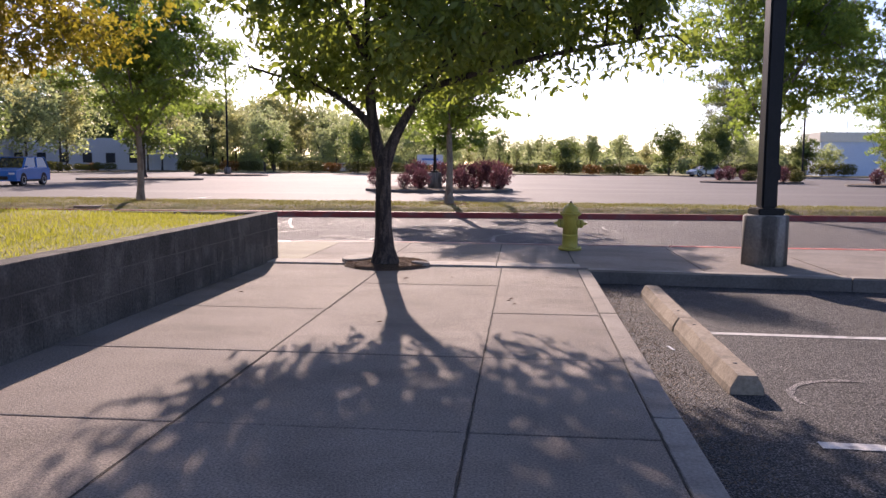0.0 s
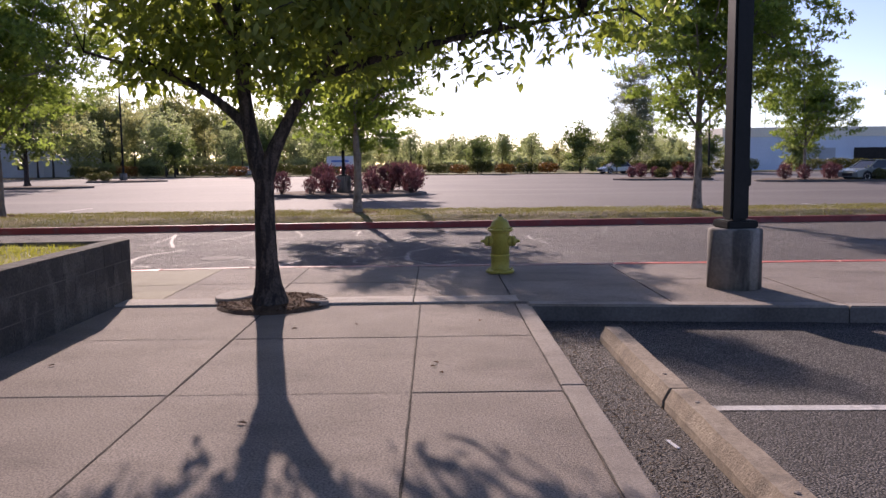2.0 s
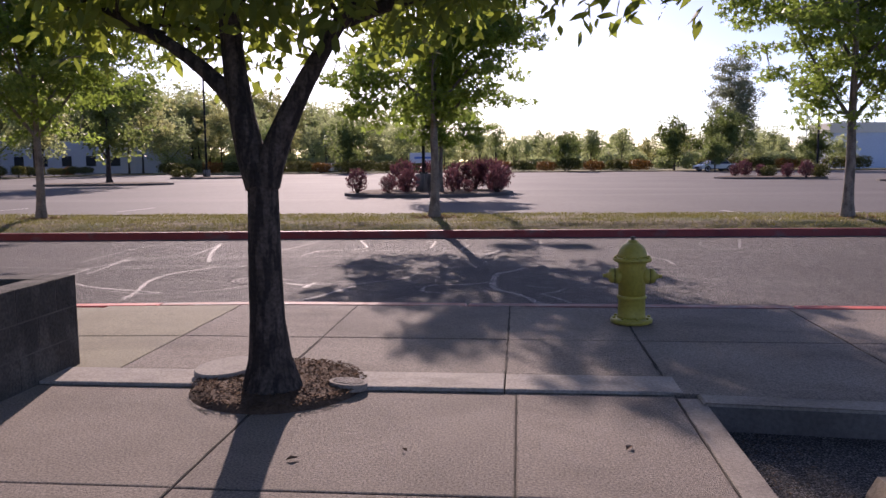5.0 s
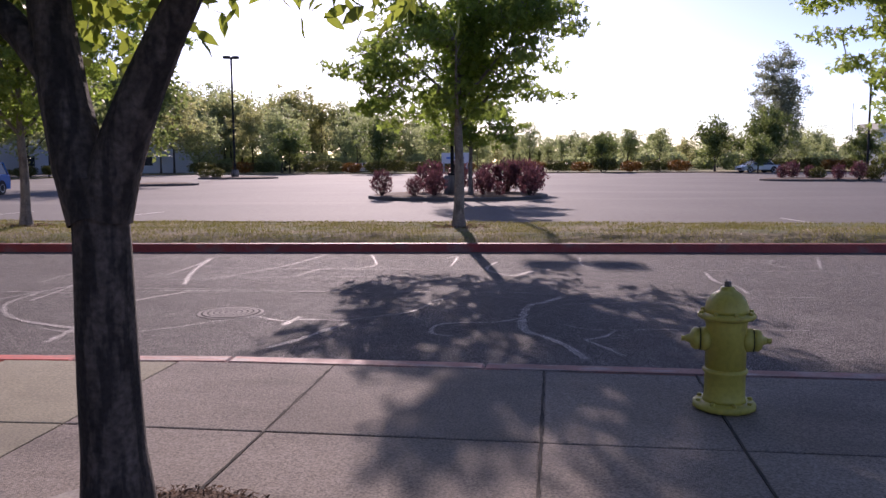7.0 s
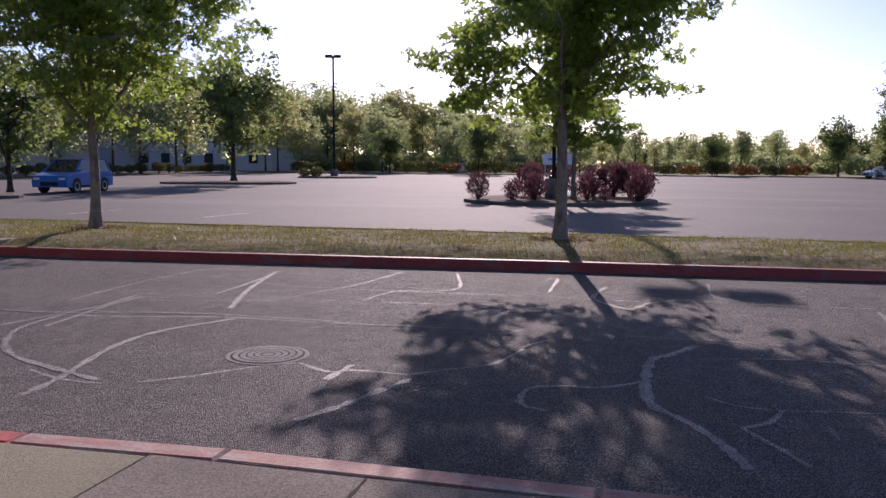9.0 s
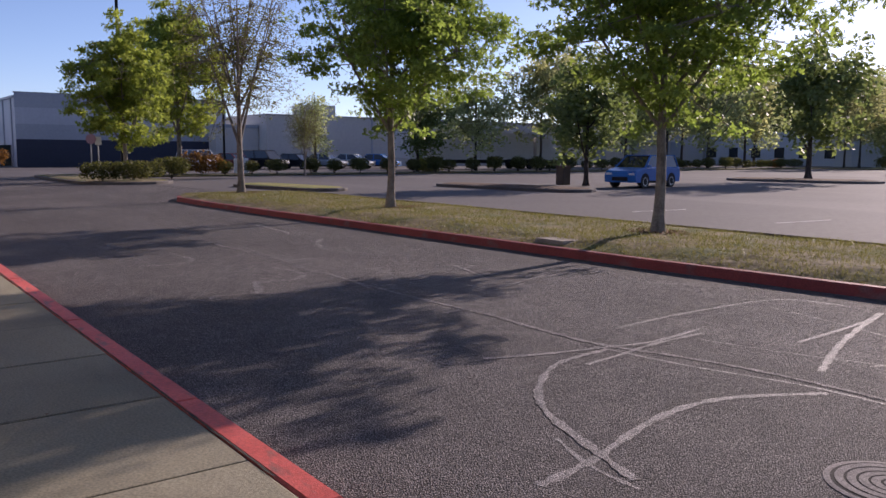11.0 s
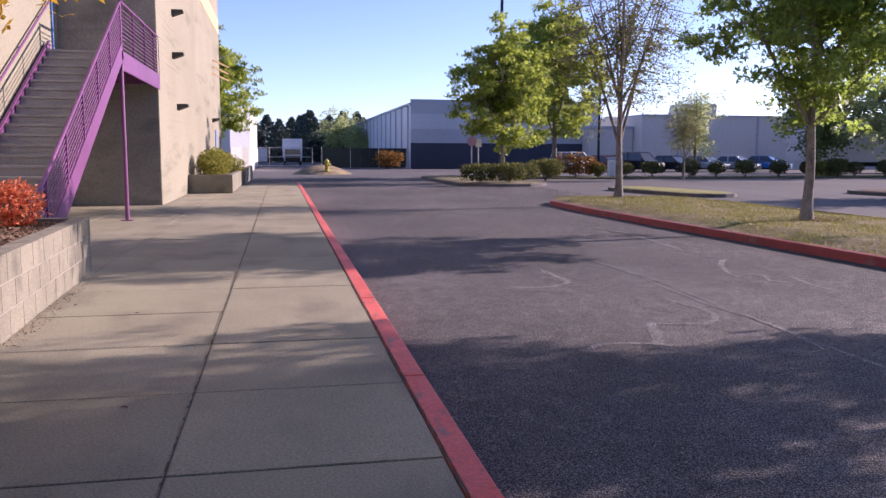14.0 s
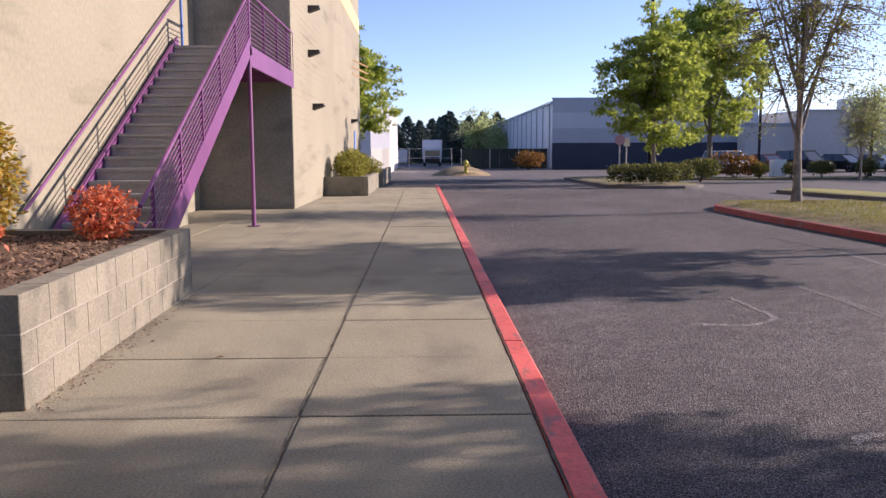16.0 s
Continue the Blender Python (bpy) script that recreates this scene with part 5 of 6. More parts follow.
PIT = (-1.47, 0.06)
def pit_z(x, y):
    r = math.hypot((x - PIT[0]) / 0.56, (y - PIT[1]) / 0.60)
    return 0.026 + 0.035 * max(0.0, 1 - r * r)
bm = bmesh.new()
rings = [[bm.verts.new((PIT[0] + 0.56 * k / 6 * math.cos(a * 0.1745), PIT[1] + 0.60 * k / 6 * math.sin(a * 0.1745), pit_z(PIT[0] + 0.56 * k / 6 * math.cos(a * 0.1745), PIT[1] + 0.60 * k / 6 * math.sin(a * 0.1745)) if k < 6 else -0.02)) for a in range(36)] for k in range(1, 7)]
for r0, r1 in zip(rings, rings[1:]):
    for i in range(36):
        bm.faces.new((r0[i], r0[(i + 1) % 36], r1[(i + 1) % 36], r1[i]))
bm.faces.new(rings[0])
structure("tree_pit", bm, M_MULCH, "round bark-filled tree pit in the pavement", "tree pit")
chips("pit_chips", "loose brown bark chips in the tree pit", (-2.05, -0.9, -0.55, 0.68), 2600, 0.034, M_MULCH, pit_z, 12, lambda x, y: math.hypot((x - PIT[0]) / 0.52, (y - PIT[1]) / 0.56) < 1)
gr = thing("drain_grate", "small round pale plastic drain grate in bark", "drain", pose(-1.03, 0.0, 0.048, 3, 5, 75) @ Matrix.Scale(0.92, 4))
bm = bmesh.new()
lathe(bm, [(0.125, -0.04), (0.125, 0.006), (0.10, 0.010), (0.10, 0.004)], 28)
part("rim", bm, M_KERB, gr)
bm = bmesh.new()
lathe(bm, [(0.10, 0.003), (0.099, 0.0055)], 28)
part("well", bm, M_DARK, gr)
for k in range(6):
    x = -0.075 + 0.03 * k
    h = math.sqrt(0.1 ** 2 - x * x)
    bm = bmesh.new()
    box(bm, x - 0.007, x + 0.007, -h, h, 0.006, 0.013)
    part("grate_bar", bm, M_KERBPALE, gr)
bm = bmesh.new()
lathe(bm, [(0.20, 0.0), (0.205, 0.012), (0.205, 0.04), (0.197, 0.048), (0.05, 0.05)], 32)
lid = part("concrete_lid", bm, M_KERBPALE, smooth=False)
lid.matrix_basis = pose(-1.86, 0.24, 0.03, 3, -4, 0)
tagged(lid, "round pale concrete lid resting by the tree", "lid")

# ---- trees ----
ISLAND_TREE = (-3.4, 30.4)
cherry = tree("street_tree", "forked dark-trunked shade tree with drooping green leaves", 3, 6.0, 1.40, 0.116, (0.95, -0.1, 3.15), (2.85, 2.4, 1.65), 430, 62, 0.125, 0.05, 0.8, M_BARK, L_CHERRY,
    limbs=[((-0.11, -0.02, 1.66), (-0.35, 0.0, 2.08), (-1.30, 0.15, 2.45), 0.066), ((-0.02, -0.04, 1.26), (-0.30, 0.0, 1.95), (-0.22, 0.1, 4.5), 0.096), ((0.0, -0.04, 1.27), (0.15, -0.03, 1.85), (0.98, -0.2, 2.8), 0.093),
           ((-0.62, 0.05, 2.15), (-1.1, 0.3, 2.3), (-1.9, 0.5, 2.55), 0.03), ((0.5, -0.05, 2.2), (0.9, -0.4, 2.7), (1.9, -0.8, 3.1), 0.045), ((0.48, -0.08, 2.18), (1.6, 0.1, 2.62), (3.45, 0.1, 2.85), 0.045), ((-0.19, 0.05, 2.3), (0.0, 0.8, 3.0), (0.1, 1.7, 3.7), 0.045), ((-0.2, 0.05, 2.5), (-0.4, -0.7, 3.1), (-0.5, -1.6, 3.4), 0.045)],
    oval=True, lean=(-0.16, -0.3), cl_r=0.38, shell=0.42, gap=-0.08, gscale=1.0, bottom=2.08, slope=0.2, slope_x=0.36, rough=0.6, flare=1.7, twig=0.009, flatc=0.8)
cherry.matrix_basis = pose(-1.455, -0.11, 0.0) @ Matrix.Scale(0.97, 4)

oak_a = tree("street_tree", "young street tree with rounded green crown on the strip", 11, 6.5, 2.0, 0.105, (0.15, 0, 3.7), (2.3, 2.2, 2.2), 320, 44, 0.118, 0.1, 0.35, M_BARKPALE, L_MAPLE, oval="lobed", n_limb=10, cl_r=0.40, shell=0.45, gap=-0.14, gscale=1.2, flatc=0.42, taper=0.85, shear=0.36, bottom=2.2, group="strip trees")
oak_b = tree("street_tree", "young street tree with broad green crown on the strip", 23, 7.6, 2.05, 0.112, (0.4, 0, 4.8), (2.85, 2.8, 2.8), 540, 42, 0.118, 0.1, 0.35, M_BARKPALE, L_MAPLE, oval="lobed", n_limb=14, cl_r=0.44, shell=0.5, gap=-0.15, gscale=1.15, flatc=0.42, taper=0.2, bottom=2.1, rise=0.75, sub_share=0.22, group="strip trees")
oak_a.matrix_basis = pose(-1.9, 13.4, strip_z(-1.9, 13.4) - 0.03)
oak_b.matrix_basis = pose(6.9, 13.2, strip_z(6.9, 13.2) - 0.03)
put(oak_b, -11.0, 13.1, strip_z(-11, 13.1) - 0.03, -15, 0.92)
put(oak_b, -19.3, 12.7, strip_z(-19.3, 12.7) - 0.03, 22, 0.96)
oak_b.scale = (1, 1, 1)
put(oak_b, 15.6, 13.2, strip_z(15.6, 13.2) - 0.03, 200)
bare = tree("bare_tree", "thin-leaved tree with spreading pale bare limbs", 31, 7.8, 1.65, 0.125, (0, 0, 4.9), (2.3, 2.2, 2.8), 1100, 11, 0.075, 0.05, 0.2, M_BARKPALE, L_SPARSE, n_limb=15, cl_r=0.3, shell=0.6, gap=-0.4, twig=0.011, rise=1.0, sub_share=0.4)
bare.matrix_basis = pose(-28.0, 12.25, strip_z(-28.0, 12.45) - 0.03)
acer = tree("maple_tree", "slim maple turning orange on the raised lawn", 41, 4.2, 1.3, 0.05, (0.1, 0.15, 2.6), (1.75, 1.75, 1.3), 600, 44, 0.075, 0.058, 0.3, M_BARKPALE, L_ORANGE, oval="lobed", n_limb=7, cl_r=0.34, bottom=1.42, gap=-0.2)
acer.matrix_basis = pose(-8.4, -0.85, 0.56)
acer2 = tree("maple_tree", "maple with green-gold leaves on the raised lawn", 43, 5.6, 1.8, 0.07, (0.7, -0.1, 3.3), (1.9, 1.8, 1.6), 400, 38, 0.085, 0.068, 0.3, M_BARKPALE, L_YELLOW, oval="lobed", n_limb=8, cl_r=0.36, bottom=1.75, gap=-0.2)
acer2.matrix_basis = pose(-6.7, -0.3, 0.55)

# bark mats at the foot of the strip trees
for x, y in ((-1.9, 13.4), (6.9, 13.2), (-11.0, 13.1), (-19.3, 13.0), (-28.0, 12.45)):
    chips("bark_mat", "dark bark mulch ring at a tree foot", (x - 0.6, x + 0.6, y - 0.5, y + 0.5), 240, 0.09, M_CHIP, lambda a, b: strip_z(a, b) + 0.005, int(x * 3 + 200), lambda a, b, x=x, y=y: math.hypot((a - x) / 0.6, (b - y) / 0.5) < 1)

# far tree stock: built once, then repeated
def far_tree(name, label, seed, H, base, rx, leaf, clusters=190, per=26, L=0.36, W=0.27, bark=M_BARK, shell=0.5, gap=-0.2, cz=None, rz=None, r0=0.14, cl=0.75):
    cz = cz or (base + H) / 2
    rz = rz or (H - base) / 2
    return tree(name, label, seed, H, base + 0.2, r0, (0, 0, cz), (rx, rx, rz), clusters, per, L, W, 0.2, bark, leaf, n_limb=6, cl_r=cl, shell=shell, gap=gap, gscale=0.5, twig=0.02, group="distant trees")
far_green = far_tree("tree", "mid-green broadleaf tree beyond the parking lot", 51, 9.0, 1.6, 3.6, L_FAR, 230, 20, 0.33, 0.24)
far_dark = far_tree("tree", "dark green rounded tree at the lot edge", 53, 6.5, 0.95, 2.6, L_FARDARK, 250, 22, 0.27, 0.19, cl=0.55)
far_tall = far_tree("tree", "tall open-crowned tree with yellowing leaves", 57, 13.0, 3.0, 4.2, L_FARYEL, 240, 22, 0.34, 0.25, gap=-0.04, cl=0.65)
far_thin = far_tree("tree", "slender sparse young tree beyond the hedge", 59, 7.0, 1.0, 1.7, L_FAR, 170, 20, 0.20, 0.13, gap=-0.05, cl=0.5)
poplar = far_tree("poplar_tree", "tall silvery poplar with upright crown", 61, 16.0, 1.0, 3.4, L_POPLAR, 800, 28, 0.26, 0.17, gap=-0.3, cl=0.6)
big_oak = tree("tree", "full green tree with golden tips on an island", 67, 9.0, 1.9, 0.14, (0, 0, 5.1), (2.7, 2.7, 3.5), 470, 38, 0.17, 0.14, 0.3, M_BARKPALE, L_GOLDTIP, oval="lobed", n_limb=11, cl_r=0.46, gap=-0.12, flatc=0.5, taper=0.5, bottom=1.7, group="distant trees")
spruce = thing("spruce_tree", "dense blue-green conifer behind the yard", "tree", group="distant trees")
rng = np.random.default_rng(71)
h = rng.uniform(0, 1, 4600) ** 1.25
a = rng.uniform(0, 6.283, 4600)
r = (1 - h ** 2.3) * 3.9 * (0.55 + 0.45 * rng.uniform(0, 1, 4600) ** 0.4) * (1 + 0.22 * np.sin(h * 62))
v, f = leaf_arrays(np.stack([r * np.cos(a), r * np.sin(a), 0.4 + h * 11.5], 1), 0.72, 0.32, 0.5, rng)
part_np("crown", v, f, L_SPRUCE, spruce)
V, F = tube_arrays([(np.array([[0, 0, -0.2], [0, 0, 4], [0, 0, 8], [0, 0, 11.6]]), np.array([0.25, 0.18, 0.1, 0.03]))], 8)
part_np("trunk", V, F, M_BARK, spruce)

big_oak.matrix_basis = pose(-46.5, 13.6, -0.1)
put(big_oak, -55.5, 19.6, -0.1, 70, 1.35)
put(far_thin, -58, 31, -0.2, 0, 1.0)
put(bare, -50, 26.0, -0.1, 150, 0.62)
far_green.matrix_basis = pose(-52, 112, -0.24)
far_dark.matrix_basis = pose(-29.2, 51.0, 0.0) @ Matrix.Scale(1.4, 4)
far_tall.matrix_basis = pose(-58, 112, -0.24)
far_thin.matrix_basis = pose(10, 112, -0.24)
poplar.matrix_basis = pose(28.5, 108, -0.24)
# line of trees west of the lot
for x, y, src, s, ro in ((-57, 40, "d", 1.0, 10), (-58, 47, "g", 0.9, 60), (-57, 54, "t", 0.72, 30), (-60, 60, "t", 0.8, 100), (-58, 67, "g", 1.0, 200), (-59, 75, "t", 0.85, 300), (-60, 84, "g", 1.05, 20), (-61, 93, "t", 0.95, 140), (-66, 103, "g", 1.1, 70), (-72, 95, "t", 1.0, 10), (-68, 80, "g", 1.0, 170)):
    put({"d": far_dark, "g": far_green, "t": far_tall}[src], x, y, -0.2, ro, s * (1.12 if y < 50 else 1.3))
# named trees along the north hedge
for x, y, src, s, ro in ((-34.5, 101, "d", 0.95, 50), (-22.2, 99.5, "d", 1.12, 10), (5.8, 101, "d", 0.78, 80), (19.3, 100, "d", 1.02, 130), (25.4, 99, "d", 1.18, 170), (-46, 118, "t", 0.85, 40), (-40, 114, "g", 1.1, 110), (-52, 104, "t", 1.05, 210), (-30, 120, "g", 1.0, 310), (-17, 118, "g", 0.95, 20), (-12, 125, "g", 0.7, 200), (-6, 118, "h", 1.05, 20), (-3.5, 116, "h", 1.2, 80), (1, 122, "h", 0.9, 150), (10.5, 113, "h", 0.95, 190), (14.5, 114, "h", 1.0, 240), (32, 112, "g", 0.6, 130), (35.5, 97, "d", 0.8, 200), (41, 104, "g", 0.5, 30)):
    put({"d": far_dark, "g": far_green, "t": far_tall, "h": far_thin}[src], x, y, -0.2, ro, s)
# belt of trees beyond the hedge, lower towards the east
rw = random.Random(17)
def belt(x):
    for lim, hh in ((-45, 14.0), (-30, 11.5), (-16, 9.0), (-4, 6.4), (20, 5.4), (36, 6.0)):
        if x < lim:
            return hh
    return 6.0
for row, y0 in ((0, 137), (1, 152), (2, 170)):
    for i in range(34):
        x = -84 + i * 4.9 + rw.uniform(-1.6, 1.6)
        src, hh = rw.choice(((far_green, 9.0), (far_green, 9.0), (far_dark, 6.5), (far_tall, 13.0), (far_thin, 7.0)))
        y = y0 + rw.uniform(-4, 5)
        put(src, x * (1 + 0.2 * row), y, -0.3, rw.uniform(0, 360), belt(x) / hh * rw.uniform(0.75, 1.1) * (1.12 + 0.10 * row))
# island trees to the east
for x, y, src, s, ro in ((26.4, 50.0, "o", 1.12, 30), (29.6, 58, "d", 0.62, 100), (36.8, 52, "d", 0.85, 210), (21.5, 88, "d", 0.6, 10)):
    put({"o": oak_b, "d": far_dark}[src], x, y, -0.1, ro, s)
# young tree on the barberry island
put(oak_a, *ISLAND_TREE, 0.0, 160, 0.92)
# trees beyond the yard
for i in range(13):
    put(spruce, -150 - rw.uniform(0, 14), -12 + i * 2.3, -0.2, rw.uniform(0, 360), rw.uniform(0.62, 0.8))
for i in range(16):
    put(spruce, -230 - rw.uniform(0, 30), 8 + i * 3.6, -0.2, rw.uniform(0, 360), rw.uniform(0.8, 1.1))
spruce.matrix_basis = pose(-146, 7.0, -0.2) @ Matrix.Scale(0.74, 4)
put(far_green, -140, 11.5, -0.2, 20, 1.0)
put(far_green, -132, 14.0, -0.2, 200, 0.75)
put(big_oak, -56.5, -2.5, -0.1, 220, 1.12)

# ---- shrubs and hedges ----
barberry = shrub("barberry_bush", "purple-leaved barberry bush on the bark island", 81, (0.46, 0.46, 0.5), 560, 0.2, 0.05, L_PURPLE, up=1.5, stems=9, group="barberries")
hedge = shrub("hedge_bush", "clipped green hedge bush at the lot edge", 83, (1.15, 0.65, 0.5), 1500, 0.16, 0.10, L_HEDGE, group="hedge bushes", lift=0.28, boxy=0.55)
hedge_r = shrub("hedge_bush", "low rust-tinged hedge bush at the lot edge", 85, (1.1, 0.65, 0.48), 1400, 0.16, 0.10, L_HEDGERUST, group="hedge bushes", lift=0.25, boxy=0.5)
round_b = shrub("round_bush", "rounded dark green bush on a bare stem", 87, (0.75, 0.75, 0.55), 1300, 0.14, 0.09, L_HEDGE, group="round bushes", lift=0.22)
gold = shrub("gold_shrub", "dense gold-green shrub in the concrete planter", 89, (1.25, 0.6, 0.55), 3400, 0.10, 0.06, L_SHRUB, group="planter shrubs")
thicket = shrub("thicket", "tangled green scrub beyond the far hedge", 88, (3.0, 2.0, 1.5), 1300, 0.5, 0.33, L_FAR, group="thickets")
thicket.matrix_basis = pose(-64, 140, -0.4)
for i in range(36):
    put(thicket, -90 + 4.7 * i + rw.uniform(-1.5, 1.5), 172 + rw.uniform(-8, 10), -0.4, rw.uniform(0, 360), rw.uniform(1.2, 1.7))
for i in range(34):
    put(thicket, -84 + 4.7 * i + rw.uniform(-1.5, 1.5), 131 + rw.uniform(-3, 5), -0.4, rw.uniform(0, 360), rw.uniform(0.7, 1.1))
gold.matrix_basis = pose(-36.2, -0.55, 0.52)
put(gold, -38.8, -0.55, 0.5, 180, 0.95)
put(gold, -41.0, -0.5, 0.5, 60, 0.8)
barberry.matrix_basis = pose(-7.0, 30.0, 0.0)
for x, y, s in ((-5.6, 29.6, 0.75), (-4.8, 29.8, 1.0), (-5.5, 33.2, 1.35), (-4.3, 33.6, 1.3), (-2.9, 33.5, 1.25), (-2.1, 33.6, 1.4), (-1.4, 33.4, 1.4), (-2.2, 30.0, 0.55), (-1.0, 30.2, 1.1), (-2.9, 30.6, 1.0), (-0.9, 34.2, 1.2)):
    put(barberry, x, y, -0.02, rw.uniform(0, 360), s)
hedge.matrix_basis = pose(-44, 99.2, -0.24)
for i in range(44):
    x = -46 + 2.9 * i + rw.uniform(-0.3, 0.3)
    if i % 9 in (4,) or abs(x - 22) < 1.5:
        continue
    put(hedge_r if (i % 5 == 2 or (14 < i < 24 and i % 2)) else hedge, x, 99.2 + rw.uniform(-0.5, 0.5), -0.24, rw.uniform(-6, 6), rw.uniform(1.15, 1.4))
hedge_r.matrix_basis = pose(-56.0, 92, -0.24, 0, 0, 90)
for i in range(33):
    y = 22 + 2.2 * i + rw.uniform(-0.3, 0.3)
    put((round_b, round_b, hedge)[i % 3], -54.4 + rw.uniform(-0.4, 0.4), y, -0.06, rw.uniform(0, 360) if i % 3 else 90, rw.uniform(0.72, 1.0))
round_b.matrix_basis = pose(-53.4, 18.6, -0.2)
for x, y, s in ((-43.2, 11.5, 0.82), (-43.3, 13.0, 0.85), (-46.0, 14.6, 0.8), (-50, 17.2, 0.95)):
    put(hedge, x, y, -0.1, 90, s)
put(hedge_r, -84.5, 12.4, -0.2, 30, 1.5)
put(hedge_r, -55.0, 21.0, -0.2, 80, 1.3)
put(gold, -56.0, 40.5, -0.2, 90, 1.2)
for x, y, s in ((16.4, 59.5, 1.0), (17.4, 60.5, 1.2), (18.4, 59.8, 0.9), (19.0, 55.5, 1.0), (20.2, 55.2, 1.2), (24.4, 48.6, 1.1), (25.6, 48.2, 1.0), (27.4, 48.4, 1.15), (28.4, 49.4, 1.0)):
    put(barberry, x, y, -0.05, rw.uniform(0, 360), s)
for x, y, s in ((18.6, 58.6, 0.8), (21.4, 56, 0.9), (23.2, 62, 0.9), (28.6, 46.8, 0.7), (29.8, 46.4, 0.75), (-31.5, 70.5, 0.9), (-32.8, 70.8, 0.8)):
    put(round_b, x, y, -0.25, rw.uniform(0, 360), s)
nand = shrub("nandina_bush", "bright coral-red nandina bush in the bark bed", 91, (0.40, 0.40, 0.34), 1500, 0.085, 0.038, L_NANDINA, group="nandinas", stems=8)
nand.matrix_basis = pose(-14.3, -1.12, 0.58)
nand.scale = (0.82, 0.82, 0.82)
put(nand, -12.3, -1.5, 0.58, 120, 0.82)
olive = shrub("tall_nandina", "tall yellow-green nandina with leggy stems", 93, (0.5, 0.45, 0.66), 3400, 0.085, 0.036, L_OLIVE, stems=9)
olive.matrix_basis = pose(-13.9, -2.2, 0.58)
put(nand, -13.75, -2.3, 1.55, 40, 0.75)

# ---- islands in the lot ----
def island(x0, x1, y0, y1, label, material=M_MULCH, ang=0.0, kerb=M_KERBDARK):
    th = thing("lot_island", label, "traffic island", kind="structure", group="lot islands")
    cx, cy = (x0 + x1) / 2, (y0 + y1) / 2
    rr0 = min(x1 - x0, y1 - y0) / 2
    pts = []
    for sx, sy, a0 in ((1, -1, -90), (1, 1, 0), (-1, 1, 90), (-1, -1, 180)):
        for k in range(5):
            a = radians(a0 + 22.5 * k)
            c, s = math.cos(radians(ang)), math.sin(radians(ang))
            px, py = sx * ((x1 - x0) / 2 - rr0) + rr0 * math.cos(a), sy * ((y1 - y0) / 2 - rr0) + rr0 * math.sin(a)
            pts.append((cx + px * c - py * s, cy + px * s + py * c))
    b = bmesh.new()
    prism(b, pts, RZ - 0.05, 0.0, 0.02, 0.02)
    part("kerb", b, kerb, th)
    b = bmesh.new()
    q = [(cx + (x - cx) * 0.94, cy + (y - cy) * (0.9 if y1 - y0 < 3 else 0.94)) for x, y in pts]
    prism(b, q, -0.02, 0.03, 0.15, 0.028)
    part("bed", b, material, th)
island(-7.9, -0.3, 28.3, 34.9, "kerbed bark island with barberries in the lot")
island(-33.5, -24.2, 47.6, 51.8, "kerbed island with one dark tree", ang=14)
island(-33.5, -26.0, 68.5, 74.5, "kerbed island with a tall lamp post", ang=10)
island(-34.5, -25.5, 25.2, 27.6, "low kerbed island in tree shade", ang=8)
island(-38.5, -31.5, 16.3, 18.6, "kerbed grass island beside the strip", M_LAWN, ang=10)
island(-57, -41.8, 10.6, 15.2, "kerbed island with hedge and tree", M_SOIL)
island(14.5, 22.5, 55, 61, "kerbed planted island in the lot")
island(22.5, 33, 46, 51.5, "kerbed planted island with a tree")
bm = bmesh.new()
prism(bm, [(-57.5, 16.5), (-53.2, 16.5), (-53.2, 96), (75, 96), (75, 102.5), (-57.5, 102.5)], -0.5, -0.06, 0.02, 0.02)
structure("lot_border", bm, M_SOIL, "kerbed planting border round the parking lot", "verge")
lamp_post(pose(-30.3, 72.0, 0.0, 0, 0, 20), 11.2, "tall dark twin-head lamp post in the lot", 0.7, 0.35, heads=2, pole=0.09, arm=0.4)
lamp_post(pose(-4.3, 31.6, 0.0, 0, 0, 0), 8.5, "dark lamp post among barberry bushes", 0.8, 0.35, pole=0.07)
lamp_post(pose(-57.5, 23.5, -0.1, 0, 0, 90), 8.2, "slim grey lamp post by the hedge", 0.5, 0.25, heads=1, pole=0.07)
lamp_post(pose(-60.5, 17.3, -0.1, 0, 0, 90), 14.0, "tall dark lamp post behind the trees", 0.5, 0.25, heads=2, pole=0.09)
lamp_post(pose(31, 84, -0.1, 0, 0, 90), 9.0, "far dark lamp post in the lot", 0.5, 0.25, heads=2, pole=0.09)

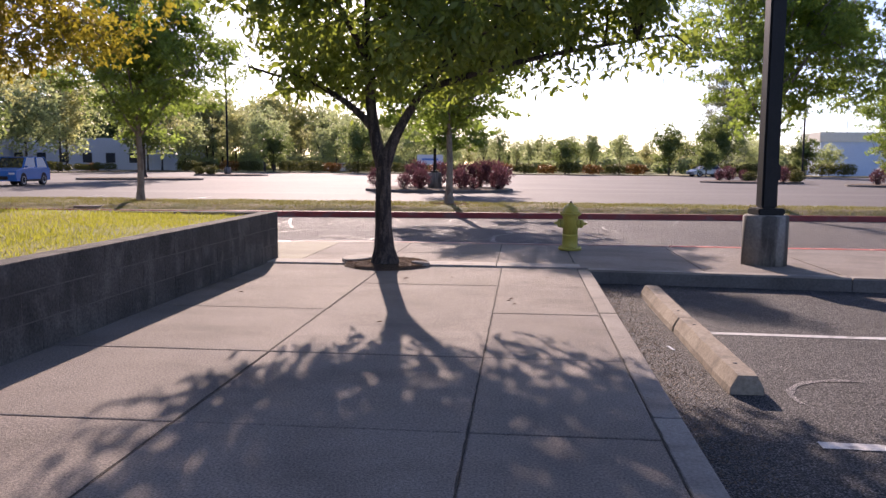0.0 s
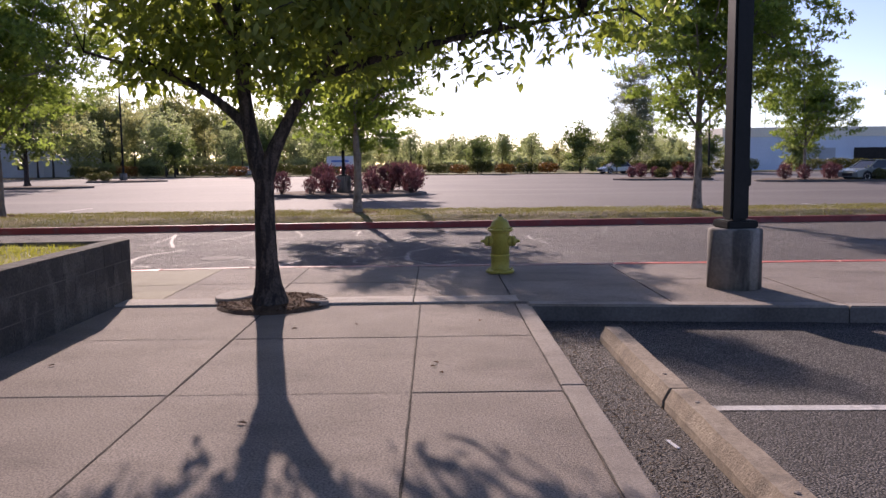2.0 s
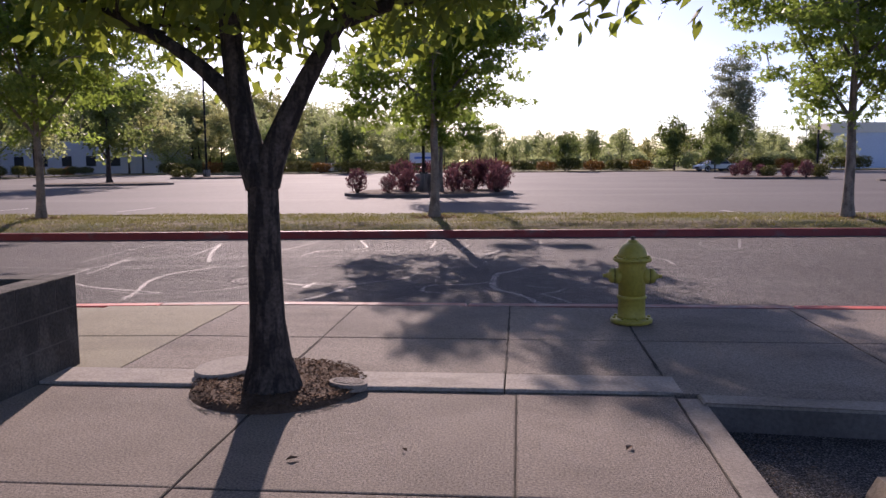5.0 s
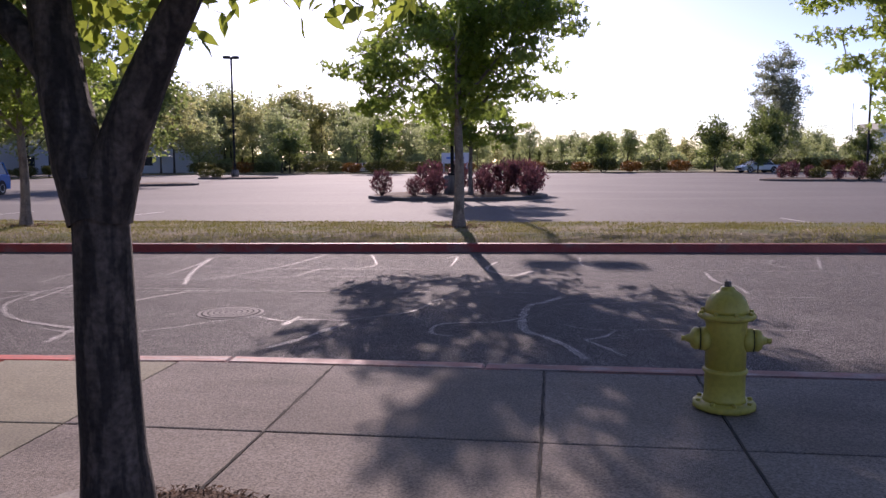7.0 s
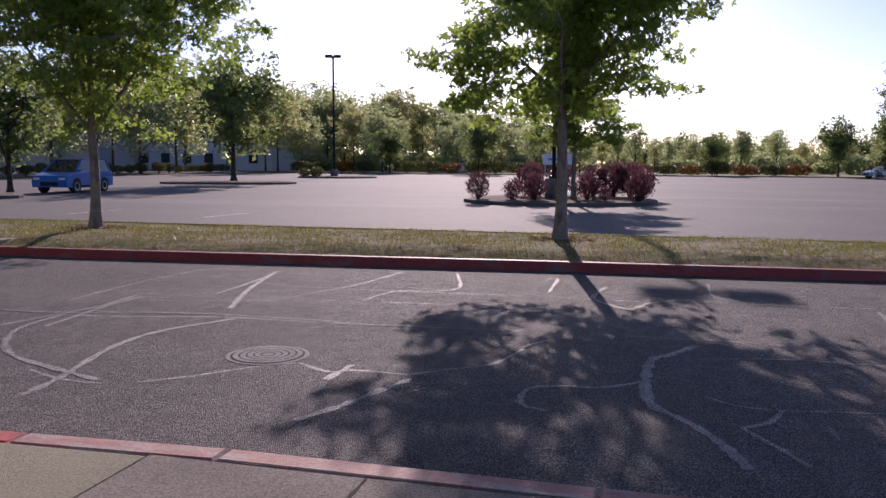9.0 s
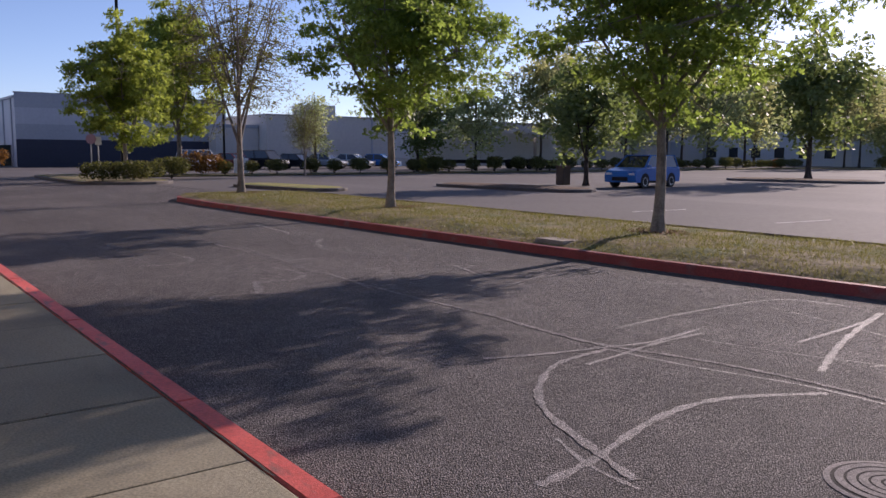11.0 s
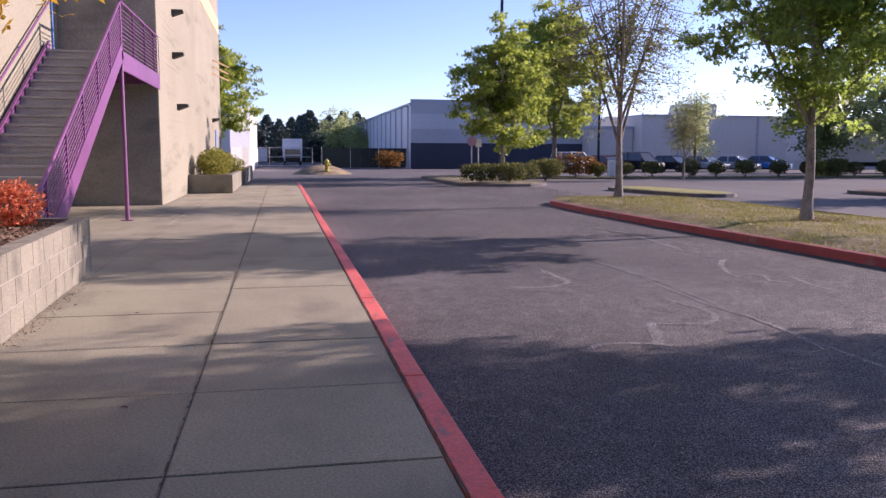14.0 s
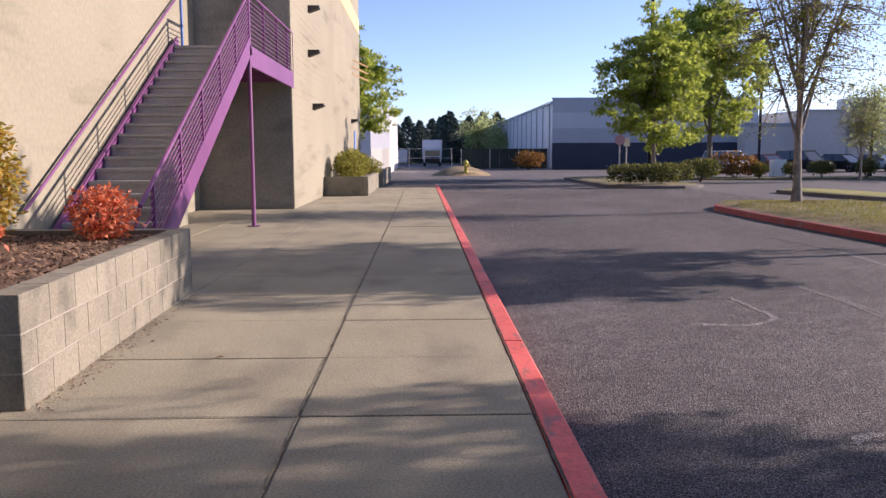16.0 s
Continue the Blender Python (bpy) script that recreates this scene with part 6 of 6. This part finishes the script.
# ---- vehicles ----
def car(m, paint, label, L=4.5, W=1.78, H=1.45, hood=0.9, boxy=False, group="parked cars"):
    th = thing("car", label, "car", m, group)
    zb, zh = 0.28, (0.98 if boxy else 0.86)
    nose, tail = L / 2, -L / 2
    prof = [(tail + 0.05, zb), (tail, 0.55), (tail + 0.04, zh + 0.02), (-L * 0.1, zh + 0.05), (nose - hood, zh + 0.02), (nose - 0.12, zh - 0.14), (nose, 0.58), (nose - 0.05, zb)]
    b = bmesh.new()
    secs = []
    for y, inset, dz in ((-W / 2, 0.06, -0.04), (-W / 2 + 0.06, 0.0, 0.0), (W / 2 - 0.06, 0.0, 0.0), (W / 2, 0.06, -0.04)):
        secs.append([b.verts.new((x * (1 - inset / L), y, z + (dz if z > 0.6 else 0))) for x, z in prof])
    k = len(prof)
    for s0, s1 in zip(secs, secs[1:]):
        for i in range(k):
            b.faces.new((s0[i], s0[(i + 1) % k], s1[(i + 1) % k], s1[i]))
    b.faces.new(secs[0][::-1])
    b.faces.new(secs[-1])
    body = part("body", b, paint, th)
    if boxy:
        lo, hi = ((tail + 0.04, nose - hood - 0.05), (tail + 0.22, nose - hood - 0.75))
    else:
        lo, hi = ((tail + 0.55, nose - hood - 0.02), (tail + 1.25, nose - hood - 0.85))
    b = bmesh.new()
    wl, wh = W / 2 - 0.05, W / 2 - 0.22
    q = [b.verts.new(p) for p in ((lo[0], -wl, zh), (lo[1], -wl, zh), (lo[1], wl, zh), (lo[0], wl, zh), (hi[0], -wh, H - 0.05), (hi[1], -wh, H - 0.05), (hi[1], wh, H - 0.05), (hi[0], wh, H - 0.05))]
    for f in ((0, 1, 2, 3), (4, 5, 6, 7), (0, 1, 5, 4), (1, 2, 6, 5), (2, 3, 7, 6), (3, 0, 4, 7)):
        b.faces.new([q[i] for i in f])
    part("window_glass", b, M_GLASS, th)
    b = bmesh.new()
    box(b, hi[0] - 0.05, hi[1] + 0.05, -wh - 0.02, wh + 0.02, H - 0.06, H, 0.025)
    part("roof", b, paint, th)
    mid = (lo[0] + lo[1]) / 2
    for s in (-1, 1):
        for xl, xh in ((lo[1], hi[1]), (mid, (hi[0] + hi[1]) / 2), (lo[0] + 0.1, hi[0] + 0.05)):
            b = bmesh.new()
            bar(b, (xl, s * wl, zh), (xh, s * (wh + 0.01), H - 0.04), 0.09, 0.05)
            part("pillar", b, paint, th)
        b = bmesh.new()
        box(b, tail + 0.5, nose - 0.5, s * W / 2 - 0.03, s * W / 2 + 0.012, 0.24, 0.36, 0.01)
        part("sill", b, M_RUBBER, th)
        for x in (nose - 0.85, tail + 0.85):
            b = bmesh.new()
            lathe(b, [(0.37, -0.01), (0.37, 0.012)], 20, Matrix.Translation((x, s * (W / 2 - 0.005), 0.36)) @ Matrix.Rotation(radians(90), 4, "X"))
            part("wheel_arch", b, M_RUBBER, th)
    for x in (nose - 0.85, tail + 0.85):
        for s in (-1, 1):
            mm = Matrix.Translation((x, s * (W / 2 - 0.1), 0.325)) @ Matrix.Rotation(radians(90 * -s), 4, "X")
            b = bmesh.new()
            lathe(b, [(0.25, -0.1), (0.32, -0.09), (0.325, 0.0), (0.32, 0.1), (0.23, 0.115)], 18, mm)
            wh_ob = part("wheel", b, M_RUBBER, th)
            b = bmesh.new()
            lathe(b, [(0.21, 0.10), (0.215, 0.118), (0.05, 0.105)], 10, mm)
            part("rim", b, M_RIM, wh_ob)
    for s in (-1, 1):
        b = bmesh.new()
        box(b, nose - 0.16, nose - 0.01, s * W * 0.36 - 0.16, s * W * 0.36 + 0.16, 0.62, 0.74, 0.02)
        part("headlight", b, M_LENS, th)
        b = bmesh.new()
        box(b, tail - 0.005, tail + 0.1, s * W * 0.40 - 0.1, s * W * 0.40 + 0.1, 0.62, 0.9 if boxy else 0.78, 0.02)
        part("tail_light", b, M_TAIL, th)
        b = bmesh.new()
        box(b, lo[1] - 0.3, lo[1] - 0.12, s * (W / 2 + 0.04) - 0.07, s * (W / 2 + 0.04) + 0.07, zh + 0.02, zh + 0.14, 0.02)
        part("mirror", b, paint, th)
    b = bmesh.new()
    box(b, nose - 0.06, nose + 0.005, -0.45, 0.45, 0.36, 0.56, 0.015)
    part("grille", b, M_DARK, th)
    return th

car(pose(-28.3, 33.7, RZ, 0, 0, 277), M_CARBLUE, "bright blue boxy hatchback standing in the lot", 4.1, 1.8, 1.62, 0.85, True)
car(pose(22.5, 92.5, RZ, 0, 0, 200), M_CARSILVER, "pale silver-blue sedan by the far hedge", 4.6, 1.8, 1.42)
car(pose(30.2, 47.6, RZ, 0, 0, 195), M_CARGREEN, "grey-green sedan behind the planted island", 4.7, 1.8, 1.45)
car(pose(-26, 107, RZ - 0.1, 0, 0, 20), M_CARWHITE, "white car beyond the far hedge", 4.5, 1.8, 1.45)
for i, (p, n, bx) in enumerate(((M_CARWHITE, "white pickup-like car in the far row", True), (M_CARRED, "maroon car in the far row", False), (M_CARBLACK, "black car in the far row", True), (M_CARBLACK, "dark car in the far row", False), (M_CARSILVER, "silver car in the far row", False), (M_CARSILVER, "pale grey car in the far row", False), (M_CARBLUE, "blue car in the far row", False))):
    car(pose(-72.0, 27.0 + 3.1 * i, RZ, 0, 0, 20 + 3 * i), p, n, 4.5, 1.8, 1.75 if bx else 1.45, 0.9, bx)

# box truck facing the drive
tk = thing("box_truck", "white box truck parked behind the gate", "truck", pose(-106, 3.4, RZ, 0, 0, 0))
for nm, b0, mt, lb in (("cargo_box", (-7, -1.2, -1.2, 1.2, 0.9, 3.3), M_WHITEWALL, ""), ("cab", (-1.18, 0.9, -1.05, 1.05, 0.55, 2.1), M_WHITEWALL, ""), ("windscreen", (0.9, 0.93, -0.9, 0.9, 1.35, 2.0), M_GLASS, ""), ("grille", (0.9, 0.96, -0.9, 0.9, 0.55, 1.2), M_DARK, "")):
    bm = bmesh.new()
    box(bm, *b0, 0.03 if nm != "windscreen" else 0.0)
    part(nm, bm, mt, tk, lb)
for x in (0.1, -5.2):
    for s in (-1, 1):
        bm = bmesh.new()
        lathe(bm, [(0.3, -0.14), (0.45, -0.12), (0.45, 0.12), (0.28, 0.14)], 16, Matrix.Translation((x, s * 0.95, 0.45)) @ Matrix.Rotation(radians(90), 4, "X"))
        part("wheel", bm, M_RUBBER, tk)
tl = thing("trailer", "low white enclosed trailer behind the gate", "trailer", pose(-108, -2.3, RZ, 0, 0, 90))
bm = bmesh.new()
box(bm, -2.6, 2.6, -1.1, 1.1, 0.5, 2.1, 0.05)
part("trailer_body", bm, M_WHITEWALL, tl)
for x in (-0.6, 0.5):
    bm = bmesh.new()
    lathe(bm, [(0.2, -0.1), (0.36, -0.1), (0.36, 0.1), (0.2, 0.1)], 14, Matrix.Translation((x, -1.0, 0.36)) @ Matrix.Rotation(radians(90), 4, "X"))
    part("wheel", bm, M_RUBBER, tl)
# articulated lorry behind the western hedge
lo = thing("semi_truck", "pale grey articulated lorry behind the hedge", "truck", pose(-66, 61.3, RZ, 0, 0, 91))
for nm, b0, mt in (("trailer_box", (-17, -1.0, -1.3, 1.3, 1.05, 3.7), M_PALEWALL), ("cab", (-0.5, 1.6, -1.15, 1.15, 0.8, 3.3), M_PALEWALL), ("bonnet", (1.62, 3.2, -0.9, 0.9, 0.8, 2.0), M_PALEWALL), ("chassis", (-16, 3.0, -0.5, 0.5, 0.6, 0.95), M_DARK)):
    bm = bmesh.new()
    box(bm, *b0, 0.06)
    part(nm, bm, mt, lo)
for x in (2.4, -1.2, -2.4, -14.0, -15.2):
    for s in (-1, 1):
        bm = bmesh.new()
        lathe(bm, [(0.3, -0.15), (0.5, -0.14), (0.5, 0.14), (0.3, 0.15)], 16, Matrix.Translation((x, s * 0.95, 0.5)) @ Matrix.Rotation(radians(90), 4, "X"))
        part("wheel", bm, M_RUBBER, lo)

# ---- neighbouring buildings ----
shed = thing("metal_warehouse", "grey metal warehouse with a navy lower band", "building", kind="structure")
for nm, b0, mt in (("navy_base", (-88.05, -87.98, 15.2, 36.0, -0.3, 2.5), M_NAVY), ("lower_band", (-88.04, -87.99, 15.2, 36.0, 2.5, 3.95), M_METALMID), ("pale_band", (-88.04, -87.985, 15.2, 36.0, 3.95, 5.5), M_METALGREY), ("top_band", (-88.04, -87.99, 15.2, 36.0, 5.5, 6.85), M_METALMID)):
    bm = bmesh.new()
    box(bm, *b0)
    part(nm, bm, mt, shed)
bm = bmesh.new()
q = [(-88.05, 15.25), (-88.05, 36), (-155, 36), (-155, 15.25)]
prism(bm, q, -0.3, 6.5)
part("hall", bm, M_METALGREY, shed)
bm = bmesh.new()
box(bm, -88.1, -87.95, 15.12, 36.1, 6.85, 6.98)
part("parapet_cap", bm, M_METALMID, shed)
for k in range(14):
    bm = bmesh.new()
    x = -90 - 4.6 * k
    box(bm, x, x + 0.25, 15.12, 15.25, -0.3, 6.4)
    part("rib", bm, M_METALMID, shed)
bm = bmesh.new()
box(bm, -155, -88.0, 15.05, 15.3, 6.4, 6.62)
part("gutter", bm, M_METALMID, shed)

hall2 = thing("pale_warehouse", "long pale warehouse behind the parked cars", "building", kind="structure")
bm = bmesh.new()
box(bm, -110, -84, 39, 150, -0.3, 5.4)
part("wall", bm, M_PALEWALL, hall2)
bm = bmesh.new()
box(bm, -110, -86, 34, 38.9, -0.3, 4.0)
part("annex", bm, M_PALEWALL, hall2)
bm = bmesh.new()
box(bm, -110, -85.9, 34, 38.9, 4.0, 4.35)
part("annex_fascia", bm, M_METALMID, hall2)
for k in range(11):
    bm = bmesh.new()
    box(bm, -84.0, -83.9, 43 + 9.2 * k, 43.2 + 9.2 * k, -0.3, 5.3)
    part("downpipe", bm, M_METALMID, hall2)
bm = bmesh.new()
box(bm, -110, -83.85, 38.95, 150, 5.4, 5.55)
part("coping", bm, M_METALMID, hall2)
bm = bmesh.new()
box(bm, -92, -88.5, 46, 50, 5.5, 7.0, 0.05)
part("roof_unit", bm, M_GALV, hall2)
for k in range(4):
    bm = bmesh.new()
    box(bm, -83.99, -83.93, 90 + 9 * k, 93 + 9 * k, 0.2, 3.4)
    part("dock_door", bm, M_METALMID, hall2)

white = thing("white_building", "plain white metal building beyond the tan one", "building", kind="structure")
bm = bmesh.new()
prism(bm, [(-75, -2.2), (-75, -14), (-98, -14), (-98, -0.6), (-76.2, -0.6)], -0.3, 5.3)
part("hall", bm, M_WHITEWALL, white)
bm = bmesh.new()
prism(bm, [(-74.97, -2.17), (-76.2, -0.57), (-98, -0.57), (-98, -0.7), (-76, -0.7), (-75.1, -2.2)], -0.3, 1.9)
part("plinth", bm, M_ROOFBAND, white)

blue = thing("pale_blue_building", "long pale blue commercial building with cream roofline", "building", kind="structure")
bm = bmesh.new()
box(bm, 46, 130, 122, 130, -0.3, 5.0)
part("wall", bm, M_PALEBLUE, blue)
bm = bmesh.new()
box(bm, 45.8, 130, 121.8, 130.2, 5.0, 6.5)
part("roofline", bm, M_ROOFBAND, blue)
for k in range(7):
    bm = bmesh.new()
    box(bm, 58 + 9 * k, 64 + 9 * k, 121.9, 122.0, 0.3, 3.2)
    part("window_band", bm, M_METALMID if k != 1 else M_DARK, blue)
for x, hh in ((66, 16), (70, 13), (72.5, 20), (57, 12)):
    bm = bmesh.new()
    rod(bm, (x, 165, -0.3), (x, 165, hh), 0.12, 0.06, 8)
    tagged(part("utility_mast", bm, M_GALV), "thin grey mast behind the blue building", "mast", "masts")
cot = thing("low_house", "low beige house with brown roof behind the yard", "house", kind="structure")
bm = bmesh.new()
box(bm, -172, -160, 15, 25, -0.3, 4.4)
part("wall", bm, M_ROOFBAND, cot)
bm = bmesh.new()
prism(bm, [(-173, 14), (-159, 14), (-159, 26), (-173, 26)], 4.4, 6.2, 3.0, 1.8)
part("roof", bm, M_BIN, cot)
westhall = thing("grey_building", "pale grey building glimpsed between trees", "building", kind="structure")
bm = bmesh.new()
box(bm, -95, -60, 118, 140, -0.3, 5.0)
part("wall", bm, M_WHITEWALL, westhall)
for k in range(8):
    bm = bmesh.new()
    box(bm, -92 + 4 * k, -90.4 + 4 * k, 117.95, 118.0, 1.0, 2.6)
    part("window", bm, M_GLASS, westhall)

# ---- yard fence, mound, signs ----
fence = thing("yard_fence", "chain-link yard fence with dark privacy screen", "fence")
for k in range(10):
    y = 6.2 + 1.0 * k
    bm = bmesh.new()
    if k % 3 == 0:
        rod(bm, (-90.97, y, -0.2), (-90.97, y, 2.05), 0.035, n=8)
        part("post", bm, M_GALV, fence)
        bm = bmesh.new()
    box(bm, -91.02, -91.0, y + 0.005, y + 0.995, -0.1, 1.95)
    part("screen", bm, M_FENCE, fence)
gate = thing("yard_gate", "open-mesh galvanised steel yard gate", "gate")
bm = bmesh.new()
for a, b2 in (((-90.5, -3.5, 0.0), (-90.5, -3.5, 2.0)), ((-90.5, 0.8, 0.0), (-90.5, 0.8, 2.0)), ((-90.5, 5.2, 0.0), (-90.5, 5.2, 2.0)), ((-90.5, -3.5, 1.95), (-90.5, 5.2, 1.95)), ((-90.5, -3.5, 0.1), (-90.5, 5.2, 0.1)), ((-90.5, -3.5, 1.0), (-90.5, 5.2, 1.0))):
    rod(bm, a, b2, 0.028, n=8)
part("gate_frame", bm, M_GALV, gate)
bm = bmesh.new()
for k in range(30):
    rod(bm, (-90.5, -3.4 + 0.29 * k, 0.1), (-90.5, -3.4 + 0.29 * k, 1.95), 0.005, n=4)
part("mesh", bm, M_IRON, gate)
bm = bmesh.new()
n_a, n_r = 24, 6
rings = [[bm.verts.new((-66.5 + 2.6 * k / n_r * math.cos(a * 2 * math.pi / n_a), 5.0 + 2.3 * k / n_r * math.sin(a * 2 * math.pi / n_a), RZ - 0.03 + 0.75 * (1 - (k / n_r) ** 1.7) + 0.05 * noise.noise(Vector((k, a, 1))))) for a in range(n_a)] for k in range(1, n_r + 1)]
for r0, r1 in zip(rings, rings[1:]):
    for i in range(n_a):
        bm.faces.new((r0[i], r0[(i + 1) % n_a], r1[(i + 1) % n_a], r1[i]))
bm.faces.new(rings[0])
structure("earth_mound", bm, M_STRAW, "low mound of dry straw-coloured earth", "mound")
hydrant(pose(-64.6, 5.25, 0.08, 0, 0, 0) @ Matrix.Scale(1.25, 4), "bright yellow fire hydrant beside an earth mound", False)
def sign_post(x, y, h, plate, label, shape):
    th = thing("road_sign", label, "road sign", pose(x, y, RZ))
    b = bmesh.new()
    rod(b, (0, 0, -0.05), (0, 0, h), 0.035, n=8)
    part("pole", b, M_GALV, th)
    b = bmesh.new()
    w = 0.27
    if shape == 8:
        lathe(b, [(w, -0.01), (w, 0.01)], 8, Matrix.Translation((0.05, 0, h - w)) @ Matrix.Rotation(radians(90), 4, "Y"))
    else:
        box(b, 0.04, 0.06, -0.17, 0.17, h - 0.45, h)
    part("plate", b, plate, th)
sign_post(-46.5, 11.9, 2.5, M_SIGNRED, "faded red octagonal sign on a steel post", 8)
sign_post(-49.5, 13.0, 2.4, M_SIGNWHITE, "small white sign on a steel post", 4)
sb = thing("site_sign", "low white and blue board sign beyond the island", "sign", pose(-12.0, 96.5, -0.1))
bm = bmesh.new()
box(bm, -1.7, 1.7, -0.1, 0.1, 1.2, 2.5, 0.03)
part("board", bm, M_SIGNWHITE, sb)
bm = bmesh.new()
box(bm, -1.1, 1.1, -0.12, -0.102, 1.75, 2.0)
part("lettering_bar", bm, M_SIGNBLUE, sb)
bm = bmesh.new()
box(bm, -1.5, -1.35, -0.07, 0.07, -0.1, 1.25)
box(bm, 1.35, 1.5, -0.07, 0.07, -0.1, 1.25)
part("legs", bm, M_GALV, sb)
bn = thing("litter_bin", "brown square litter bin on the lot island", "bin", pose(-32.4, 32.2, RZ))
bm = bmesh.new()
box(bm, -0.28, 0.28, -0.28, 0.28, 0.0, 0.9, 0.03)
part("bin_body", bm, M_BIN, bn)
bm = bmesh.new()
box(bm, -0.31, 0.31, -0.31, 0.31, 0.9, 1.0, 0.03)
part("bin_lid", bm, M_BIN, bn)
# the dark tree in whose shade the bin stands
put(far_dark, -30.2, 31.6, -0.1, 140, 1.0)
ub = thing("utility_cabinet", "small pale utility cabinet by the hedge", "cabinet", pose(-57.6, 24.8, -0.1))
bm = bmesh.new()
box(bm, -0.3, 0.3, -0.45, 0.45, 0.0, 1.1, 0.03)
part("cabinet_body", bm, M_SIGNWHITE, ub)
